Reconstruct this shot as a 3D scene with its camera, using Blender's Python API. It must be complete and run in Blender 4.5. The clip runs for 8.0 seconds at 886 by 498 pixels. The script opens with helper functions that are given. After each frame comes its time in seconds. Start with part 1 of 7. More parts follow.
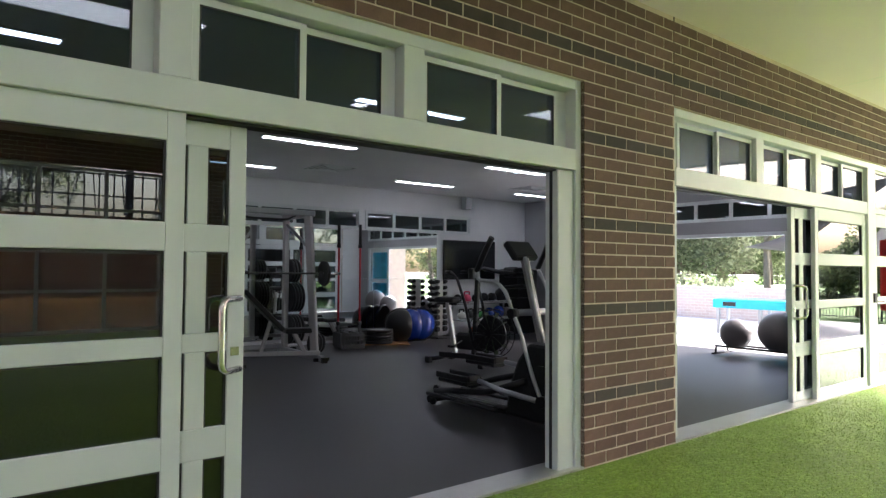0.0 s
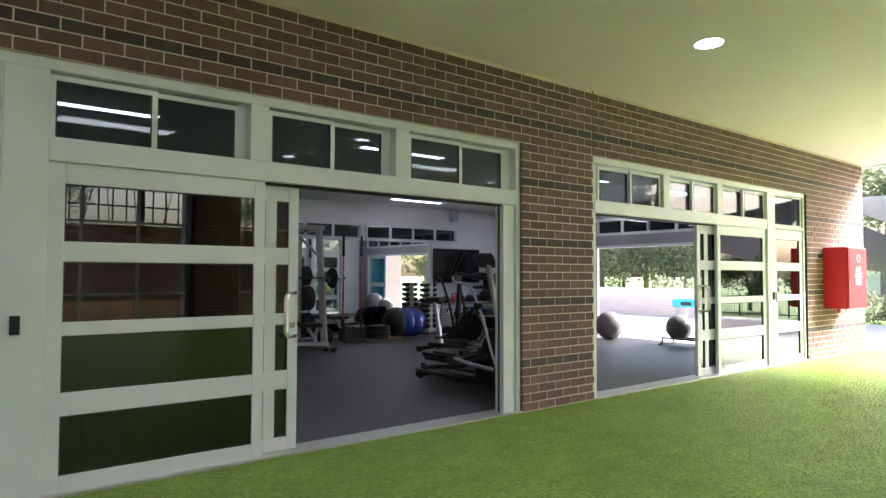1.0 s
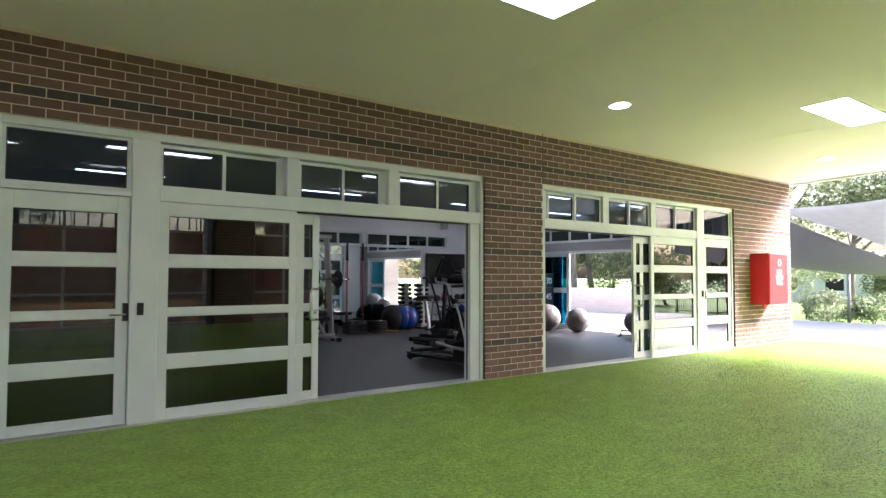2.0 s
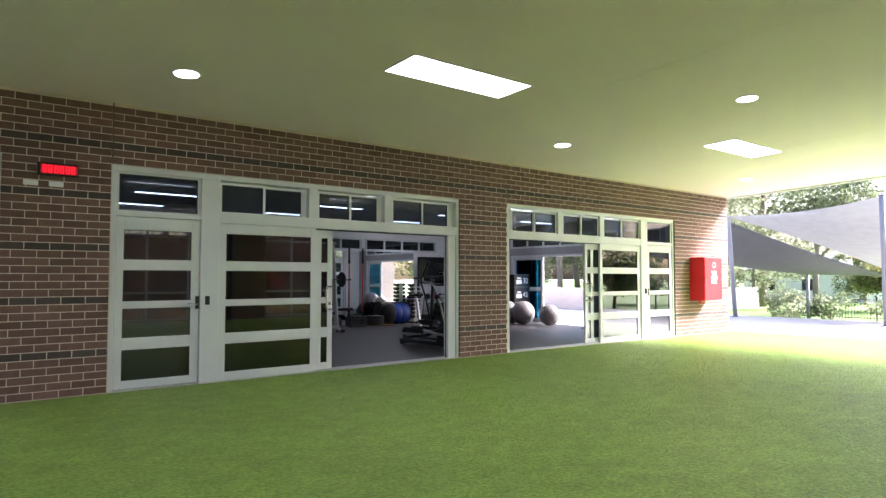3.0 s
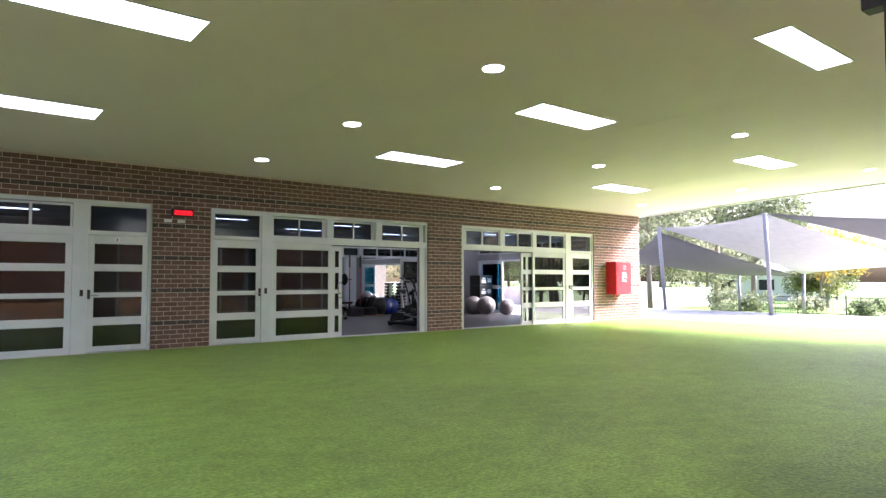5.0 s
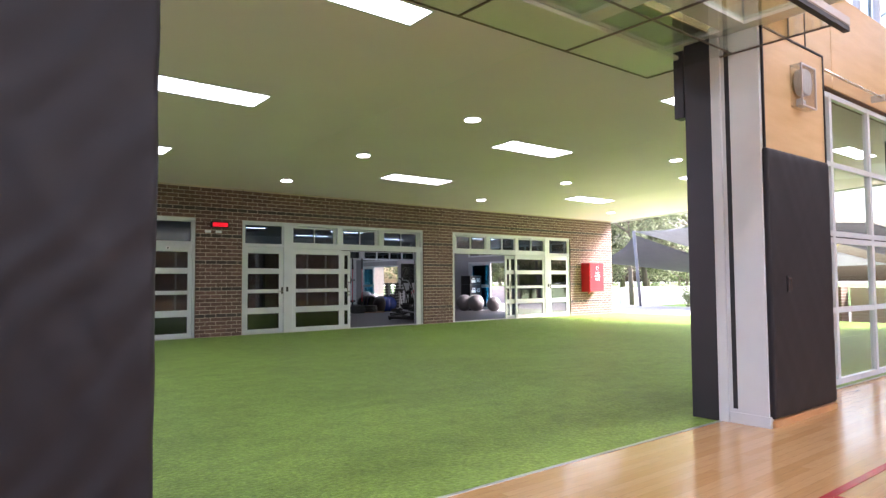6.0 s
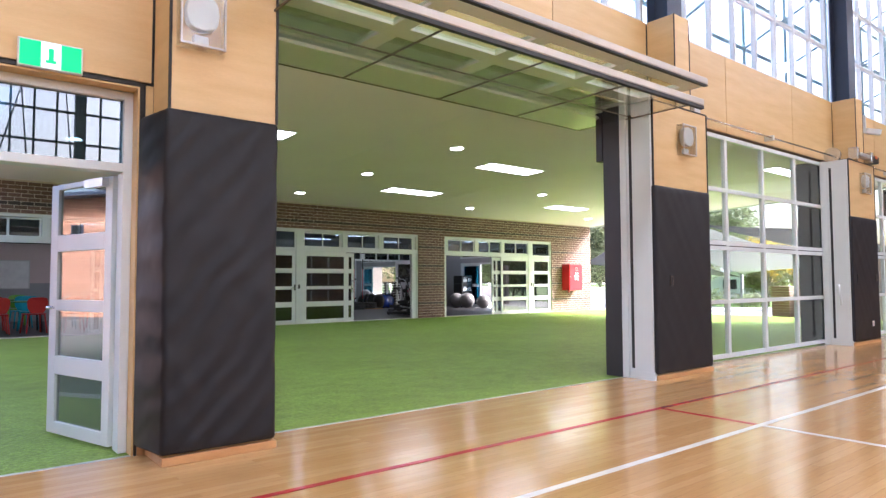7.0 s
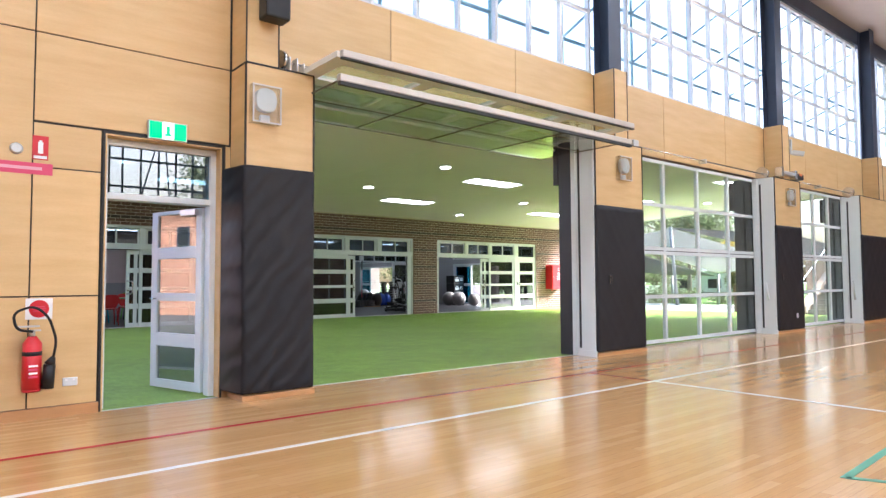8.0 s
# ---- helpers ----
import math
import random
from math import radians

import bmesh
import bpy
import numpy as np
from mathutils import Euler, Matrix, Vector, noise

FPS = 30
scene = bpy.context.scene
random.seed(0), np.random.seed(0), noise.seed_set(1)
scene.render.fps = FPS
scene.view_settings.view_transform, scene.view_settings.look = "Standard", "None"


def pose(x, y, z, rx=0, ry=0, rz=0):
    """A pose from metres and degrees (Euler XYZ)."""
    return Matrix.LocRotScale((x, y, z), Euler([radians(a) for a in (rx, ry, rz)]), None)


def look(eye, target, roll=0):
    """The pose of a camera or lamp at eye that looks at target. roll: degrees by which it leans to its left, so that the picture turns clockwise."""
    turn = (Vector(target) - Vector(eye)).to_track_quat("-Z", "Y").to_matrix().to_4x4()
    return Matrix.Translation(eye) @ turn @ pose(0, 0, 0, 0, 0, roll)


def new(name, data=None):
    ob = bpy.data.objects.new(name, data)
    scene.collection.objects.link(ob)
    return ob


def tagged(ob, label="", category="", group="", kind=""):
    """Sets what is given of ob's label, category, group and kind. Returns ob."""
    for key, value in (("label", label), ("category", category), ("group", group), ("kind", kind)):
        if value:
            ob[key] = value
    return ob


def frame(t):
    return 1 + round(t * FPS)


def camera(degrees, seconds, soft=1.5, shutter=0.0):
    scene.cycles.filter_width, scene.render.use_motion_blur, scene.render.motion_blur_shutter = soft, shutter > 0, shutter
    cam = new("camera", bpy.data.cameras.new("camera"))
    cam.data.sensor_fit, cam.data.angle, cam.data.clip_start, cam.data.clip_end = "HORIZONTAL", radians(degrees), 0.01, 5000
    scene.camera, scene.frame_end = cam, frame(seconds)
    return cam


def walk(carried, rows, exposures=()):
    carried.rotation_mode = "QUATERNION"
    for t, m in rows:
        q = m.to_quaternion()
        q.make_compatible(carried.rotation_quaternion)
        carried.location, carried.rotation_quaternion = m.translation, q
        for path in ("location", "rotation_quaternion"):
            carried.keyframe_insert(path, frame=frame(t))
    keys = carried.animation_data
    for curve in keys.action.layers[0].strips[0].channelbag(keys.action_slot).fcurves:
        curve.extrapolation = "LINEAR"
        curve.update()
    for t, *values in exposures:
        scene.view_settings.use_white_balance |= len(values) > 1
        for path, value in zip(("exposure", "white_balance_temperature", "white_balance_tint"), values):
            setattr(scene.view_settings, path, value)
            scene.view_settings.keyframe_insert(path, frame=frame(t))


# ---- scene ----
cam = camera(68.9, 8.0, 1.4)
PATH = [
    (0, (1.888, -2.873, 1.338), (3.12, -1.298, 1.401), 0.4),
    (0.5, (1.4, -3.649, 1.343), (2.633, -2.075, 1.413), 0.3),
    (1, (0.822, -4.486, 1.343), (2.061, -2.918, 1.42), 0.2),
    (1.2, (0.599, -4.822, 1.346), (1.836, -3.253, 1.423), 0.3),
    (2.3, (-0.627, -6.806, 1.337), (0.614, -5.239, 1.422), 0.1),
    (2.5, (-0.885, -7.189, 1.334), (0.359, -5.625, 1.42), 0.1),
    (3, (-1.567, -8.23, 1.337), (-0.321, -6.668, 1.423), 0.1),
    (3.5, (-2.192, -9.217, 1.322), (-0.944, -7.657, 1.411), -0.1),
    (4, (-2.875, -10.3, 1.309), (-1.621, -8.744, 1.399), -0.1),
    (4.5, (-3.514, -11.29, 1.295), (-2.255, -9.739, 1.386), -0.0),
    (4.7, (-3.799, -11.774, 1.29), (-2.542, -10.221, 1.381), -0.0),
    (5.8, (-5.572, -14.015, 1.205), (-4.299, -12.476, 1.305), -0.3),
    (6, (-5.843, -14.404, 1.217), (-4.569, -12.865, 1.315), -0.4),
    (6.5, (-6.507, -15.326, 1.179), (-5.229, -13.791, 1.279), -0.3),
    (7, (-7.203, -16.27, 1.173), (-5.923, -14.737, 1.272), -0.2),
    (7.5, (-7.822, -17.106, 1.16), (-6.538, -15.576, 1.26), -0.2),
    (8, (-8.486, -17.985, 1.155), (-7.196, -16.46, 1.254), -0.3),
]

walk(cam, [(t, look(eye, target, roll)) for t, eye, target, roll in PATH],
     exposures=[(0.0, 2.72, 5800, 17), (1.0, 2.69, 5800, 17), (4.5, 2.66, 5630, 25), (6.0, 2.62, 5720, 24), (8.0, 2.69, 5540, 12)])

# ---- light ----
SUN_TO = Vector((0.66, -0.46, 0.59)).normalized()  # towards the sun
world = bpy.data.worlds.new("world")
scene.world = world
world.use_nodes = True
wn = world.node_tree
sky = wn.nodes.new("ShaderNodeTexSky")
sky.sky_type = "NISHITA"
sky.sun_disc = False
sky.sun_elevation = math.asin(SUN_TO.z)
sky.sun_rotation = math.atan2(SUN_TO.x, SUN_TO.y)
sky.air_density = 1.0
sky.dust_density = 7.0
wn.links.new(sky.outputs["Color"], wn.nodes["Background"].inputs["Color"])
wn.nodes["Background"].inputs["Strength"].default_value = 0.15
sun = new("sun", bpy.data.lights.new("sun", "SUN"))
sun.data.energy, sun.data.angle, sun.data.color = 4.0, radians(15.0), (1.0, 0.95, 0.87)
sun.matrix_world = look(SUN_TO * 60, (0, 0, 0))


# ---- materials ----
def mat(name, base=(0.5, 0.5, 0.5), rough=0.5, metal=0.0, base2=None, scale=5.0, bump=0.0, bump_scale=60.0, spec=0.5, vary=0.0, coat=0.0, stretch=(1, 1, 1), fine=0.0, coords="Object", island=False, rough2=None):
    """Procedural surface: colour drifting between base and base2, fine grain, bump, and a per-piece shade."""
    m = bpy.data.materials.new(name)
    m.use_nodes = True
    t = m.node_tree
    n, l = t.nodes, t.links
    b = n["Principled BSDF"]
    b.inputs["Roughness"].default_value = rough
    b.inputs["Metallic"].default_value = metal
    b.inputs["Specular IOR Level"].default_value = spec
    b.inputs["Coat Weight"].default_value = coat
    co = n.new("ShaderNodeTexCoord")
    mp = n.new("ShaderNodeMapping")
    mp.inputs["Scale"].default_value = stretch
    l.new(co.outputs[coords], mp.inputs["Vector"])
    big = n.new("ShaderNodeTexNoise")
    big.inputs["Scale"].default_value = scale
    big.inputs["Detail"].default_value = 5
    l.new(mp.outputs[0], big.inputs["Vector"])
    mix = n.new("ShaderNodeMix")
    mix.data_type = "RGBA"
    c2 = base2 or tuple(min(1.0, c * 0.88) for c in base)
    mix.inputs["A"].default_value = (*base, 1)
    mix.inputs["B"].default_value = (*c2, 1)
    ramp = n.new("ShaderNodeMapRange")
    ramp.inputs["From Min"].default_value, ramp.inputs["From Max"].default_value = 0.3, 0.7
    l.new(big.outputs["Fac"], ramp.inputs["Value"])
    l.new(ramp.outputs[0], mix.inputs["Factor"])
    out = mix.outputs["Result"]
    small = n.new("ShaderNodeTexNoise")
    small.inputs["Scale"].default_value = bump_scale
    small.inputs["Detail"].default_value = 4
    l.new(mp.outputs[0], small.inputs["Vector"])
    if fine:
        fm = n.new("ShaderNodeMapRange")
        fm.inputs["To Min"].default_value, fm.inputs["To Max"].default_value = 1 - fine, 1 + fine
        l.new(small.outputs["Fac"], fm.inputs["Value"])
        hs = n.new("ShaderNodeHueSaturation")
        l.new(fm.outputs[0], hs.inputs["Value"])
        l.new(out, hs.inputs["Color"])
        out = hs.outputs["Color"]
    if vary:
        if island:
            rnd = n.new("ShaderNodeNewGeometry").outputs["Random Per Island"]
        else:
            rnd = n.new("ShaderNodeObjectInfo").outputs["Random"]
        vm = n.new("ShaderNodeMapRange")
        vm.inputs["To Min"].default_value, vm.inputs["To Max"].default_value = 1 - vary, 1 + vary
        l.new(rnd, vm.inputs["Value"])
        hv = n.new("ShaderNodeHueSaturation")
        l.new(vm.outputs[0], hv.inputs["Value"])
        l.new(out, hv.inputs["Color"])
        out = hv.outputs["Color"]
    l.new(out, b.inputs["Base Color"])
    if rough2 is not None:
        rm = n.new("ShaderNodeMapRange")
        rm.inputs["To Min"].default_value, rm.inputs["To Max"].default_value = rough, rough2
        l.new(big.outputs["Fac"], rm.inputs["Value"])
        l.new(rm.outputs[0], b.inputs["Roughness"])
    if bump:
        bp = n.new("ShaderNodeBump")
        bp.inputs["Strength"].default_value = 1.0
        bp.inputs["Distance"].default_value = bump
        l.new(small.outputs["Fac"], bp.inputs["Height"])
        l.new(bp.outputs[0], b.inputs["Normal"])
    return m


def glow(name, colour, strength):
    m = bpy.data.materials.new(name)
    m.use_nodes = True
    b = m.node_tree.nodes["Principled BSDF"]
    b.inputs["Base Color"].default_value = (*colour, 1)
    b.inputs["Emission Color"].default_value = (*colour, 1)
    b.inputs["Emission Strength"].default_value = strength
    return m


def glass(name, tint=(1, 1, 1), gloss=0.12, haze=0.0, rise=5.0):
    """Thin pane: clear or tinted see-through with a mirror-like share that grows at grazing angles."""
    m = bpy.data.materials.new(name)
    m.use_nodes = True
    t = m.node_tree
    n, l = t.nodes, t.links
    n.remove(n["Principled BSDF"])
    tr = n.new("ShaderNodeBsdfTransparent")
    tr.inputs["Color"].default_value = (*tint, 1)
    gl = n.new("ShaderNodeBsdfGlossy")
    gl.inputs["Roughness"].default_value = haze
    lw = n.new("ShaderNodeLayerWeight")
    lw.inputs["Blend"].default_value = 0.5
    pw = n.new("ShaderNodeMath")
    pw.operation = "POWER"
    pw.inputs[1].default_value = rise
    l.new(lw.outputs["Facing"], pw.inputs[0])
    mr = n.new("ShaderNodeMapRange")
    mr.inputs["To Min"].default_value, mr.inputs["To Max"].default_value = gloss, 0.95
    l.new(pw.outputs[0], mr.inputs["Value"])
    mx = n.new("ShaderNodeMixShader")
    l.new(mr.outputs[0], mx.inputs["Fac"])
    l.new(tr.outputs[0], mx.inputs[1])
    l.new(gl.outputs[0], mx.inputs[2])
    l.new(mx.outputs[0], n["Material Output"].inputs["Surface"])
    return m


M = {}
M["brick"] = mat("brown_brick", (0.165, 0.095, 0.071), 0.85, base2=(0.118, 0.069, 0.053), scale=9, bump=0.002, bump_scale=90, vary=0.22, fine=0.24)
M["brick_far"] = mat("brown_brick_course", (0.165, 0.095, 0.071), 0.85, base2=(0.118, 0.069, 0.053), scale=9, bump=0.002, bump_scale=90, vary=0.22, fine=0.24, island=True)
M["brick_dark"] = mat("dark_brick", (0.066, 0.049, 0.043), 0.8, base2=(0.045, 0.035, 0.032), scale=9, bump=0.002, bump_scale=90, vary=0.2, fine=0.2)
M["brick_dark_far"] = mat("dark_brick_course", (0.066, 0.049, 0.043), 0.8, base2=(0.045, 0.035, 0.032), scale=9, bump=0.002, bump_scale=90, vary=0.2, fine=0.2, island=True)
M["mortar"] = mat("mortar", (0.64, 0.535, 0.435), 0.95, base2=(0.54, 0.45, 0.365), scale=7, bump=0.001, bump_scale=150)
M["brick_red"] = mat("orange_brick", (0.42, 0.19, 0.11), 0.85, base2=(0.34, 0.15, 0.09), scale=6, bump=0.002, bump_scale=90, vary=0.15, fine=0.2, island=True)
M["white_frame"] = mat("white_powdercoat", (0.62, 0.655, 0.655), 0.38, base2=(0.575, 0.61, 0.61), scale=3, bump=0.0002, bump_scale=300)
M["black_seal"] = mat("black_seal", (0.015, 0.015, 0.016), 0.6)
# Pink put into the base colour to offset green light from the turf.
M["soffit"] = mat("soffit_counter_tint", (0.80, 0.69, 0.72), 0.7, base2=(0.77, 0.66, 0.69), scale=0.6, bump=0.0006, bump_scale=40)
M["plaster"] = mat("white_plaster", (0.70, 0.71, 0.72), 0.75, base2=(0.64, 0.65, 0.66), scale=1.2, bump=0.0005, bump_scale=60)
M["plaster_pink"] = mat("pink_plaster", (0.62, 0.49, 0.48), 0.75, base2=(0.57, 0.45, 0.44), scale=1.2, bump=0.0005, bump_scale=60)
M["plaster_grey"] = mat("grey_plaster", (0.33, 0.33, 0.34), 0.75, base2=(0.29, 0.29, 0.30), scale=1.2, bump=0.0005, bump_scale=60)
M["rubber_floor"] = mat("rubber_floor", (0.023, 0.020, 0.020), 0.42, base2=(0.0205, 0.018, 0.018), scale=1.1, bump=0.0003, bump_scale=220, fine=0.3, spec=0.6)
M["ply"] = mat("clear_plywood", (0.63, 0.44, 0.205), 0.42, base2=(0.56, 0.37, 0.155), scale=1.6, bump=0.0002, bump_scale=30, stretch=(1, 1, 7), fine=0.08, vary=0.06)
M["joint"] = mat("black_joint", (0.02, 0.018, 0.016), 0.6)
M["pad"] = mat("charcoal_vinyl", (0.0112, 0.0106, 0.0130), 0.46, base2=(0.0138, 0.013, 0.0158), scale=2, bump=0.006, bump_scale=1.7, stretch=(0.35, 0.35, 2.2), rough2=0.56, spec=0.3)
M["pad"].node_tree.nodes["Mapping"].vector_type = "TEXTURE"
M["pad"].node_tree.nodes["Mapping"].inputs["Rotation"].default_value = (0.0, 0.75, 0.0)
M["pad"].node_tree.nodes["Noise Texture.001"].inputs["Detail"].default_value = 0.6
M["pad_creased"] = M["pad"].copy()
M["pad_creased"].name = "creased_vinyl"
pn = M["pad_creased"].node_tree
pw, pr, pc = pn.nodes.new("ShaderNodeTexWave"), pn.nodes.new("ShaderNodeMapping"), pn.nodes.new("ShaderNodeTexCoord")
pr.inputs["Rotation"].default_value = (0.0, -0.7, 0.0)
pw.inputs["Scale"].default_value, pw.inputs["Distortion"].default_value = 1.9, 6.0
pw.inputs["Detail"].default_value, pw.inputs["Detail Scale"].default_value = 2.5, 0.9
pn.links.new(pc.outputs["Object"], pr.inputs["Vector"])
pn.links.new(pr.outputs[0], pw.inputs["Vector"])
pn.links.new(pw.outputs["Fac"], pn.nodes["Bump"].inputs["Height"])
pn.nodes["Bump"].inputs["Distance"].default_value = 0.008
M["cladding"] = mat("dark_blue_cladding", (0.010, 0.0115, 0.016), 0.45, base2=(0.013, 0.0145, 0.020), scale=3)
M["navy"] = mat("navy_steel", (0.035, 0.05, 0.085), 0.45, base2=(0.03, 0.042, 0.07), scale=3)
M["alu"] = mat("anodised_aluminium", (0.62, 0.62, 0.61), 0.35, metal=0.85, base2=(0.55, 0.55, 0.54), scale=4)
M["steel"] = mat("brushed_steel", (0.66, 0.66, 0.65), 0.25, metal=1.0, scale=20)
M["steel_grey"] = mat("silver_grey_paint", (0.36, 0.36, 0.37), 0.35, metal=0.4, scale=4)
M["black"] = mat("black_plastic", (0.008, 0.008, 0.0085), 0.42, base2=(0.012, 0.012, 0.0125), scale=9, spec=0.35)
M["black_iron"] = mat("black_iron", (0.010, 0.010, 0.0105), 0.5, metal=0.2, base2=(0.016, 0.016, 0.016), scale=12, bump=0.0004)
M["blue_ball"] = mat("blue_rubber", (0.012, 0.045, 0.30), 0.14, base2=(0.01, 0.035, 0.24), scale=3)
M["white_ball"] = mat("pearl_white_rubber", (0.62, 0.61, 0.58), 0.35, base2=(0.55, 0.54, 0.52), scale=3)
M["grey_ball"] = mat("grey_rubber", (0.15, 0.135, 0.13), 0.32, base2=(0.125, 0.112, 0.108), scale=3)
M["black_ball"] = mat("black_rubber", (0.010, 0.010, 0.011), 0.45, scale=4, spec=0.35)
M["red"] = mat("red_enamel", (0.55, 0.012, 0.02), 0.35, base2=(0.48, 0.01, 0.017), scale=4)
M["red_plastic"] = mat("red_plastic", (0.5, 0.02, 0.02), 0.4, scale=5)
M["green_plastic"] = mat("green_plastic", (0.05, 0.4, 0.08), 0.4, scale=5)
M["orange"] = mat("orange_rubber", (0.65, 0.14, 0.02), 0.4, scale=5)
M["pink"] = mat("pink_vinyl", (0.62, 0.06, 0.14), 0.4, scale=5)
M["cyan"] = mat("cyan_vinyl", (0.01, 0.38, 0.55), 0.45, scale=5)
M["white"] = mat("white_print", (0.8, 0.8, 0.8), 0.5, scale=5)
M["timber_edge"] = mat("timber_skirting", (0.5, 0.27, 0.11), 0.4, base2=(0.42, 0.21, 0.08), scale=3, stretch=(1, 6, 6), fine=0.1, bump_scale=40)
M["bar"] = mat("red_bar", (0.5, 0.015, 0.03), 0.35, scale=5)
M["lamp"] = glow("lamp_white", (1.0, 0.98, 0.95), 4.5)
M["lamp_panel"] = glow("lamp_panel", (1.0, 0.99, 0.97), 1.75)
M["led"] = glow("led_red", (1.0, 0.008, 0.02), 0.30)
M["exit_green"] = glow("exit_green", (0.0, 0.5, 0.16), 0.16)
M["exit_white"] = glow("exit_white", (0.9, 1.0, 0.95), 0.18)
M["pane"] = glass("clear_glass", (0.95, 0.97, 0.96), 0.03)
M["pane_grey"] = glass("grey_glass", (0.13, 0.165, 0.175), 0.11, rise=2.8)
M["pane_green"] = glass("green_edge_glass", (0.91, 0.95, 0.92), 0.03)
M["pane_blue"] = glass("blue_tint_glass", (0.07, 0.27, 0.36), 0.06)
M["mirror"] = mat("mirror", (0.82, 0.86, 0.85), 0.02, metal=1.0, base2=(0.82, 0.86, 0.85))
M["concrete"] = mat("pale_concrete", (0.49, 0.48, 0.46), 0.85, base2=(0.43, 0.42, 0.40), scale=0.8, bump=0.001, bump_scale=80, fine=0.1)
M["asphalt"] = mat("asphalt", (0.13, 0.125, 0.125), 0.85, base2=(0.11, 0.106, 0.106), scale=0.8, bump=0.002, bump_scale=150, fine=0.3)
M["board_orange"] = mat("orange_stained_board", (0.41, 0.225, 0.15), 0.6, base2=(0.36, 0.19, 0.125), scale=2, stretch=(1, 0.3, 4), fine=0.15, vary=0.12)
M["grass"] = mat("lawn", (0.10, 0.20, 0.03), 0.9, base2=(0.15, 0.24, 0.045), scale=1.0, bump=0.02, bump_scale=40, fine=0.3)
def cloth(name, colour, open_share):
    """Knitted shade cloth: part solid, part light let through the weave."""
    m = mat(name, colour, 0.8, scale=3)
    t = m.node_tree
    tr, mx = t.nodes.new("ShaderNodeBsdfTransparent"), t.nodes.new("ShaderNodeMixShader")
    mx.inputs["Fac"].default_value = open_share
    t.links.new(t.nodes["Principled BSDF"].outputs[0], mx.inputs[1])
    t.links.new(tr.outputs[0], mx.inputs[2])
    t.links.new(mx.outputs[0], t.nodes["Material Output"].inputs["Surface"])
    return m


M["sail_white"] = cloth("white_shade_cloth", (0.43, 0.435, 0.44), 0.16)
M["sail_grey"] = cloth("grey_shade_cloth", (0.105, 0.107, 0.118), 0.08)
M["post"] = mat("grey_blue_post", (0.20, 0.20, 0.225), 0.4, scale=3)
M["bark"] = mat("bark", (0.22, 0.18, 0.14), 0.9, base2=(0.12, 0.10, 0.08), scale=8, bump=0.02, bump_scale=25, stretch=(1, 1, 0.3))
def foliage(name, c1, c2, vary):
    """Leaf colour with light passing through the blades."""
    m = mat(name, c1, 0.55, base2=c2, scale=0.7, vary=vary, island=True)
    t = m.node_tree
    b = t.nodes["Principled BSDF"]
    tl, mx = t.nodes.new("ShaderNodeBsdfTranslucent"), t.nodes.new("ShaderNodeMixShader")
    mx.inputs["Fac"].default_value = 0.65
    t.links.new(b.inputs["Base Color"].links[0].from_socket, tl.inputs["Color"])
    t.links.new(b.outputs[0], mx.inputs[1])
    t.links.new(tl.outputs[0], mx.inputs[2])
    t.links.new(mx.outputs[0], t.nodes["Material Output"].inputs["Surface"])
    return m


M["leaf"] = foliage("leaf", (0.105, 0.135, 0.066), (0.145, 0.17, 0.085), 0.5)
M["leaf_pale"] = foliage("leaf_pale", (0.18, 0.205, 0.12), (0.23, 0.25, 0.15), 0.5)
M["leaf_mid"] = foliage("leaf_mid", (0.12, 0.145, 0.05), (0.18, 0.185, 0.075), 0.5)
M["leaf_gold"] = foliage("leaf_gold", (0.42, 0.28, 0.04), (0.34, 0.26, 0.05), 0.35)
M["fence"] = mat("black_fence", (0.02, 0.02, 0.02), 0.5)


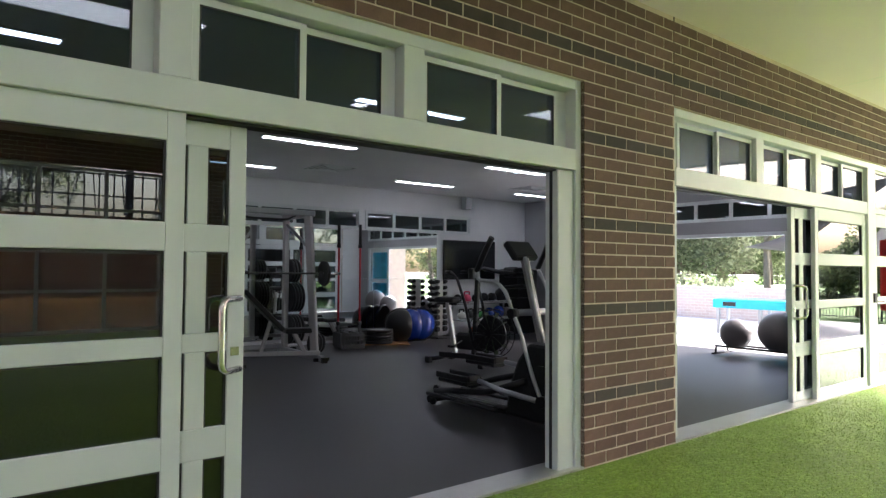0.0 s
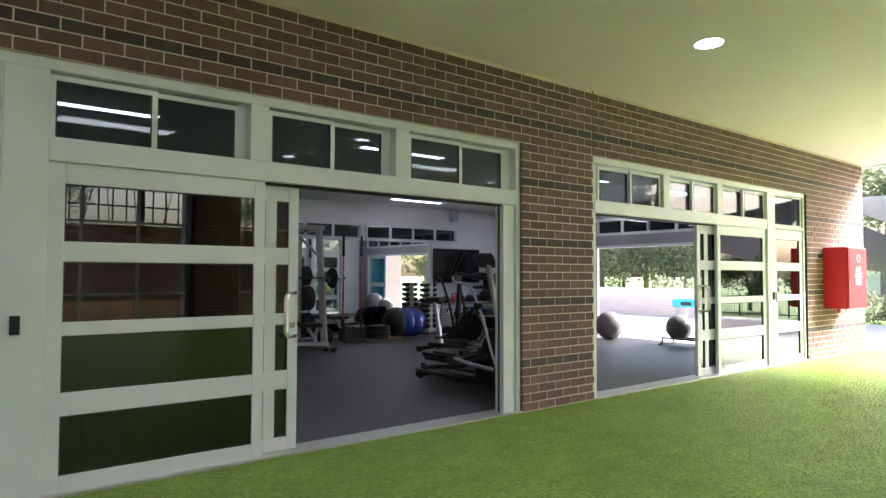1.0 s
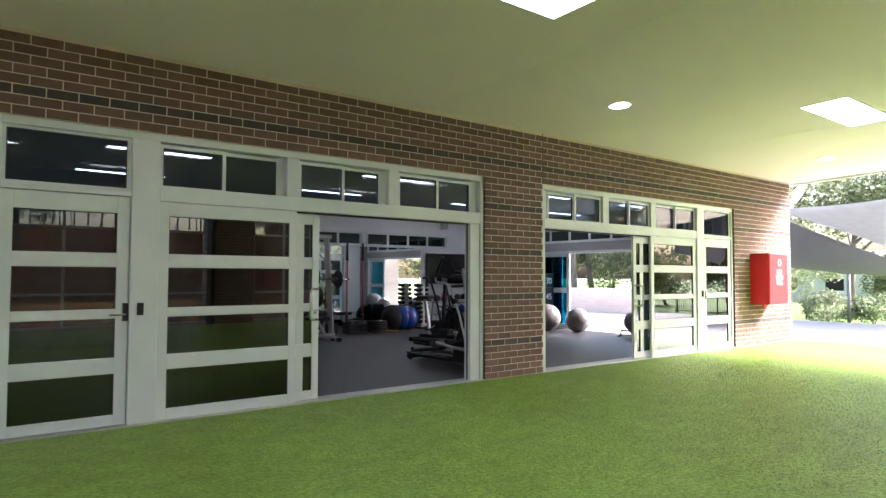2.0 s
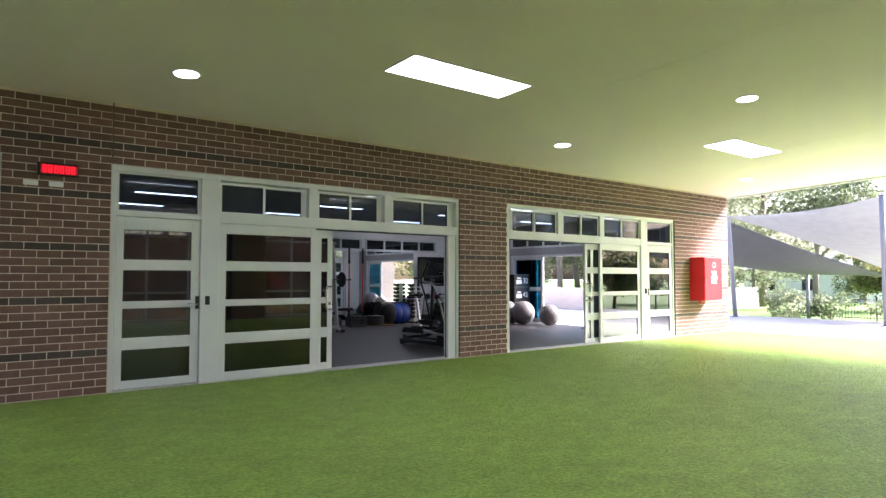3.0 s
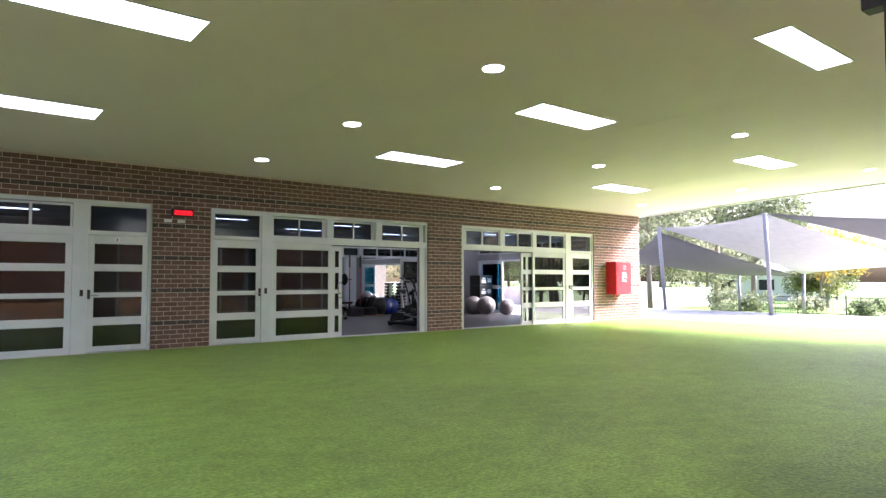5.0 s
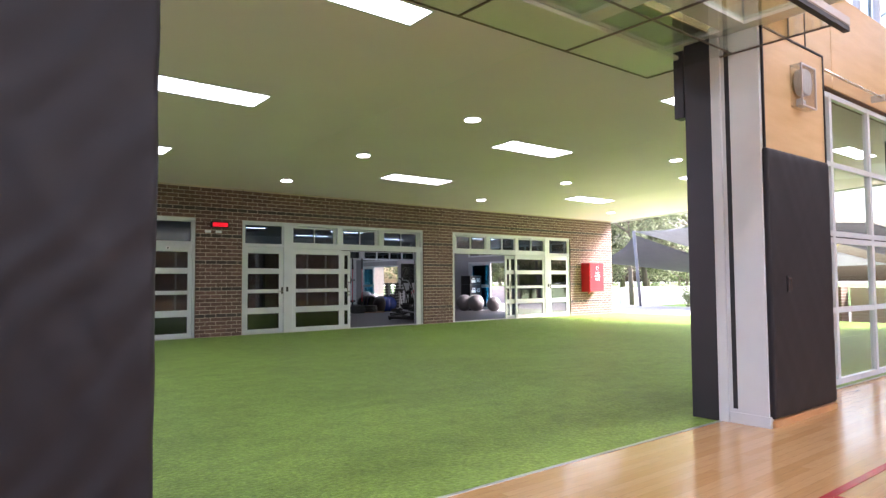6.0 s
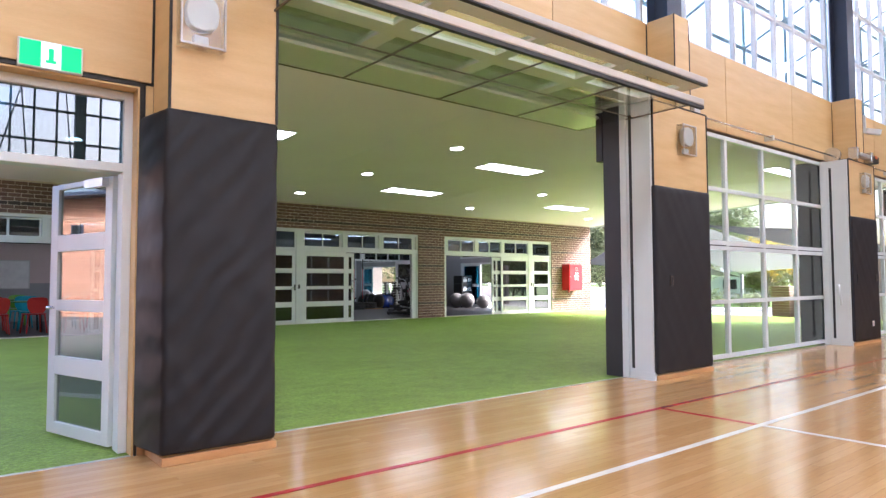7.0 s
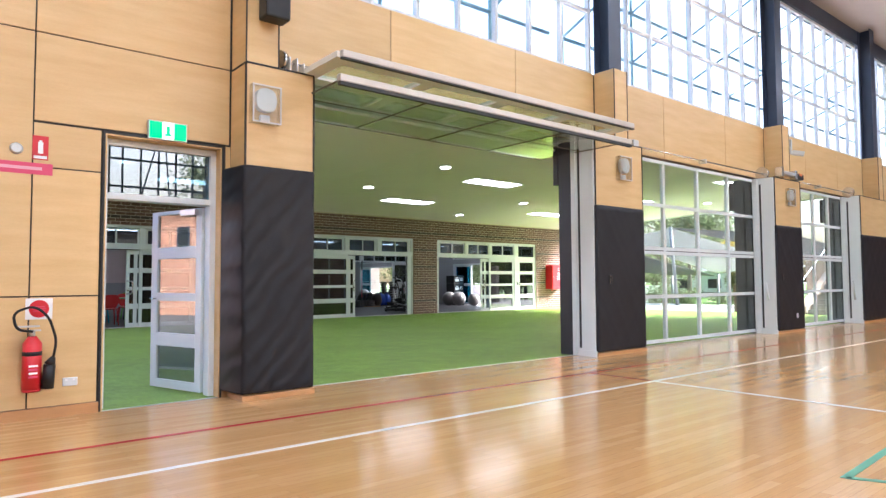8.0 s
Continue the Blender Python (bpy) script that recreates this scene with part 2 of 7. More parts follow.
def court_floor():
    """Sprung timber strip floor, varnished, each strip with its own shade."""
    m = bpy.data.materials.new("court_timber")
    m.use_nodes = True
    t = m.node_tree
    n, l = t.nodes, t.links
    b = n["Principled BSDF"]
    co = n.new("ShaderNodeTexCoord")
    br = n.new("ShaderNodeTexBrick")
    br.offset = 0.37
    br.inputs["Color1"].default_value = (0.53, 0.315, 0.13, 1)
    br.inputs["Color2"].default_value = (0.455, 0.25, 0.092, 1)
    br.inputs["Mortar"].default_value = (0.34, 0.19, 0.08, 1)
    br.inputs["Scale"].default_value = 1.0
    br.inputs["Mortar Size"].default_value = 0.0012
    br.inputs["Brick Width"].default_value = 1.35
    br.inputs["Row Height"].default_value = 0.066
    l.new(co.outputs["Object"], br.inputs["Vector"])
    mp = n.new("ShaderNodeMapping")
    mp.inputs["Scale"].default_value = (2, 30, 1)
    l.new(co.outputs["Object"], mp.inputs["Vector"])
    no = n.new("ShaderNodeTexNoise")
    no.inputs["Scale"].default_value = 3.0
    no.inputs["Detail"].default_value = 6
    l.new(mp.outputs[0], no.inputs["Vector"])
    mr = n.new("ShaderNodeMapRange")
    mr.inputs["To Min"].default_value, mr.inputs["To Max"].default_value = 0.8, 1.2
    l.new(no.outputs["Fac"], mr.inputs["Value"])
    hs = n.new("ShaderNodeHueSaturation")
    l.new(mr.outputs[0], hs.inputs["Value"])
    l.new(br.outputs["Color"], hs.inputs["Color"])
    l.new(hs.outputs["Color"], b.inputs["Base Color"])
    wide = n.new("ShaderNodeTexNoise")
    wide.inputs["Scale"].default_value = 1.2
    l.new(co.outputs["Object"], wide.inputs["Vector"])
    wr = n.new("ShaderNodeMapRange")
    wr.inputs["To Min"].default_value, wr.inputs["To Max"].default_value = 0.12, 0.19
    l.new(wide.outputs["Fac"], wr.inputs["Value"])
    l.new(wr.outputs[0], b.inputs["Roughness"])
    b.inputs["Specular IOR Level"].default_value = 0.6
    bp = n.new("ShaderNodeBump")
    bp.inputs["Distance"].default_value = 0.0004
    l.new(no.outputs["Fac"], bp.inputs["Height"])
    l.new(bp.outputs[0], b.inputs["Normal"])
    return m


M["court"] = court_floor()


def turf_material():
    """Short synthetic pile: broad lay marks, hand-sized tufting and single fibres."""
    m = bpy.data.materials.new("artificial_turf")
    m.use_nodes = True
    t = m.node_tree
    n, l = t.nodes, t.links
    b = n["Principled BSDF"]
    b.inputs["Roughness"].default_value = 0.5
    b.inputs["Specular IOR Level"].default_value = 0.12
    b.inputs["Sheen Weight"].default_value = 0.0
    b.inputs["Sheen Roughness"].default_value = 0.4
    b.inputs["Sheen Tint"].default_value = (0.75, 0.9, 0.35, 1)
    co = n.new("ShaderNodeTexCoord")
    value, height = None, None
    for scale, stretch, weight in ((0.7, (1, 1, 1), 0.10), (4.0, (1, 1.3, 1), 0.13), (26.0, (1, 1.3, 1), 0.26), (120.0, (1, 1, 1), 0.30)):
        mp = n.new("ShaderNodeMapping")
        mp.inputs["Scale"].default_value = stretch
        l.new(co.outputs["Object"], mp.inputs["Vector"])
        no = n.new("ShaderNodeTexNoise")
        no.inputs["Scale"].default_value = scale
        no.inputs["Detail"].default_value = 3
        l.new(mp.outputs[0], no.inputs["Vector"])
        mr = n.new("ShaderNodeMapRange")
        mr.inputs["From Min"].default_value, mr.inputs["From Max"].default_value = 0.3, 0.7
        mr.inputs["To Min"].default_value, mr.inputs["To Max"].default_value = 1 - weight, 1 + weight
        l.new(no.outputs["Fac"], mr.inputs["Value"])
        if value is None:
            value = mr.outputs[0]
        else:
            mu = n.new("ShaderNodeMath")
            mu.operation = "MULTIPLY"
            l.new(value, mu.inputs[0])
            l.new(mr.outputs[0], mu.inputs[1])
            value = mu.outputs[0]
        if scale == 26.0:
            height = no.outputs["Fac"]
    hs = n.new("ShaderNodeHueSaturation")
    hs.inputs["Color"].default_value = (0.205, 0.304, 0.055, 1)
    l.new(value, hs.inputs["Value"])
    l.new(hs.outputs["Color"], b.inputs["Base Color"])
    bp = n.new("ShaderNodeBump")
    bp.inputs["Distance"].default_value = 0.03
    bp.inputs["Strength"].default_value = 0.5
    l.new(height, bp.inputs["Height"])
    l.new(bp.outputs[0], b.inputs["Normal"])
    return m


M["turf"] = turf_material()
M["screen_far"] = mat("dark_pane", (0.02, 0.024, 0.028), 0.08, scale=3)
M["turf_blade"] = mat("turf_fibre", (0.18, 0.285, 0.048), 0.6, base2=(0.20, 0.315, 0.048), scale=2, vary=0.12, island=True, spec=0.3)


def bond(name, c1, c2, c3):
    """Brickwork seen only from afar or in reflections."""
    m = mat(name, c1, 0.85, bump_scale=90, bump=0.001)
    t = m.node_tree
    n, l = t.nodes, t.links
    co = n.new("ShaderNodeTexCoord")
    sp = n.new("ShaderNodeSeparateXYZ")
    ad = n.new("ShaderNodeMath")
    cb = n.new("ShaderNodeCombineXYZ")
    l.new(co.outputs["Object"], sp.inputs[0])
    l.new(sp.outputs["X"], ad.inputs[0])
    l.new(sp.outputs["Y"], ad.inputs[1])
    l.new(ad.outputs[0], cb.inputs["X"])
    l.new(sp.outputs["Z"], cb.inputs["Y"])
    br = n.new("ShaderNodeTexBrick")
    for key, c in (("Color1", c1), ("Color2", c2), ("Mortar", c3)):
        br.inputs[key].default_value = (*c, 1)
    br.inputs["Scale"].default_value = 1.0
    br.inputs["Mortar Size"].default_value = 0.006
    br.inputs["Brick Width"].default_value = 0.24
    br.inputs["Row Height"].default_value = 0.086
    l.new(cb.outputs[0], br.inputs["Vector"])
    l.new(br.outputs["Color"], n["Principled BSDF"].inputs["Base Color"])
    return m


M["brick_brown_bond"] = bond("brown_brick_bond", (0.21, 0.122, 0.088), (0.16, 0.095, 0.072), (0.45, 0.39, 0.30))
M["brick_pale_bond"] = bond("pale_brick_bond", (0.56, 0.45, 0.38), (0.50, 0.39, 0.32), (0.62, 0.57, 0.5))


# ---- building blocks ----
def box(bm, x0, y0, z0, x1, y1, z1):
    v = [bm.verts.new(p) for p in ((x0, y0, z0), (x1, y0, z0), (x1, y1, z0), (x0, y1, z0), (x0, y0, z1), (x1, y0, z1), (x1, y1, z1), (x0, y1, z1))]
    for f in ((3, 2, 1, 0), (4, 5, 6, 7), (0, 1, 5, 4), (1, 2, 6, 5), (2, 3, 7, 6), (3, 0, 4, 7)):
        bm.faces.new([v[i] for i in f])


def boxes(*items):
    bm = bmesh.new()
    for b in items:
        box(bm, *b)
    return bm


def softened(bm, width, segments=2):
    bmesh.ops.bevel(bm, geom=bm.edges[:], offset=width, segments=segments, affect="EDGES", profile=0.5)
    return bm


def rod(bm, a, b, r0, r1=None, sides=10, cap=True):
    """A round bar from a to b."""
    a, b = Vector(a), Vector(b)
    r1 = r0 if r1 is None else r1
    d = b - a
    q = d.to_track_quat("Z", "Y").to_matrix()
    rings = []
    for p, r in ((a, r0), (b, r1)):
        rings.append([bm.verts.new(p + q @ Vector((math.cos(k * math.tau / sides) * r, math.sin(k * math.tau / sides) * r, 0))) for k in range(sides)])
    for k in range(sides):
        f = bm.faces.new((rings[0][k], rings[0][(k + 1) % sides], rings[1][(k + 1) % sides], rings[1][k]))
        f.smooth = True
    if cap:
        bm.faces.new(rings[0][::-1])
        bm.faces.new(rings[1])


def tube(bm, pts, r, sides=10):
    """A round bar along a line of points, swept with no seams."""
    pts = [Vector(p) for p in pts]
    rings = []
    up = None
    for i, p in enumerate(pts):
        d = (pts[min(i + 1, len(pts) - 1)] - pts[max(i - 1, 0)]).normalized()
        if up is None:
            up = Vector((0, 0, 1)) if abs(d.z) < 0.9 else Vector((1, 0, 0))
        side = d.cross(up).normalized()
        up = side.cross(d).normalized()
        rr = r[i] if isinstance(r, (list, tuple)) else r
        rings.append([bm.verts.new(p + (side * math.cos(k * math.tau / sides) + up * math.sin(k * math.tau / sides)) * rr) for k in range(sides)])
    for i in range(len(pts) - 1):
        for k in range(sides):
            f = bm.faces.new((rings[i][k], rings[i][(k + 1) % sides], rings[i + 1][(k + 1) % sides], rings[i + 1][k]))
            f.smooth = True
    bm.faces.new(rings[0][::-1])
    bm.faces.new(rings[-1])
    return bm


def rounded(pts, r=0.06, n=5):
    """The same line with its corners rounded."""
    pts = [Vector(p) for p in pts]
    out = [pts[0]]
    for a, b, c in zip(pts, pts[1:], pts[2:]):
        r1 = min(r, (a - b).length * 0.45, (c - b).length * 0.45)
        p, q = b + (a - b).normalized() * r1, b + (c - b).normalized() * r1
        for k in range(n + 1):
            s = k / n
            out.append(p * (1 - s) ** 2 + b * 2 * s * (1 - s) + q * s * s)
    out.append(pts[-1])
    return out


def disc(bm, centre, axis, r, depth, sides=28, bevel=0.0):
    """A flat round plate with its faces square to axis."""
    c, d = Vector(centre), Vector(axis).normalized()
    rod(bm, c - d * depth / 2, c + d * depth / 2, r, sides=sides)


def ball(bm, centre, r, squash=1.0, u=28, v=18):
    res = bmesh.ops.create_uvsphere(bm, u_segments=u, v_segments=v, radius=r)
    for w in res["verts"]:
        w.co.z *= squash
        w.co += Vector(centre)
    for f in bm.faces:
        f.smooth = True


def mesh_of(name, bm, material):
    bmesh.ops.recalc_face_normals(bm, faces=bm.faces[:])
    me = bpy.data.meshes.new(name)
    bm.to_mesh(me)
    bm.free()
    me.materials.append(material if not isinstance(material, str) else M[material])
    return me


def part(name, bm, material, parent=None, label="", m=None):
    """One mesh object from bm, under its thing."""
    ob = new(name, mesh_of(name, bm, material) if isinstance(bm, bmesh.types.BMesh) else bm)
    if parent is not None:
        ob.parent = parent
    if m is not None:
        ob.matrix_basis = m
    if label:
        ob["label"] = label
    return ob


def thing(name, label, category, m=None, group="", kind=""):
    ob = new(name)
    ob.empty_display_size = 0.2
    if m is not None:
        ob.matrix_basis = m
    return tagged(ob, label, category, group, kind)


def single(name, bm, material, label, category, m=None, group="", kind=""):
    ob = part(name, bm, material, None, label, m)
    return tagged(ob, label, category, group, kind)


def structure(name, bm, material, label, category):
    return single(name, bm, material, label, category, kind="structure")


def prism(bm, outline, y0, y1):
    """A plate with its outline in x and z, from y0 to y1."""
    a = [bm.verts.new((x, y0, z)) for x, z in outline]
    b = [bm.verts.new((x, y1, z)) for x, z in outline]
    n = len(a)
    bm.faces.new(a)
    bm.faces.new(b[::-1])
    for k in range(n):
        bm.faces.new((a[k], b[k], b[(k + 1) % n], a[(k + 1) % n]))


# ---- the covered court: brick wall, soffit, turf ----
CEIL, HEAD, COURSE, MODULE = 3.36, 2.645, 0.0853, 0.24
U0, U1, U2, WALL_END = (-6.29, -0.985), (0.08, 5.36), (6.455, 11.78), 14.17
RISE = 0.0435  # the soffit rises from the brick wall towards the hall
TILT = -math.degrees(math.atan(RISE))
HALL_IN, HALL_OUT, PADY = -11.535, -11.285, -11.96
COLS = (-5.886, 0.155, 6.2, 12.24)
HALL_TURN = Matrix.Translation((-5.5, HALL_IN, 0)) @ Matrix.Rotation(radians(-0.9), 4, "Z") @ Matrix.Translation((5.5, -HALL_IN, 0))


def swing(before):
    """Turns all things built since before with the hall, which stands slightly askew to the court."""
    for ob in [o for o in scene.objects if o not in before and o.parent is None]:
        ob.matrix_basis = HALL_TURN @ ob.matrix_basis


turf = structure("turf", boxes((-7.6, HALL_IN - 0.5, -0.06, 14.4, 0.0, -0.004)), "turf", "bright green artificial turf laid across the covered court", "turf")



def turf_pile():
    """Single upstanding fibres where the camera passes closest."""
    rng = np.random.default_rng(4)
    n = 110000
    x, y = rng.beta(2.0, 2.0, n) * 13.0 - 1.0, -rng.beta(1.0, 2.6, n) * 8.0
    a, h = rng.uniform(0, math.tau, n), rng.uniform(0.003, 0.012, n)
    lean = rng.normal(0, 0.006, (n, 2))
    v = np.empty((n, 3, 3))
    dx, dy = np.cos(a) * 0.0022, np.sin(a) * 0.0022
    v[:, 0] = np.stack([x - dx, y - dy, np.full(n, -0.006)], 1)
    v[:, 1] = np.stack([x + dx, y + dy, np.full(n, -0.006)], 1)
    v[:, 2] = np.stack([x + lean[:, 0], y + lean[:, 1], h], 1)
    me = bpy.data.meshes.new("turf_fibre")
    me.from_pydata(v.reshape(-1, 3).tolist(), [], np.arange(3 * n).reshape(-1, 3).tolist())
    me.materials.append(M["turf_blade"])
    tagged(part("turf_fibre", me, None, None, "short upright fibres of the green artificial turf"), category="turf", kind="stuff")


turf_pile()
wall_front = structure("wall_front", boxes(
    (-12.0, 0.004, -0.05, U0[0], 0.23, CEIL), (U0[1], 0.004, -0.05, U1[0], 0.23, CEIL), (U1[1], 0.004, -0.05, U2[0], 0.23, CEIL), (U2[1], 0.004, -0.05, WALL_END, 0.23, CEIL),
    (U0[0], 0.004, HEAD, U0[1], 0.23, CEIL), (U1[0], 0.004, HEAD, U1[1], 0.23, CEIL), (U2[0], 0.004, HEAD, U2[1], 0.23, CEIL)),
    "mortar", "brown face-brick wall with dark accent courses", "wall")
for x in (U1[0], U2[0]):
    part("control_joint", boxes((x - 0.007, 0.002, HEAD, x + 0.007, 0.02, CEIL)), "black_seal", wall_front, "black sealed control joint")


def openings_at(z):
    spans = [(-12.0, WALL_END)]
    if z < HEAD - 0.02:
        for a, b in (U0, U1, U2):
            spans = [s for p, q in spans for s in ((p, min(q, a)), (max(p, b), q)) if s[1] - s[0] > 0.02]
    return spans


BRICKS = []  # x0, z0, length, dark
for i in range(40):
    z = i * COURSE
    if z + 0.04 > CEIL:
        break
    first = U1[0] - 52 * MODULE + (MODULE / 2 if i % 2 else 0)
    for p, q in openings_at(z):
        k = 0
        while first + k * MODULE < q:
            a, b = max(p, first + k * MODULE), min(q, first + (k + 1) * MODULE) - 0.010
            k += 1
            if b - a > 0.03:
                BRICKS.append((a, z, b - a, i % 7 == 5))


def brick_mesh(length, height, dark):
    bm = boxes((0, 0, 0, length, 0.1, height))
    front = [e for e in bm.edges if all(v.co.y < 0.01 for v in e.verts)]
    bmesh.ops.bevel(bm, geom=front, offset=0.003, segments=1, affect="EDGES")
    return mesh_of("brick", bm, "brick_dark" if dark else "brick")


def brick_height(z):
    return min(COURSE - 0.010, CEIL - z - 0.002)


def lay_bricks():
    shared, far = {}, {False: [], True: []}
    near = [b for b in BRICKS if 4.6 < b[0] < 7.0]
    near = sorted(near, key=lambda b: (b[0] < U1[1], b[1]))[:300]
    chosen = set(near)
    for b in BRICKS:
        jitter = random.uniform(-0.0015, 0.0015)
        if b in chosen:
            key = (round(b[2], 2), round(brick_height(b[1]), 3), b[3])
            if key not in shared:
                shared[key] = brick_mesh(*key)
            part("brick", shared[key], None, wall_front, m=Matrix.Translation((b[0], jitter, b[1] + 0.005)))
        else:
            far[b[3]].append((b[0], jitter, b[1] + 0.005, b[2], brick_height(b[1])))
    for dark, rows in far.items():
        v, f = [], []
        for x, y, z, w, h in rows:
            n, c = len(v), 0.003
            v += [(x, y + c, z), (x + w, y + c, z), (x + w, y + c, z + h), (x, y + c, z + h), (x + c, y, z + c), (x + w - c, y, z + c), (x + w - c, y, z + h - c), (x + c, y, z + h - c),
                  (x, 0.1, z), (x + w, 0.1, z), (x + w, 0.1, z + h), (x, 0.1, z + h)]
            f += [(n + a, n + b, n + c2, n + d) for a, b, c2, d in ((4, 5, 6, 7), (0, 1, 5, 4), (1, 2, 6, 5), (2, 3, 7, 6), (3, 0, 4, 7), (0, 8, 9, 1), (1, 9, 10, 2), (2, 10, 11, 3), (3, 11, 8, 0))]
        me = bpy.data.meshes.new("brickwork")
        me.from_pydata(v, [], f)
        me.materials.append(M["brick_dark_far" if dark else "brick_far"])
        tagged(part("brickwork", me, None, wall_front, "rows of dark accent bricks" if dark else "stretcher-bond brown brickwork"), kind="stuff")


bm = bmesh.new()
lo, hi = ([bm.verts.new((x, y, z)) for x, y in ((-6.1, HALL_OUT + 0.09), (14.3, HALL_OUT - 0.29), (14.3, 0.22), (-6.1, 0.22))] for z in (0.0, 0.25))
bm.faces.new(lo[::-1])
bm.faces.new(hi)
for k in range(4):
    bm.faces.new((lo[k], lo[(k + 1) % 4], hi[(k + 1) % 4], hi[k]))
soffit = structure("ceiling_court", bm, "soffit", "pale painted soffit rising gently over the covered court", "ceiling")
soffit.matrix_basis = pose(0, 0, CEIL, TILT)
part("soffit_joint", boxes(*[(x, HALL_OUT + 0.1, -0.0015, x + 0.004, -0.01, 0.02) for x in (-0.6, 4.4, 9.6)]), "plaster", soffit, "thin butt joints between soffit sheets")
structure("fascia", boxes((14.3, HALL_OUT - 8, -0.04, 14.38, 0.6, 0.3)), "white_frame", "white fascia along the open edge of the roof", "fascia").matrix_basis = pose(0, 0, CEIL, TILT)
structure("kerb", softened(boxes((-7.8, -11.1, -0.065, -7.605, 0.0, 0.0)), 0.01, 1), "concrete", "pale concrete kerb at the end of the turf", "kerb")
structure("driveway", boxes((-20.4, -11.1, -0.066, -7.805, 30.0, -0.055)), "asphalt", "grey asphalt driveway beyond the turf", "driveway")


def boarded_building(x, y0, y1, top):
    """Far face of the neighbouring building: lapped orange boards, small high windows, dark eave."""
    root = structure("wall_far_end", boxes((x - 0.3, y0, -0.07, x, y1, top)), "brick_red", "orange boarded wall of a building across the driveway", "wall")
    bm = bmesh.new()
    prism(bm, [(0.004, 0.0), (0.045, 0.0), (0.012, 0.108), (0.004, 0.108)], y0, y1)
    board = mesh_of("board", bm, "board_orange")
    for k in range(int((top + 0.05) / 0.11)):
        part("board", board, None, root, m=Matrix.Translation((x, 0, -0.05 + 0.11 * k)))
    for y in (-9.0, -4.2, 0.6, 4.55, 9.4):
        wf = part("window_frame", boxes((x + 0.002, y, 2.35, x + 0.07, y + 0.05, 3.25), (x + 0.002, y + 0.5, 2.35, x + 0.07, y + 0.55, 3.25), (x + 0.002, y + 0.05, 2.35, x + 0.07, y + 0.5, 2.40), (x + 0.002, y + 0.05, 3.2, x + 0.07, y + 0.5, 3.25)), "navy", root)
        part("pane", boxes((x + 0.047, y + 0.05, 2.40, x + 0.055, y + 0.5, 3.2)), "screen_far", wf, "dark window pane")
    part("eave", boxes((x - 0.3, y0 - 0.3, top, x + 0.7, y1 + 0.3, top + 0.13)), "navy", root, "dark overhanging eave")


boarded_building(-20.5, -11.0, 14.0, 4.2)


def ceiling_panel(x, y, group, deep=0.265):
    root = thing("ceiling_light", "bright white rectangular ceiling panel light set in the soffit", "ceiling light", pose(x, y, CEIL - RISE * y, TILT), group)
    part("frame", boxes((-0.83, -deep - 0.025, -0.006, 0.83, -deep, 0.0), (-0.83, deep, -0.006, 0.83, deep + 0.025, 0.0), (-0.83, -deep, -0.006, -0.81, deep, 0.0), (0.81, -deep, -0.006, 0.83, deep, 0.0)), "white_frame", root)
    part("diffuser", boxes((-0.81, -deep, -0.004, 0.81, deep, -0.001)), "lamp_panel", root, "glowing white diffuser")


def downlight(x, y, group):
    root = thing("downlight", "round white downlight recessed in the soffit", "downlight", pose(x, y, CEIL - RISE * y, TILT), group)
    bm = bmesh.new()
    disc(bm, (0, 0, -0.004), (0, 0, 1), 0.138, 0.008)
    part("trim", bm, "white_frame", root)
    bm = bmesh.new()
    disc(bm, (0, 0, -0.009), (0, 0, 1), 0.118, 0.004)
    part("diffuser", bm, "lamp", root, "glowing white disc")


for x, y in ((-3.27, -2.86), (2.90, -2.94), (9.08, -2.97), (-3.07, -6.28), (3.04, -6.33), (9.08, -6.44)):
    ceiling_panel(x, y, "panel lights in the soffit")
for x, y in ((-2.87, -9.52), (3.20, -9.55), (9.1, -9.65)):
    ceiling_panel(x, y, "panel lights in the soffit", 0.18)
# (-4.9, -7.1) is unseen, kept in the grid for its light on the court.
for x, y in ((0.46, -1.45), (6.235, -1.475), (12.0, -1.56), (-5.1, -4.25), (0.605, -4.32), (6.31, -4.39), (11.98, -4.51), (-4.9, -7.1), (0.74, -7.18), (6.34, -7.27), (11.95, -7.4)):
    downlight(x, y, "downlights in the soffit")


def row_frames(x0, x1, g0, g1, y0, y1, rows, z0, z1):
    """A glazed leaf's stiles and rails round its rows of panes."""
    out = [(x0, y0, z0, g0, y1, z1), (g1, y0, z0, x1, y1, z1)]
    edges = [z0] + [z for r in rows for z in r] + [z1]
    for a, b in zip(edges[::2], edges[1::2]):
        out.append((g0, y0, a, g1, y1, b))
    return out


ROWS_Z = ((0.11, 0.47), (0.61, 0.955), (1.04, 1.41), (1.535, 1.89))


def pull_handle(root, x, y, z, flip):
    bm = bmesh.new()
    s = -1 if flip else 1
    tube(bm, rounded([(x, y, z + 0.165), (x - s * 0.115, y - 0.085, z + 0.165), (x - s * 0.115, y - 0.085, z - 0.165), (x, y, z - 0.165)], 0.055), 0.016)
    part("handle", bm, "steel", root, "brushed steel pull handle")


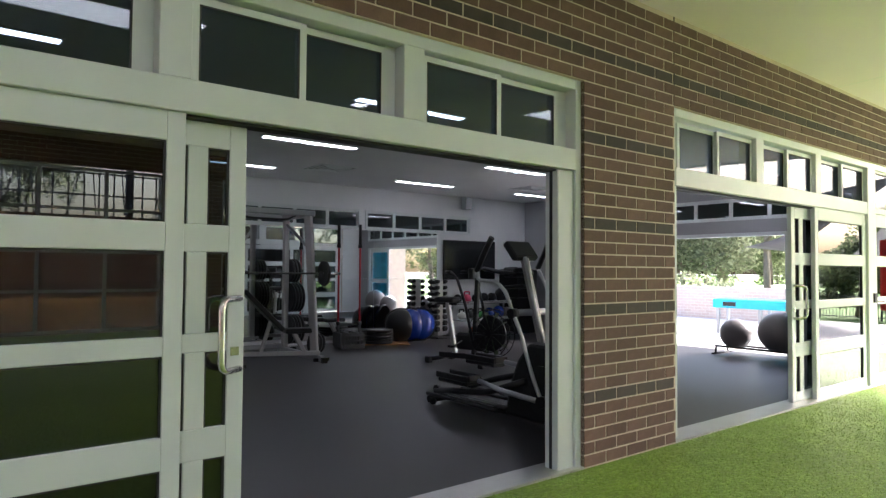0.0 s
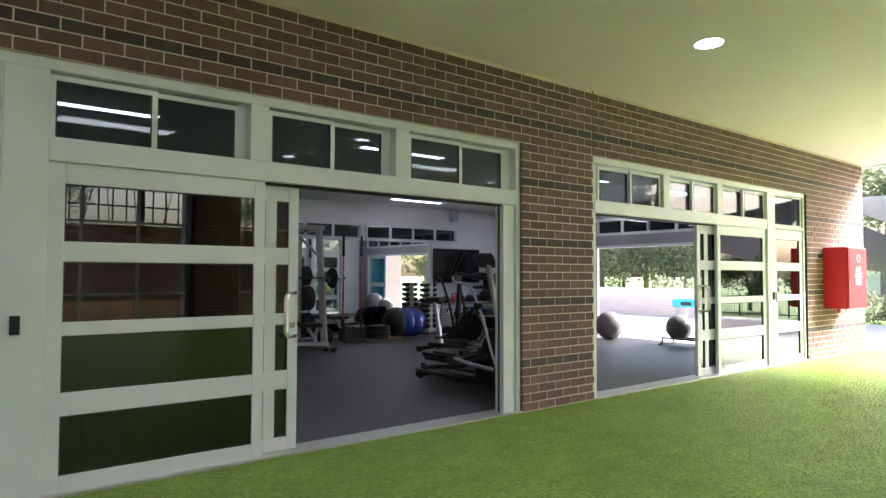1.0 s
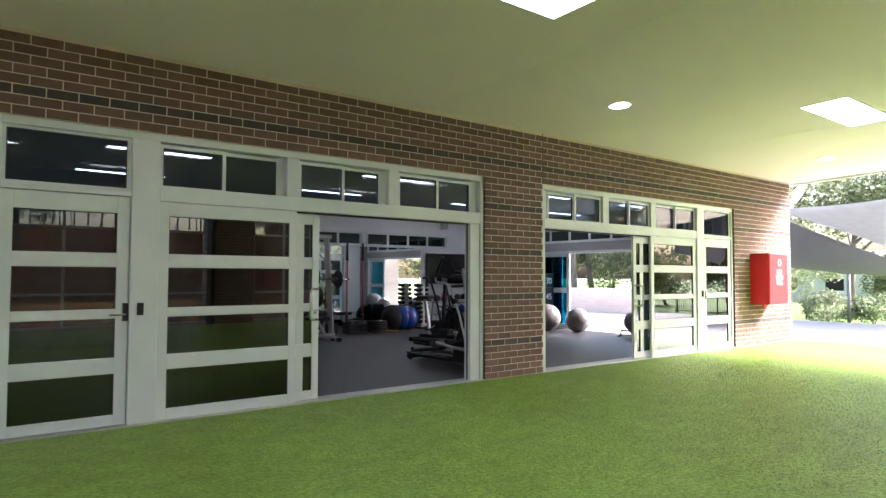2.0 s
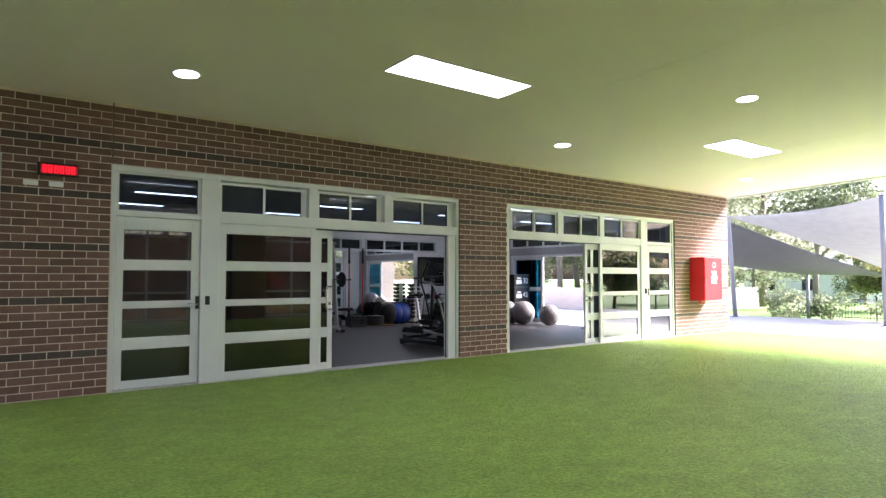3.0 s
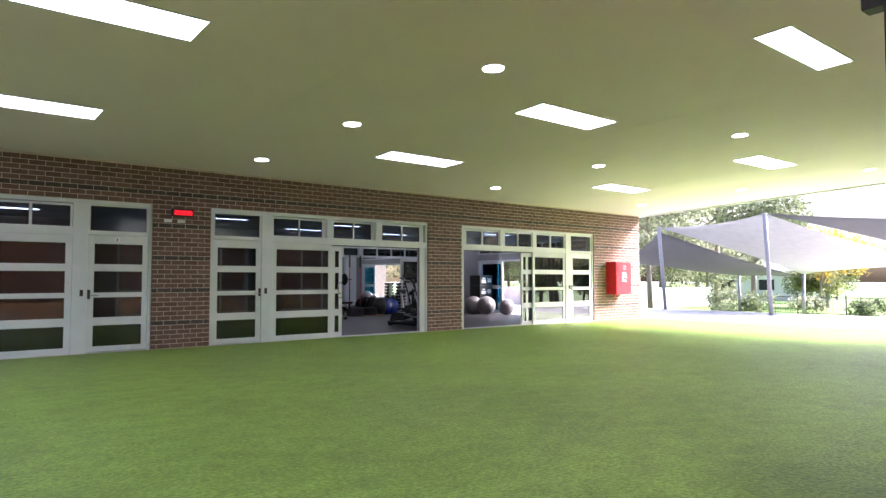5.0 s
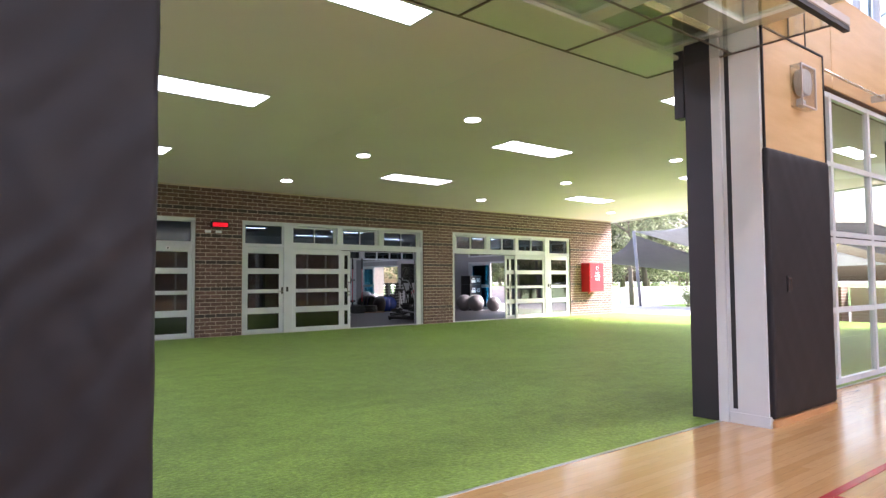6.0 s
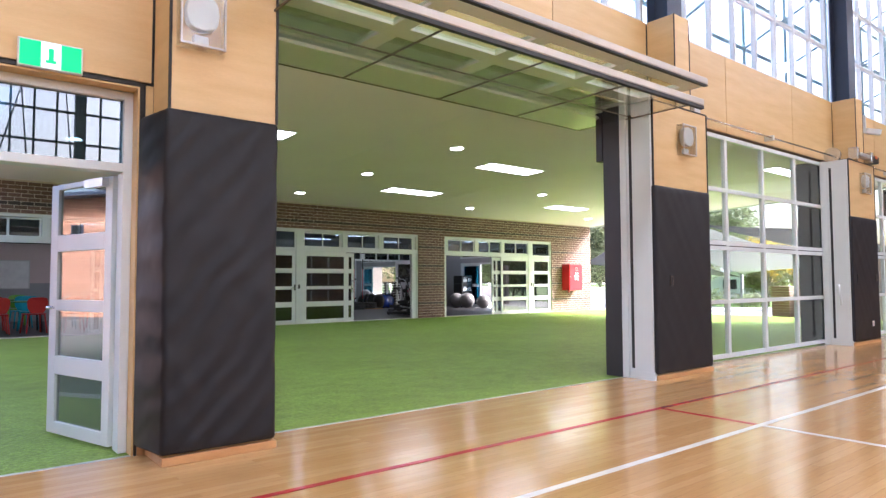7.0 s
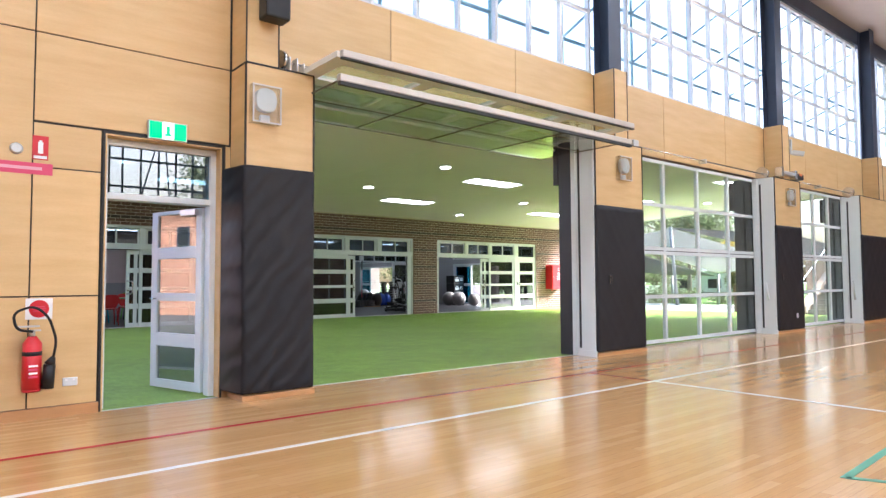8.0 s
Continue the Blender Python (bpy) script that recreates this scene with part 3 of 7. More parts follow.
def door_unit(x0, width, flip, label, name, jamb=0.155, pulled=0.0):
    """White framed bay: hinged door, fixed leaf, sliding leaf, open bay and a row of transom sashes."""
    root = thing(name, label, "door", pose(x0, 0, 0), kind="structure")

    def fx(items):
        return [(width - b[3], b[1], b[2], width - b[0], b[4], b[5]) if flip else b for b in items]

    def put(pname, items, material, parent=root, lab="", bevel=0.0):
        bm = boxes(*fx(items))
        if bevel:
            softened(bm, bevel, 1)
        return part(pname, bm, material, parent, lab)

    def panes(parent, g0, g1, y, rows, material="pane_grey"):
        for a, b in rows:
            p = put("pane", [(g0, y, a, g1, y + 0.006, b)], material, parent)
            p.visible_shadow = False
            put("bead", [(g0, y - 0.012, a, g0 + 0.008, y - 0.001, b), (g1 - 0.008, y - 0.012, a, g1, y - 0.001, b), (g0 + 0.008, y - 0.012, b - 0.008, g1 - 0.008, y - 0.001, b)], "black_seal", parent)

    W = width
    put("outer_frame", [(0.0, 0.03, 0.0, 0.055, 0.2, HEAD), (W - 0.055, 0.03, 0.0, W, 0.2, HEAD), (0.055, 0.03, 2.575, W - 0.055, 0.2, HEAD)], "white_frame", bevel=0.004)
    put("jamb", [(W - 0.055 - jamb, 0.05, 0.0, W - 0.055, 0.168, 2.019)], "white_frame", bevel=0.006)
    put("jamb_channel", [(W - 0.058 - jamb, 0.10, 0.0, W - 0.055 - jamb, 0.125, 2.019)], "black_seal")
    put("mullion", [(1.035, 0.02, 0.0, 1.275, 0.2, 2.575)], "white_frame", bevel=0.006)
    put("transom_rail", [(1.275, 0.025, 2.02, W - 0.055, 0.17, 2.165)], "white_frame", bevel=0.004)
    put("track", [(2.62, 0.07, 2.006, W - 0.055 - jamb, 0.165, 2.019)], "black_seal")
    put("door_rail", [(0.055, 0.03, 2.045, 1.035, 0.19, 2.095)], "white_frame", bevel=0.004)
    put("sill", [(0.0, 0.0, -0.01, W, 0.23, 0.012)], "alu", lab="aluminium threshold")
    # transom lights
    top = put("transom_sash", [(0.055, 0.06, 2.095, 0.09, 0.1, 2.575), (1.0, 0.06, 2.095, 1.035, 0.1, 2.575), (0.09, 0.06, 2.095, 1.0, 0.1, 2.12), (0.09, 0.06, 2.55, 1.0, 0.1, 2.575)], "white_frame")
    panes(top, 0.09, 1.0, 0.08, [(2.12, 2.55)], "pane_transom")
    for a in (2.53, 3.80):
        put("transom_post", [(a, 0.03, 2.165, a + 0.14, 0.2, 2.575)], "white_frame", bevel=0.004)
    put("transom_reveal", [(2.47, 0.12, 2.165, 2.53, 0.2, 2.575), (3.73, 0.12, 2.165, 3.80, 0.2, 2.575), (5.12, 0.12, 2.165, W - 0.055, 0.2, 2.575)], "white_frame")
    for p, q, y in ((1.31, 1.865, 0.07), (1.905, 2.44, 0.105), (2.71, 3.2, 0.07), (3.24, 3.70, 0.105), (3.985, 4.53, 0.07), (4.575, 5.09, 0.105)):
        s = put("transom_sash", [(p - 0.035, y, 2.165, p, y + 0.03, 2.56), (q, y, 2.165, q + 0.035, y + 0.03, 2.56), (p, y, 2.165, q, y + 0.03, 2.175), (p, y, 2.525, q, y + 0.03, 2.56)], "white_frame")
        panes(s, p, q, y + 0.012, [(2.175, 2.525)], "pane_transom")
    # hinged door
    leaf = put("hinged_leaf", row_frames(0.06, 1.03, 0.15, 0.93, 0.05, 0.095, ROWS_Z, 0.02, 2.04), "white_frame", bevel=0.003)
    panes(leaf, 0.15, 0.93, 0.07, ROWS_Z)
    for z in (0.25, 1.02, 1.8):
        put("hinge", [(0.04, 0.02, z - 0.05, 0.075, 0.05, z + 0.05)], "white_frame", leaf)
    put("lock", [(0.985, 0.03, 0.93, 1.03, 0.052, 1.09)], "black", leaf)
    bm = bmesh.new()
    hx = W - 1.0 if flip else 1.0
    s = 1 if flip else -1
    tube(bm, rounded([(hx, 0.05, 0.99), (hx, -0.005, 0.99), (hx + s * 0.13, -0.005, 0.99)], 0.02), 0.009)
    part("lever", bm, "steel", leaf, "steel lever handle")
    # fixed leaf
    fixed = put("fixed_leaf", row_frames(1.275, 2.655, 1.37, 2.575, 0.05, 0.095, ROWS_Z, 0.0, 2.019), "white_frame", bevel=0.003)
    panes(fixed, 1.37, 2.575, 0.07, ROWS_Z)
    # sliding leaf, pushed open behind the fixed one
    p = pulled
    slide = put("sliding_leaf", row_frames(1.5 + p, 2.955 + p, 1.6 + p, 2.875 + p, 0.115, 0.16, ROWS_Z, 0.015, 2.004) + [(2.685 + p, 0.115, a, 2.775 + p, 0.16, b) for a, b in ROWS_Z], "white_frame", bevel=0.003)
    panes(slide, 1.6 + p, 2.685 + p, 0.135, ROWS_Z)
    panes(slide, 2.775 + p, 2.875 + p, 0.135, ROWS_Z)
    hx = W - 2.935 - p if flip else 2.935 + p
    pull_handle(slide, hx, 0.115, 1.03, flip)
    put("lock_plate", [(2.89 + p, 0.108, 0.93, 2.93 + p, 0.115, 0.97)], "steel", slide)
    # card reader
    put("card_reader", [(1.10, 0.0, 0.98, 1.15, 0.02, 1.09)], "black", lab="small black card reader")
    return root


M["pane_transom"] = glass("transom_glass", (0.46, 0.52, 0.56), 0.035)
door_unit(U1[0], U1[1] - U1[0], False, "white aluminium sliding door bay standing open to the gym", "door_1")
door_unit(U2[0], U2[1] - U2[0], True, "white aluminium sliding door bay standing open, daylight behind", "door_2", 0.05, 0.1)
door_unit(U0[0], U0[1] - U0[0], True, "white aluminium sliding door bay beside the classroom", "door_3")

# ---- gym shell ----
GY, GX0, GX1, GZ = 7.55, -0.53, 12.4, 2.86
structure("floor_gym", boxes((GX0, 0.23, -0.06, GX1 + 0.12, GY, 0.0)), "rubber_floor", "dark charcoal rubber gym floor", "floor")
structure("ceiling_gym", boxes((GX0, 0.23, GZ, GX1 + 0.12, GY, GZ + 0.15)), "plaster", "white plasterboard gym ceiling", "ceiling")
back = structure("wall_gym_back", boxes((GX0, GY, -0.05, GX1 + 0.15, GY + 0.2, 2.07), (GX0, GY, 2.44, GX1 + 0.15, GY + 0.2, GZ), (GX0, GY, 2.07, 0.4, GY + 0.2, 2.44), (10.75, GY, 2.07, GX1 + 0.15, GY + 0.2, 2.44), (8.06, GY, 2.07, 8.18, GY + 0.2, 2.44)), "plaster", "white back wall of the gym with high windows", "wall")
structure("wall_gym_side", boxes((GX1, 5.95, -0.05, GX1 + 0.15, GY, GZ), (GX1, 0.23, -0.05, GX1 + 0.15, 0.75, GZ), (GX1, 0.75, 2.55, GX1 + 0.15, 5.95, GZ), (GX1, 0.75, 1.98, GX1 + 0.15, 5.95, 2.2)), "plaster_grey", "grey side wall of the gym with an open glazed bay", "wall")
structure("wall_gym_partition", boxes((GX0 - 0.15, 0.23, -0.05, GX0, GY, GZ)), "plaster", "white partition wall of the gym", "wall")
structure("wall_gym_upper", boxes((-12, 0.24, GZ + 0.15, 13.9, 8, 4.2)), "plaster", "plain roof space above the rooms", "wall")


def strip_window(name, x0, x1, m, label):
    """Row of small sliding sashes with dark louvres behind."""
    root = thing(name, label, "window", m, kind="structure")
    w = x1 - x0
    part("window_frame", boxes((0, -0.03, 0, w, 0.08, 0.03), (0, -0.03, 0.34, w, 0.08, 0.37), (0, -0.03, 0.03, 0.03, 0.08, 0.34), (w - 0.03, -0.03, 0.03, w, 0.08, 0.34)), "white_frame", root)
    n = max(2, round(w / 0.62))
    step = (w - 0.06) / n
    for k in range(n):
        a = 0.03 + k * step
        s = part("sash", boxes((a, 0.0, 0.03, a + 0.03, 0.05, 0.34), (a + step - 0.03, 0.0, 0.03, a + step, 0.05, 0.34), (a + 0.03, 0.0, 0.03, a + step - 0.03, 0.05, 0.06), (a + 0.03, 0.0, 0.31, a + step - 0.03, 0.05, 0.34)), "white_frame", root)
        part("pane", boxes((a + 0.03, 0.02, 0.06, a + step - 0.03, 0.026, 0.31)), "pane_grey", s)
        for j in range(5):
            bm = boxes((a + 0.035, -0.004, -0.02, a + step - 0.035, 0.0, 0.02))
            part("louvre", bm, "louvre", s, m=pose(0, 0.12, 0.085 + j * 0.05, 35, 0, 0))
    return root


M["louvre"] = mat("dark_louvre", (0.05, 0.075, 0.08), 0.4, scale=4)
strip_window("window_1", 0.4, 8.06, pose(0.4, GY, 2.07), "row of small high windows with dark louvres")
strip_window("window_2", 8.18, 10.75, pose(8.18, GY, 2.07), "row of small high windows with dark louvres")
strip_window("window_3", 0.75, 5.95, pose(GX1 + 0.02, 5.95, 2.19, 0, 0, -90), "row of small high windows above the open side bay")

# side bay: blue-tinted leaf left open beside a clear opening
bay = thing("door_4", "white framed side bay with a blue-tinted leaf, standing open to the yard", "door", pose(GX1, 0, 0), kind="structure")
part("outer_frame", boxes((0.0, 5.86, 0, 0.12, 5.95, 1.98), (0.0, 0.75, 0, 0.12, 0.84, 1.98), (0.0, 0.84, 1.92, 0.12, 5.86, 1.98)), "white_frame", bay)
for (a, b, yy, mt) in ((4.65, 5.85, 0.03, "pane_blue"), (4.95, 5.86, 0.09, "pane_blue")):
    lf = part("leaf", boxes((yy, a, 0.01, yy + 0.045, a + 0.09, 1.92), (yy, b - 0.09, 0.01, yy + 0.045, b, 1.92), (yy, a + 0.09, 0.01, yy + 0.045, b - 0.09, 0.13), (yy, a + 0.09, 0.92, yy + 0.045, b - 0.09, 1.04), (yy, a + 0.09, 1.84, yy + 0.045, b - 0.09, 1.92)), "white_frame", bay)
    for z0, z1 in ((0.13, 0.92), (1.04, 1.84)):
        part("pane", boxes((yy + 0.02, a + 0.09, z0, yy + 0.026, b - 0.09, z1)), mt, lf, "blue tinted pane")
lf = part("leaf", boxes((0.05, 0.84, 0.01, 0.095, 0.93, 1.92), (0.05, 1.75, 0.01, 0.095, 1.84, 1.92), (0.05, 0.93, 0.01, 0.095, 1.75, 0.13), (0.05, 0.93, 0.92, 0.095, 1.75, 1.04), (0.05, 0.93, 1.84, 0.095, 1.75, 1.92)), "white_frame", bay)
for z0, z1 in ((0.13, 0.92), (1.04, 1.84)):
    part("pane", boxes((0.07, 0.93, z0, 0.076, 1.75, z1)), "pane_blue", lf, "blue tinted pane")

mirror = thing("wall_mirror", "large frameless wall mirror in two rows of sheets", "mirror", pose(0, GY, 0))
for k in range(4):
    for z0, z1 in ((0.12, 1.148), (1.152, 2.06)):
        part("mirror_sheet", boxes((3.9 + k * 1.495, -0.008, z0, 5.392 + k * 1.495, -0.002, z1)), "mirror", mirror)
M["lamp_gym"] = glow("lamp_gym", (0.97, 0.98, 1.0), 2.5)
for x in (1.9, 5.4, 8.84, 11.7):
    for y in (2.1, 4.2, 6.35):
        s = 0.0 if y != 6.35 else -0.15
        root = thing("strip_light", "slim white linear LED light on the gym ceiling", "ceiling light", pose(x + s, y, GZ), "linear lights on the gym ceiling")
        part("body", boxes((-0.62, -0.06, -0.012, 0.62, 0.06, 0.0)), "white_frame", root)
        part("diffuser", boxes((-0.60, -0.05, -0.016, 0.60, 0.05, -0.012)), "lamp_gym", root)

# ---- classroom shell behind door_3 ----
structure("floor_classroom", boxes((-12, 0.23, -0.06, GX0 - 0.15, 6.8, 0.0)), "rubber_floor", "dark grey classroom floor", "floor")
structure("wall_classroom", boxes((-12, 6.8, -0.05, GX0 - 0.15, 7.0, GZ), (-12.2, 0.23, -0.05, -12, 7.0, GZ)), "plaster_pink", "pale pink classroom walls", "wall")
structure("ceiling_classroom", boxes((-12, 0.23, GZ, GX0 - 0.15, 6.8, GZ + 0.15)), "plaster", "white classroom ceiling", "ceiling")

structure("wall_dado", boxes((-12, 6.78, 0.0, GX0 - 0.15, 6.798, 1.15)), "plaster_grey", "grey painted lower part of the classroom wall", "wall")
# Strip lights added to lift the dim room; no fitting is known there.
M["class_fill_glow"] = glow("class_fill_glow", (1.0, 0.98, 0.96), 3.8)
for x in (-9.2, -6.0, -2.8):
    for y in (2.0, 4.6):
        root = thing("strip_light", "slim linear light added to brighten the classroom", "ceiling light", pose(x, y, GZ), "linear lights on the classroom ceiling")
        part("body", boxes((-0.62, -0.08, -0.012, 0.62, 0.08, 0.0)), "white_frame", root)
        part("diffuser", boxes((-0.60, -0.07, -0.016, 0.60, 0.07, -0.012)), "class_fill_glow", root)
# inner faces of the brick piers and heads
structure("wall_lining_pier", boxes((U1[1], 0.232, 0.0, U2[0], 0.244, HEAD)), "plaster_grey", "grey painted pier between the gym doors", "wall")
structure("wall_lining", boxes((GX0, 0.232, 0.0, U1[0], 0.244, GZ), (U1[0], 0.232, HEAD, GX1, 0.244, GZ), (U2[1], 0.232, 0.0, GX1, 0.244, HEAD), (-12, 0.232, 0.0, U0[0], 0.244, GZ), (U0[0], 0.232, HEAD, GX0 - 0.15, 0.244, GZ), (U0[1], 0.232, 0.0, GX0 - 0.15, 0.244, HEAD)), "plaster", "white plaster inside the front wall", "wall")
for z in (1.35, 1.62):
    single("wall_notice", boxes((5.78, 0.245, z, 6.0, 0.249, z + 0.2)), "white", "small white paper notice on the grey pier", "notice")


# ---- sports hall ----
M["navy_pale"] = mat("pale_blue_steel", (0.24, 0.42, 0.48), 0.5, scale=3)
M["line_red"] = mat("red_line_paint", (0.42, 0.03, 0.03), 0.25, base2=(0.36, 0.03, 0.03), scale=6)
M["line_white"] = mat("white_line_paint", (0.75, 0.72, 0.66), 0.25, base2=(0.68, 0.64, 0.57), scale=6)
M["line_green"] = mat("green_line_paint", (0.09, 0.33, 0.19), 0.3, scale=6)
HX0, HX1, HY1, HZ = -22.0, 15.5, -30.0, 8.2
SILL = 4.53
before = set(scene.objects)
structure("floor_hall", boxes((HX0, HY1, -0.08, HX1, HALL_IN, 0.0)), "court", "varnished honey timber sports floor", "floor")
structure("threshold_strip", boxes((HX0, HALL_IN, -0.05, HX1, HALL_IN + 0.028, 0.004)), "alu", "aluminium threshold between timber floor and turf", "threshold")
DOORX = (-7.055, -5.98)
# masonry core of the wall with its bays
core = structure("wall_hall", boxes(
    (HX0, HALL_IN + 0.03, -0.05, DOORX[0], HALL_OUT, SILL), (DOORX[0], HALL_IN + 0.03, 2.53, DOORX[1], HALL_OUT, SILL), (DOORX[1], HALL_IN + 0.03, -0.05, -5.14, HALL_OUT, SILL),
    (-5.14, HALL_IN + 0.03, 3.44, -0.35, HALL_OUT, SILL), (-0.35, HALL_IN + 0.03, -0.05, 0.9, HALL_OUT, SILL), (0.9, HALL_IN + 0.03, 3.36, 5.79, HALL_OUT, SILL),
    (5.79, HALL_IN + 0.03, -0.05, 6.95, HALL_OUT, SILL), (6.95, HALL_IN + 0.03, 3.36, 10.8, HALL_OUT, SILL), (10.8, HALL_IN + 0.03, -0.05, HX1, HALL_OUT, SILL)),
    "brick_brown_bond", "brick hall wall lined with plywood inside", "wall")


def ply(x0, x1, z0, z1, y=HALL_IN, parent=core):
    g = 0.006
    bm = softened(boxes((x0 + g, y, z0 + g, x1 - g, y + 0.018, z1 - g)), 0.0015, 1)
    return part("panel", bm, "ply", parent)


# black backing seen in the joints between the panels
part("backing", boxes((HX0, HALL_IN + 0.019, 0.0, DOORX[0] - 0.002, HALL_IN + 0.029, SILL), (DOORX[1] + 0.002, HALL_IN + 0.019, 0.0, -5.15, HALL_IN + 0.029, SILL), (DOORX[0] - 0.002, HALL_IN + 0.019, 2.54, DOORX[1] + 0.002, HALL_IN + 0.029, SILL),
                      (-5.15, HALL_IN + 0.019, 3.44, -0.36, HALL_IN + 0.029, SILL), (-0.36, HALL_IN + 0.019, 3.33, 0.9, HALL_IN + 0.029, SILL), (0.9, HALL_IN + 0.019, 3.37, HX1, HALL_IN + 0.029, SILL)), "joint", core)
for x0, x1 in ((-12.3, -9.96), (-9.96, -7.62)):
    for z0, z1 in ((0.09, 1.04), (1.04, 2.16), (2.16, 3.345), (3.345, SILL)):
        ply(x0, x1, z0, z1)
for x0 in (-14.7, -17.1, -19.5, -21.9):
    for z0, z1 in ((0.09, 1.04), (1.04, 2.16), (2.16, 3.345), (3.345, SILL)):
        ply(x0, x0 + 2.38, z0, z1)
for z0, z1 in ((0.09, 1.04), (1.04, 2.16)):
    ply(-7.62, DOORX[0] - 0.03, z0, z1)
ply(-7.62, DOORX[0] - 0.03, 2.16, 2.55)
ply(-7.62, -5.9, 2.56, 3.345)
ply(-7.62, -5.9, 3.345, SILL)
for z0, z1 in ((0.09, 1.04), (1.04, 2.16), (2.16, 2.55)):
    ply(DOORX[1] + 0.035, -5.885, z0, z1)
for a, b in ((-5.55, -3.88), (-3.88, -1.68), (-1.68, 0.14), (0.49, 2.19), (2.19, 4.46), (4.46, 6.19), (6.54, 8.4), (8.4, 10.4), (10.4, 12.23), (12.58, HX1)):
    ply(a, b, 3.44 if b < 0 else 3.36, SILL)
ply(12.58, HX1, 0.09, 1.04), ply(12.58, HX1, 1.04, 2.16), ply(12.58, HX1, 2.16, 3.345)


def column(x, wide0, wide1, crease=0.25, vinyl="pad", flare=0.0):
    """Plywood-cased column: padded and wide below, narrow above, steel from the sill up."""
    root = thing("column", "plywood-cased steel column with a dark padded base", "column", pose(x, HALL_IN, 0), "columns along the hall wall", "structure")
    d = HALL_IN - PADY
    a, b = wide0 - x, wide1 - x
    part("casing", softened(boxes((a, -d + 0.03, 0.06, b, -0.002, 3.33)), 0.003, 1), "ply", root, "clear-finished plywood casing")
    part("upper_casing", softened(boxes((0.0, -d + 0.03, 3.345, 0.33, -0.002, SILL)), 0.003, 1), "ply", root, "clear-finished plywood casing")
    part("trim", boxes((-0.012, -d + 0.024, 3.345, 0.0, -d + 0.036, SILL), (0.33, -d + 0.024, 3.345, 0.342, -d + 0.036, SILL), (a - 0.006, -d + 0.02, 3.33, b + 0.006, -0.002, 3.345),
                       (b - 0.004, -d + 0.02, 2.31, b + 0.012, -0.002, 3.33), (a - 0.012, -d + 0.02, 2.31, a + 0.004, -d + 0.04, 3.33)), "joint", root)
    part("skirting", softened(boxes((a - 0.02, -d + 0.005, 0.0, b + 0.02, -0.002, 0.055)), 0.004, 1), "timber_edge", root, "timber skirting")
    bm = boxes((a - 0.03, -d, 0.065, b + 0.01, -0.004, 2.31))
    softened(bm, 0.03, 3)
    bmesh.ops.subdivide_edges(bm, edges=[e for e in bm.edges if e.calc_length() > 0.6], cuts=34, use_grid_fill=True)
    for v in bm.verts:
        u = v.co.x * 4.2 + v.co.y * 3 + v.co.z * 2.6
        s = noise.noise(Vector((u, x, v.co.z * 0.5))) * 0.009 * crease + noise.noise(Vector((u * 2.7, x + 4, v.co.z * 0.8))) * 0.004
        v.co.y -= s
        v.co.x += s * 0.6
        if v.co.x < a + 0.01:
            v.co.x -= flare * (v.co.y + d) / d
    for f in bm.faces:
        f.smooth = True
    part("pad", bm, vinyl, root, "charcoal vinyl protective padding with slight creases")
    part("steel", boxes((0.0, -d + 0.12, SILL, 0.33, -d + 0.135, HZ), (0.0, -0.02, SILL, 0.33, -0.005, HZ), (0.155, -d + 0.135, SILL, 0.175, -0.02, HZ)), "navy", root, "navy painted steel column")
    return root


column(COLS[0], -5.89, -5.155, 1.0, "pad_creased", 0.07)
column(COLS[1], -0.37, 0.86)
column(COLS[2], 5.75, 7.02)
column(COLS[3], 10.75, 12.9)


def guide_post(x):
    root = thing("door_guide", "white upright steel guide of a lift-up door", "door guide", pose(x, HALL_IN, 0), "door guides", "structure")
    part("post", softened(boxes((-0.05, -0.385, 0.0, 0.0, 0.02, 3.33)), 0.004, 1), "white_frame", root)
    part("channel", softened(boxes((-0.075, -0.06, 0.0, -0.05, 0.05, 3.33)), 0.003, 1), "white_frame", root)
    part("slot", boxes((-0.052, -0.13, 0.12, -0.0495, -0.09, 3.2)), "black_seal", root)
    part("base_block", boxes((-0.06, -0.4, 0.0, 0.0, 0.0, 0.09)), "white_frame", root)


guide_post(-0.37)
guide_post(5.75)
guide_post(10.75)
for x, out in ((-0.45, 0.02), (5.66, 0.2), (10.66, 0.2)):
    rv = structure("reveal_panel", softened(boxes((x, HALL_OUT - 0.225 + (0.05 if out > 0.1 else 0.0), 0.0, x + 0.1, HALL_OUT + out, 3.34)), 0.004, 1), "cladding", "dark clad reveal beside a lift-up door", "trim")
    part("hood", softened(boxes((x - 0.01, HALL_OUT + out + 0.002, 2.68, x + 0.1, HALL_OUT + out + 0.1, 3.3)), 0.004, 1), "cladding", rv, "short dark hood at the top")


# Paler, warmer copy of the white frame; floor bounce put into its colour.
M["lift_frame"] = mat("bounce_lit_frame", (0.74, 0.72, 0.65), 0.45, base2=(0.67, 0.65, 0.58), scale=3)
M["brown_bar"] = mat("dark_brown_bar", (0.12, 0.085, 0.055), 0.5, base2=(0.10, 0.07, 0.045), scale=4)
M["rail_grey"] = mat("dull_aluminium", (0.53, 0.495, 0.44), 0.45, metal=0.1, base2=(0.47, 0.44, 0.39), scale=4)
M["ceiling_paint"] = mat("hall_ceiling_paint", (0.52, 0.48, 0.42), 0.8, base2=(0.48, 0.44, 0.385), scale=0.8)
M["pane_lift"] = glass("green_lift_glass", (0.95, 0.97, 0.93), 0.06)
M["pane_lift_upper"] = glass("deep_green_lift_glass", (0.85, 0.91, 0.82), 0.05)


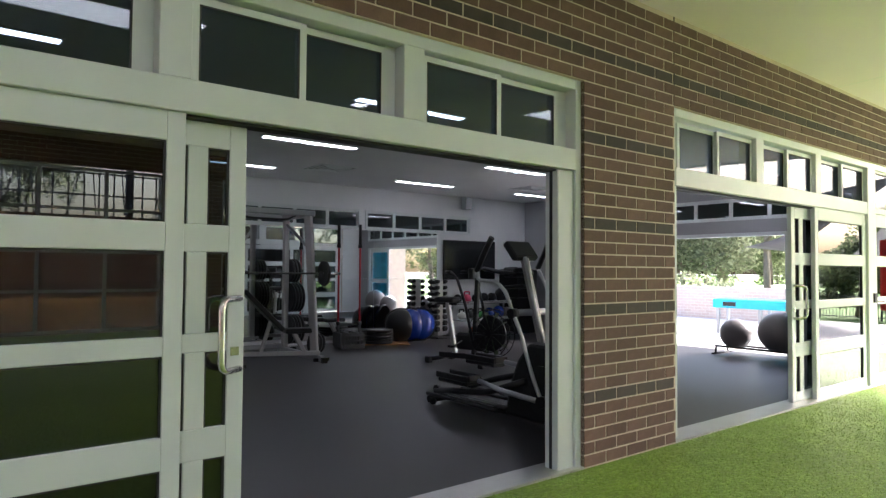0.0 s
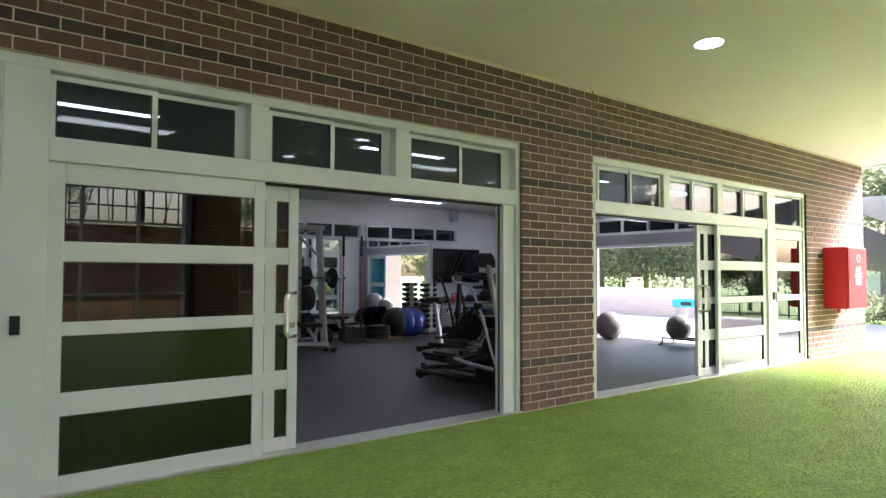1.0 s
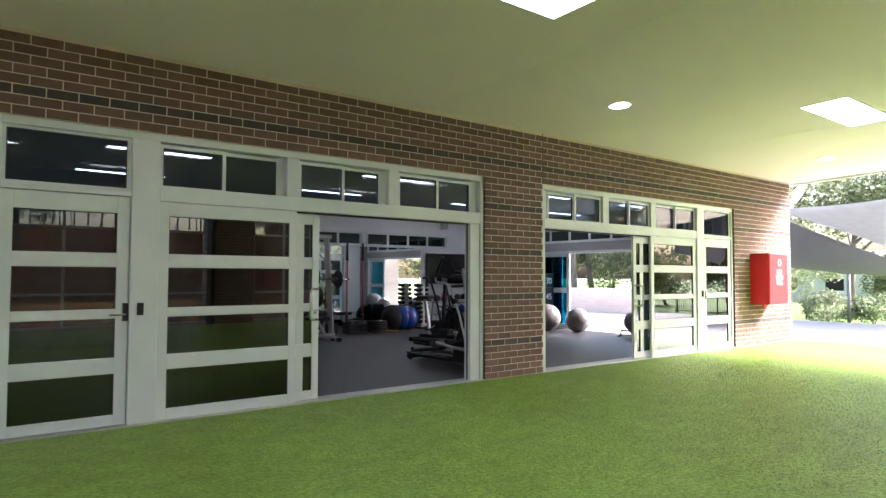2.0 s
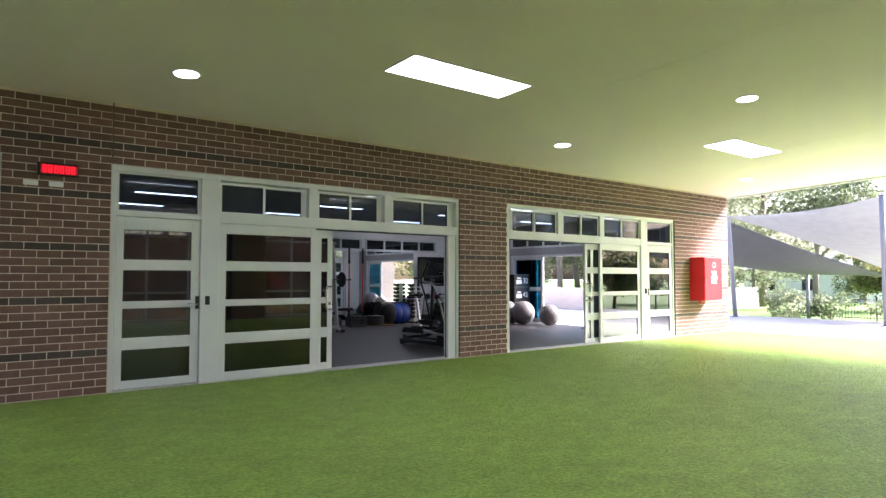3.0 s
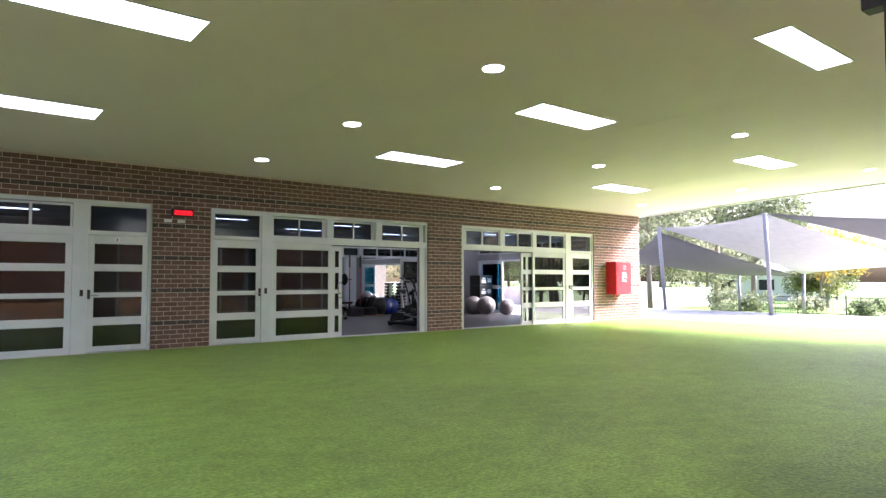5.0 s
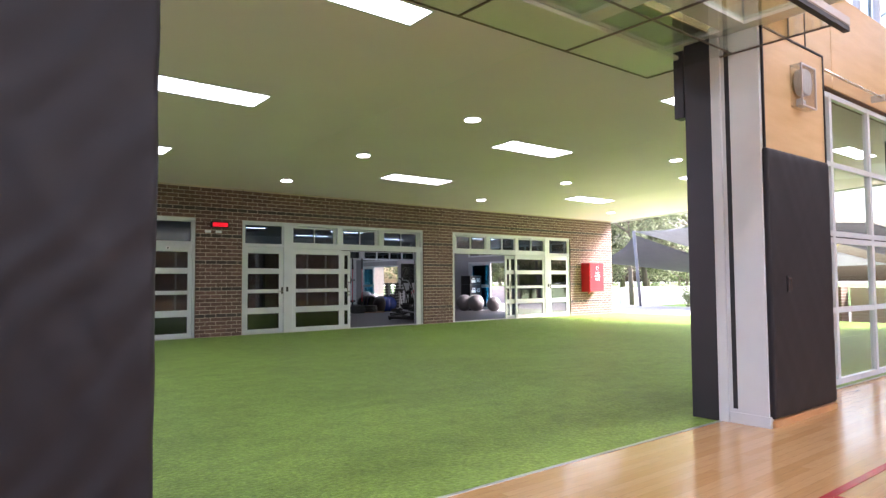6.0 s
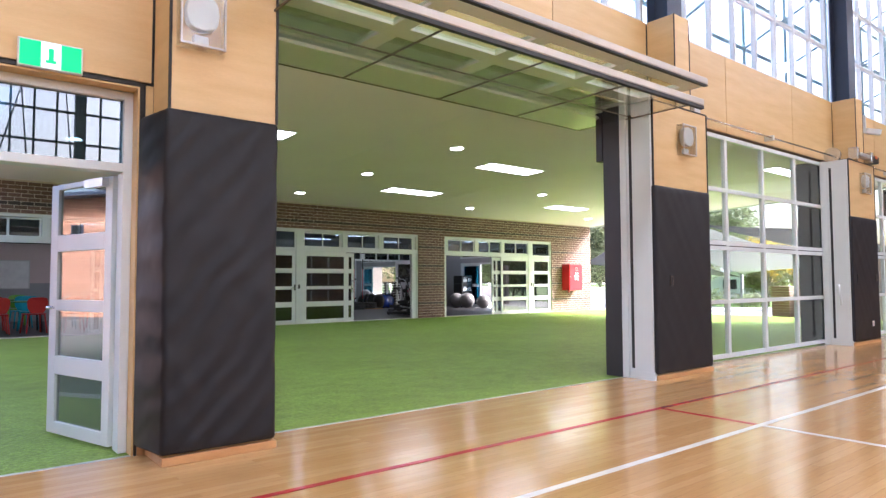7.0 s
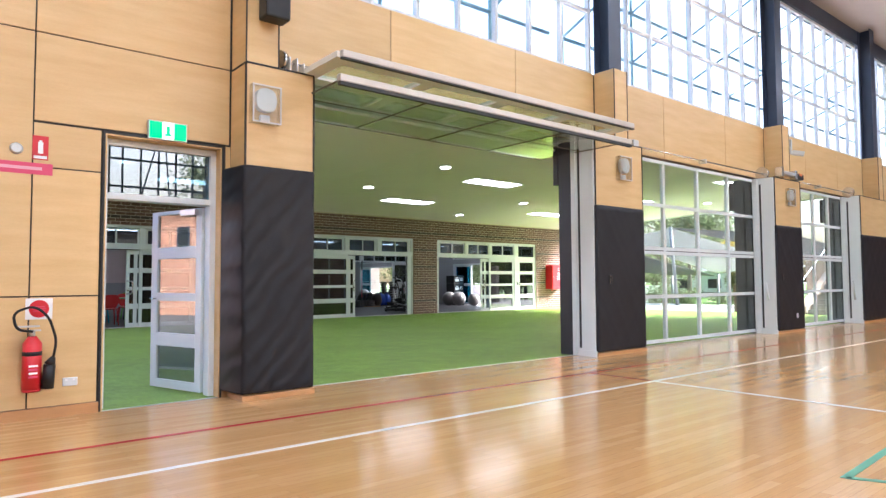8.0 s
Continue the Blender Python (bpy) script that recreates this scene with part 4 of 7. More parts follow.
def glazed_leaf(name, w, h, cols, rows, mat_pane="pane_green", split=False, bars_of="white_frame", f=0.035, r=0.03, deep=0.03):
    """Parts of a grid-glazed leaf: x across, z up, y thin."""
    root = new(name)
    cw, rh = w / cols, h / rows
    bars = [(-f, -deep, 0, f, deep, h), (w - f, -deep, 0, w + f, deep, h)]
    bars += [(k * cw - f, -deep, 0, k * cw + f, deep, h) for k in range(1, cols)]
    for b in bars:
        part("mullion", boxes(b), bars_of, root)
    for k in range(rows + 1):
        for c in range(cols):
            z = min(max(k * rh, r), h - r)
            for dz in ((-0.038, 0.038) if split and 2 * k == rows else (0.0,)):
                part("rail", boxes((c * cw + f, 0.002 - deep, z + dz - r, (c + 1) * cw - f, deep - 0.002, z + dz + r)), bars_of, root)
            if split and 2 * k == rows:
                part("joint", boxes((c * cw + f, -0.02, z - 0.0075, (c + 1) * cw - f, 0.02, z + 0.0075)), "black_seal", root)
    for k in range(rows):
        for c in range(cols):
            part("pane", boxes((c * cw + f, -0.004, k * rh + r, (c + 1) * cw - f, 0.004, (k + 1) * rh - r)), mat_pane, root).visible_shadow = False
    return root


for (x0, x1) in ((1.02, 5.76), (7.0, 10.77)):
    g = glazed_leaf("glazed_door", x1 - x0, 3.3, 4, 4, split=True)
    g.matrix_basis = pose(x0, HALL_IN + 0.065, 0.03)
    tagged(g, "white framed grid-glazed lift-up door, closed", "door", "lift-up doors", "structure")

# the open lift-up door: two leaves folded flat under the head
lift = thing("lift_up_door", "white framed glazed lift-up door folded open under the head", "door", pose(-5.17, 0, 0), kind="structure")
for nm, y, z, tilt in (("upper_leaf", -12.60, 3.375, -90.3), ("lower_leaf", -12.55, 3.15, -90.0)):
    wide = nm == "upper_leaf"
    g = glazed_leaf(nm, 4.74, 1.69, 4, 2, "pane_lift_upper" if wide else "pane_lift", bars_of="lift_frame" if wide else "brown_bar", f=0.085 if wide else 0.007, r=0.10 if wide else 0.007, deep=0.03 if wide else 0.007)
    g.parent = lift
    g.matrix_basis = pose(0, y, z, tilt, 0, 0)
for y, z in ((-12.60, 3.375), (-12.55, 3.15)):
    part("edge_rail", softened(boxes((-0.05, y - 0.05, z - 0.033, 4.79, y + 0.02, z + 0.04)), 0.008, 1), "rail_grey", lift, "aluminium edge rail")
    part("seal", boxes((-0.05, y - 0.045, z - (0.05 if z > 3.3 else 0.07), 4.79, y + 0.0, z - 0.034)), "black_seal", lift)

# Added board that keeps the soffit panel light out of sight through the glass.
part("panel_mask", softened(boxes((0.0, -11.22, 3.225, 4.74, -10.72, 3.262)), 0.006, 1), "lift_frame", lift, "pale board added to hide the panel light behind the glass")
M["pane_leaf"] = glass("tinted_door_glass", (0.55, 0.58, 0.57), 0.22)
M["pane_reflecting"] = glass("reflecting_glass", (0.26, 0.34, 0.36), 0.2)
# hinged door leading out, standing open
hd = thing("door_5", "white framed glazed door standing open on to the turf", "door", pose(0, 0, 0), kind="structure")
part("door_frame", softened(boxes((DOORX[0] + 0.012, HALL_IN + 0.12, 0.0, DOORX[0] + 0.05, HALL_OUT + 0.02, 2.51), (DOORX[1] - 0.07, HALL_IN + 0.12, 0.0, DOORX[1] - 0.012, HALL_OUT + 0.02, 2.51), (DOORX[0] + 0.05, HALL_IN + 0.12, 2.45, DOORX[1] - 0.07, HALL_OUT + 0.02, 2.51), (DOORX[0] + 0.05, HALL_IN + 0.12, 1.94, DOORX[1] - 0.07, HALL_OUT + 0.02, 2.0)), 0.003, 1), "white_frame", hd)
part("lining", boxes((DOORX[0], HALL_IN - 0.004, 0.0, DOORX[0] + 0.012, HALL_OUT, 2.525), (DOORX[1] - 0.012, HALL_IN - 0.004, 0.0, DOORX[1], HALL_OUT, 2.525), (DOORX[0] + 0.012, HALL_IN - 0.004, 2.512, DOORX[1] - 0.012, HALL_OUT, 2.525)), "ply", hd, "plywood reveal lining")
part("architrave", boxes((DOORX[0] - 0.02, HALL_IN - 0.008, 0.0, DOORX[0] - 0.004, HALL_IN + 0.03, 2.53), (DOORX[1] + 0.004, HALL_IN - 0.008, 0.0, DOORX[1] + 0.02, HALL_IN + 0.03, 2.53), (DOORX[0] - 0.02, HALL_IN - 0.008, 2.53, DOORX[1] + 0.02, HALL_IN + 0.03, 2.55)), "joint", hd, "black edge strip")
part("pane", boxes((DOORX[0] + 0.05, HALL_IN + 0.16, 2.0, DOORX[1] - 0.07, HALL_IN + 0.166, 2.45)), "pane_reflecting", hd, "transom pane")
leaf = part("leaf", softened(boxes(*row_frames(0.0, 0.88, 0.09, 0.77, -0.022, 0.022, ROWS_Z, 0.02, 1.93)), 0.003, 1), "white_frame", hd, m=pose(-6.06, -11.25, 0, 0, 0, 107))
for a, b in ROWS_Z:
    part("pane", boxes((0.09, -0.003, a, 0.77, 0.003, b)), "pane_leaf", leaf)
bm = bmesh.new()
tube(bm, rounded([(0.83, -0.02, 0.98), (0.83, -0.07, 0.98), (0.71, -0.07, 0.98)], 0.02), 0.009)
tube(bm, rounded([(0.83, 0.02, 0.98), (0.83, 0.07, 0.98), (0.71, 0.07, 0.98)], 0.02), 0.009)
part("lever", bm, "steel", leaf, "steel lever handle")
part("closer", boxes((0.05, 0.022, 1.86, 0.3, 0.07, 1.92)), "alu", leaf, "door closer")
structure("skirting", boxes((HX0, HALL_IN - 0.02, 0.0, DOORX[0] - 0.02, HALL_IN + 0.03, 0.09), (DOORX[1] + 0.02, HALL_IN - 0.02, 0.0, -5.9, HALL_IN + 0.03, 0.09), (12.9, HALL_IN - 0.02, 0.0, HX1, HALL_IN + 0.03, 0.09)), "timber_edge", "honey timber skirting along the hall wall", "skirting")

# high glazing over the sill, bay by bay
for k, (a, b) in enumerate(((-21.9, -17.9), (-17.5, -12.0), (-11.6, -5.9), (-5.54, 0.14), (0.50, 6.19), (6.54, 12.23), (12.58, HX1))):
    root = thing("window_%d" % (k + 4), "tall white-framed clerestory window over the plywood wall", "window", pose(0, HALL_IN + 0.1, 0), "clerestory windows", "structure")
    n = max(2, round((b - a) / 0.7))
    st = (b - a) / n
    for j in range(n + 1):
        x = a + j * st
        part("mullion", boxes((x - 0.025, -0.04, SILL, x + 0.025, 0.04, 7.8)), "white_frame", root)
    for z in (SILL + 0.03, 5.6, 6.7, 7.77):
        for j in range(n):
            part("rail", boxes((a + j * st + 0.025, -0.03, z - 0.03, a + (j + 1) * st - 0.025, 0.03, z + 0.03)), "white_frame", root)
    part("pane", boxes((a, 0.0, SILL, b, 0.006, 7.8)), "pane", root).visible_shadow = False
    # outside sunshade frames
    for z in (5.5, 6.5, 7.4):
        bm = bmesh.new()
        rod(bm, (a, 0.85, z), (b, 0.85, z), 0.035, sides=8)
        part("sunshade_rail", bm, "navy_pale", root, "pale blue steel rail outside")
    for j in range(0, n + 1, 3):
        x = a + j * st
        bm = bmesh.new()
        rod(bm, (x, 0.85, SILL - 0.4), (x, 0.85, 7.9), 0.03, sides=8)
        for z in (5.5, 6.5, 7.4):
            rod(bm, (x, 0.05, z + 0.35), (x, 0.85, z), 0.025, sides=8)
        part("sunshade_bracket", bm, "navy_pale", root, "pale blue steel bracket outside")
structure("wall_hall_back", boxes((HX0, HY1 - 0.25, -0.05, HX1, HY1, 3.7), (HX0, HY1 - 0.25, 7.6, HX1, HY1, HZ), (HX0 - 0.25, HY1, -0.05, HX0, HALL_OUT, HZ), (HX1, HY1, -0.05, HX1 + 0.25, HALL_OUT, HZ)), "brick_brown_bond", "plain face-brick hall walls on the other sides", "wall")
for k in range(6):
    a = HX0 + k * 6.25
    root = thing("window_%d" % (k + 12), "tall white-framed clerestory window across the hall", "window", pose(0, HY1 - 0.1, 0), "clerestory windows", "structure")
    for j in range(10):
        part("mullion", boxes((a + j * 0.625 - 0.03, -0.04, 3.7, a + j * 0.625 + 0.03, 0.04, 7.6)), "navy", root)
    for z in (4.6, 5.6, 6.6):
        part("rail", boxes((a, 0.045, z, a + 6.25, 0.09, z + 0.08)), "navy", root)
    for j in range(5):
        bm = bmesh.new()
        rod(bm, (a + j * 1.25, -0.6, 3.7), (a + j * 1.25 + (1.0 if j % 2 else -0.3), -0.6, 7.6), 0.03, sides=6)
        part("brace", bm, "navy", root, "slanting steel brace outside")
    part("steel", boxes((a - 0.15, 0.05, 3.7, a + 0.15, 0.35, HZ)), "navy", root)
structure("wall_hall_head", boxes((HX0, HALL_IN, 7.8, HX1, HALL_OUT, HZ)), "navy", "dark head beam over the clerestory", "wall")
structure("ceiling_hall", boxes((HX0, HY1, HZ, HX1, HALL_OUT, HZ + 0.2)), "ceiling_paint", "pale hall ceiling", "ceiling")
# Unseen lamps added overhead to bring up the light on the hall floor.
M["hall_fill_glow"] = glow("hall_fill_glow", (0.95, 0.97, 1.0), 10.2)
for x in (-17, -12, -7, -2, 3, 8, 13):
    for y in (-15.0, -20.0, -25.0):
        root = thing("hall_fill_light", "unseen round high-bay light added to brighten the hall", "ceiling light", pose(x, y, HZ), "high-bay lights")
        bm = bmesh.new()
        rod(bm, (0, 0, -0.5), (0, 0, 0), 0.012)
        rod(bm, (0, 0, -0.62), (0, 0, -0.5), 0.49, 0.2, sides=32)
        part("housing", bm, "black", root)
        bm = bmesh.new()
        disc(bm, (0, 0, -0.63), (0, 0, 1), 0.47, 0.016)
        part("diffuser", bm, "hall_fill_glow", root)
# painted court lines
for nm, col, items in (("red_line", "line_red", [(HX0, -12.915, 0.001, HX1, -12.865, 0.0035)]), ("red_line", "line_red", [(-1.845, -13.76, 0.001, -1.795, -12.92, 0.0035)]),
                       ("white_line", "line_white", [(HX0, -13.825, 0.001, HX1, -13.775, 0.0035)]), ("white_line", "line_white", [(-1.845, HY1, 0.001, -1.795, -13.83, 0.0035)])):
    structure(nm, boxes(*items), col, "painted court line on the timber floor", "floor marking")
for nm, a, b in (("green_line", (-3.09, -16.5), (-4.16, -16.56)), ("green_line", (-4.16, -16.56), (-4.06, -16.77))):
    d = (Vector(b) - Vector(a)).normalized()
    w = Vector((-d.y, d.x)) * 0.025
    bm = bmesh.new()
    a2, b2 = Vector(a), Vector(b) + d * 0.02
    lo = [bm.verts.new((q.x, q.y, 0.001)) for q in (a2 + w, b2 + w, b2 - w, a2 - w)]
    hi = [bm.verts.new((q.x, q.y, 0.0035)) for q in (a2 + w, b2 + w, b2 - w, a2 - w)]
    bm.faces.new(hi)
    bm.faces.new(lo[::-1])
    for k in range(4):
        bm.faces.new((lo[k], lo[(k + 1) % 4], hi[(k + 1) % 4], hi[k]))
    structure(nm, bm, "line_green", "painted green court line on the timber floor", "floor marking")


swing(before)

# ---- outdoors ----
def ground_z(x):
    """The yard is level; past it the lawn falls away a little."""
    return -0.065 - 0.64 * min(max((x - 22.0) / 9.0, 0.0), 1.0)


def sheet(profile, y0, y1, lift=0.0, thick=0.3):
    """A sheet of ground along x with its height from ground_z."""
    bm = bmesh.new()
    prism(bm, [(x, ground_z(x) + lift) for x in profile] + [(x, ground_z(x) + lift - thick) for x in profile[::-1]], y0, y1)
    return bm


structure("ground", sheet((-300, 22.0, 31.0, 400), -300, 400), "concrete", "pale concrete yard round the buildings", "ground")
structure("lawn", sheet((27.5, 31.0, 300), -200, 250, 0.03, 0.025), "grass", "strip of bright lawn beyond the yard", "lawn")


def crown(bm, centre, radius, count, size, seed, flat=0.8):
    """Many small leaf clumps spread through a few overlapping masses."""
    r = random.Random(seed)
    lobes = [(Vector((0, 0, 0)), 0.75)] + [(Vector((r.uniform(-1, 1), r.uniform(-1, 1), r.uniform(-0.5, 0.6))).normalized() * r.uniform(0.45, 0.8), r.uniform(0.3, 0.5)) for _ in range(9)]
    for _ in range(count):
        c, s = r.choice(lobes)
        d = Vector((r.gauss(0, 1), r.gauss(0, 1), r.gauss(0, 1))).normalized() * s * r.uniform(0.55, 1.0)
        p = Vector(centre) + Vector(((c.x + d.x) * radius, (c.y + d.y) * radius, (c.z + d.z) * radius * flat))
        a = Vector((r.gauss(0, 1), r.gauss(0, 1), r.gauss(0, 0.6))).normalized()
        b = a.cross(Vector((r.gauss(0, 1), r.gauss(0, 1), r.gauss(0, 1)))).normalized()
        w = size * r.uniform(0.5, 1.2)
        bm.faces.new([bm.verts.new(p + a * w), bm.verts.new(p + b * w * 0.55), bm.verts.new(p - a * w), bm.verts.new(p - b * w * 0.55)])


def tree(x, y, h, r, leaf, seed, trunk_r=0.16, label="tall gum tree with an open airy crown", clear=0.4, count=4200):
    root = thing("tree", label, "tree", pose(x, y, ground_z(x) - 0.005), "trees round the yard")
    q = random.Random(seed)
    bm = bmesh.new()
    top = Vector((q.uniform(-0.5, 0.5), q.uniform(-0.5, 0.5), h * 0.8))
    pts = [Vector((0, 0, 0)), top * 0.35 + Vector((q.uniform(-0.2, 0.2), q.uniform(-0.2, 0.2), 0)), top * 0.7, top]
    tube(bm, rounded(pts, 0.5, 3), [trunk_r * (1 - 0.8 * k / 9) for k in range(10)][: len(rounded(pts, 0.5, 3))], 8)
    limbs = []
    for k in range(6):
        s = q.uniform(clear, 0.85)
        a = top * s
        e = a + Vector((q.uniform(-1, 1), q.uniform(-1, 1), q.uniform(0.2, 0.8))) * r * 0.8
        tube(bm, [a, a.lerp(e, 0.5) + Vector((0, 0, -0.1)), e], [trunk_r * 0.45, trunk_r * 0.3, trunk_r * 0.1], 6)
        limbs.append(e)
    part("trunk", bm, "bark", root, "pale bark trunk and limbs")
    bm = bmesh.new()
    crown(bm, (top.x, top.y, h * (0.74 if clear > 0.2 else 0.52)), r, count, 0.115 * max(1.0, r / 3.2), seed, h * (0.3 if clear > 0.2 else 0.5) / r)
    for k, e in enumerate(limbs):
        crown(bm, e, r * 0.4, count // 8, 0.105 * max(1.0, r / 3.2), seed * 7 + k, 0.8)
    part("crown", bm, leaf, root, "loose clumps of small leaves")


def away(x, y):
    """Further out along the line from the court."""
    return (x + 3.5) * 1.28 - 3.5, (y + 11.3) * 1.28 - 11.3


def place_trees():
    rr = random.Random(5)
    spots = [(24.5, 6.5, 7, 2.8), (27, 2.5, 7, 2.8), (29, 8.5, 11, 3.8), (33, 7.5, 12, 4.2), (36, -3, 11, 4.0), (33, 13, 12, 4.4), (27, 15, 10, 3.6), (22.5, 12.5, 8, 3.0), (24, 19, 11, 3.8),
             (40, 1, 13, 4.6), (42, 12, 14, 5.0), (41, -7, 12, 4.4), (46, -13, 14, 5.0), (50, -2, 15, 5.4), (38, 20, 13, 4.6), (32, 26, 13, 4.8), (22, 27, 12, 4.4), (58, -10, 16, 6.0), (50, 22, 16, 5.6), (44, 34, 16, 6.0), (60, 34, 18, 6.5), (66, 0, 18, 6.5), (28, 38, 16, 5.8), (14, 34, 14, 5.0)]
    for k, (x, y, h, r) in enumerate(spots):
        if y < 0.41 * x - 9.5:
            h, r = h * 0.42, r * 0.7
        if 0.31 < (y + 17.9) / (x + 8.5) < 0.40 or (x, y) == (50, -2):
            continue
        tree(*away(x, y), h * 1.25, r * 1.2, "leaf" if k % 3 else "leaf_pale", 100 + k, 0.1 + h * 0.012, count=4200)
    # lower bushy trees that fill the gaps under the tall crowns
    low = [(25.5, 9.5), (28.0, 12.0), (31.0, 7.0), (33.0, 1.5), (31.5, 17.0), (26.0, 21.0), (22.0, 18.0), (34.0, -8.0), (37.0, -13.0), (37.0, 11.0), (19.5, 22.0), (16.0, 24.0), (40.0, 5.0), (42.0, -4.0), (30.0, 22.0), (36.0, 28.0), (44.0, 15.0), (47.0, 6.0), (45.0, -10.0), (50.0, -18.0), (24.0, 30.0), (26.0, -9.0), (28.5, -13.0), (25.0, -16.0), (31.0, -18.0), (27.0, -22.0)]
    for k, (x, y) in enumerate(low):
        small = 0.62 if y < 0.41 * x - 9.5 else 1.0
        tree(*away(x, y), rr.uniform(5.8, 8.0) * small, rr.uniform(2.9, 3.8) * small, ("leaf_pale", "leaf", "leaf_pale", "leaf_mid")[k % 4], 500 + k, 0.11, "bushy tree with dense low foliage", 0.15, 4200)
    tree(40.0, 4.2, 5.6, 2.3, "leaf_gold", 77, 0.09, "small tree with golden autumn leaves", 0.3, 1500)
    for k, (x, y, r) in enumerate(((30.8, 5.7, 1.3), (31.2, 4.0, 1.1), (31.4, 1.6, 1.0), (31.3, -1.2, 0.9), (31.2, -5.5, 0.9), (17.5, 15.5, 1.4), (20.5, 14.8, 1.2), (14.5, 16, 1.3), (24.5, 10, 1.3))):
        root = thing("shrub", "rounded dark green shrub along the fence", "shrub", pose(x, y, ground_z(x) - 0.005), "shrubs along the fence")
        bm = bmesh.new()
        for j in range(5):
            rod(bm, (0, 0, 0), (rr.uniform(-0.4, 0.4) * r, rr.uniform(-0.4, 0.4) * r, 0.7 * r), 0.02, 0.008, 6)
        part("stem", bm, "bark", root)
        bm = bmesh.new()
        crown(bm, (0, 0, 0.62 * r), r, 1400, 0.09, 300 + k, 0.75)
        part("foliage", bm, "leaf" if k % 2 else "leaf_pale", root)


place_trees()
for k, (x, y, h, r) in enumerate(((26.5, -14.5, 9, 3.2), (31, -18, 11, 4.0), (25, -22, 11, 4.0), (37, -25, 13, 4.5), (30, -28, 13, 4.5))):
    tree(x, y, h, r, ("leaf", "leaf_mid")[k % 2], 640 + k, 0.16, "bushy tree with dense low foliage", 0.15, 3600)
for k, (x, y) in enumerate(((-20, -44), (-9, -45), (6, -46), (20, -44))):
    tree(x, y, 9 + (k * 37) % 3, 3.6, "leaf" if k % 2 else "leaf_pale", 900 + k, 0.2)
def far_house(x, y):
    root = thing("house", "white single-storey house with a grey roof behind the trees", "house", pose(x, y, ground_z(x), 0, 0, 20))
    part("wall", boxes((-3.0, -5.0, 0, 3.0, 5.0, 2.7)), "plaster", root)
    bm = bmesh.new()
    prism(bm, [(-3.5, 2.7), (3.5, 2.7), (0, 4.2)], -5.4, 5.4)
    part("roof", bm, "steel_grey", root, "grey pitched metal roof")
    for k in (-3.2, 0.0, 3.2):
        w = part("window", boxes((-3.03, k - 0.7, 0.9, -3.0, k + 0.7, 2.0)), "white_frame", root)
        part("pane", boxes((-3.045, k - 0.62, 0.98, -3.031, k + 0.62, 1.92)), "screen_far", w)


far_house(58.0, 15.5)
# low walls of the yard
structure("wall_yard_rendered", softened(boxes((26.0, 12.0, -0.72, 40.9, 12.3, 0.68)), 0.01, 1), "plaster", "low white rendered wall beyond the lawn", "wall")
structure("wall_yard", boxes((20.2, 4.7, -0.07, 20.45, 16.0, 0.87)), "brick_pale_bond", "low pale brick wall round the yard", "wall")


def post(x, y, top, label="grey-blue steel post of the shade sails"):
    root = thing("sail_post", label, "post", None, "shade sail posts")
    g = ground_z(x)
    root.matrix_basis = pose(x, y, g)
    bm = bmesh.new()
    rod(bm, (0, 0, 0), (top[0] - x, top[1] - y, top[2] - g), 0.075, sides=16)
    part("shaft", bm, "post", root)
    bm = bmesh.new()
    disc(bm, (0, 0, 0.01), (0, 0, 1), 0.16, 0.02)
    part("base_plate", bm, "post", root)
    bm = bmesh.new()
    disc(bm, (top[0] - x, top[1] - y, top[2] - g + 0.01), (0, 0, 1), 0.08, 0.02)
    part("cap", bm, "post", root)


PA, PB, PC, PD = (20.5, 3.28, 3.48), (19.0, -1.9, 3.6), (30.2, 4.6, 1.45), (28.7, 0.72, 1.49)
post(21.0, 3.33, PA)
post(19.95, -1.64, PB)
post(30.2, 4.6, PC)
post(28.5, 0.68, PD)


def sail(corners, sag, material, label):
    """Tensioned cloth between corners: edges curve in, the middle dips."""
    root = thing("shade_sail", label, "shade sail")
    c = [Vector(p) for p in corners]
    mid = sum(c, Vector()) / len(c)
    bm = bmesh.new()
    n = 16
    grid = {}
    if len(c) == 3:
        c.append(c[2].copy())
    for i in range(n + 1):
        for j in range(n + 1):
            u, v = i / n, j / n
            p = c[0] * (1 - u) * (1 - v) + c[1] * u * (1 - v) + c[2] * u * v + c[3] * (1 - u) * v
            pull = 0.10 * (abs(2 * u - 1) ** 4 * (1 - (2 * v - 1) ** 2) + abs(2 * v - 1) ** 4 * (1 - (2 * u - 1) ** 2))
            p = p.lerp(mid, pull)
            p.z -= sag * (1 - (2 * u - 1) ** 2) * (1 - (2 * v - 1) ** 2)
            grid[i, j] = bm.verts.new(p)
    for i in range(n):
        for j in range(n):
            f = bm.faces.new((grid[i, j], grid[i + 1, j], grid[i + 1, j + 1], grid[i, j + 1]))
            f.smooth = True
    bmesh.ops.remove_doubles(bm, verts=bm.verts[:], dist=0.001)
    bmesh.ops.solidify(bm, geom=bm.faces[:], thickness=0.004)
    part("cloth", bm, material, root)
    for p in corners:
        bm = bmesh.new()
        rod(bm, p, Vector(p).lerp(mid, 0.03), 0.012, sides=6)
        part("fitting", bm, "steel", root)


sail([PA, PB, (25.5, -5.6, 1.75), PD], 0.15, "sail_white", "white shade sail stretched between tilted posts")
sail([(PA[0], PA[1], PA[2] - 0.16), (PD[0], PD[1], PD[2] - 0.16), PC, (24.5, 8.6, 2.2)], 0.25, "sail_grey", "dark grey shade sail stretched low between posts")
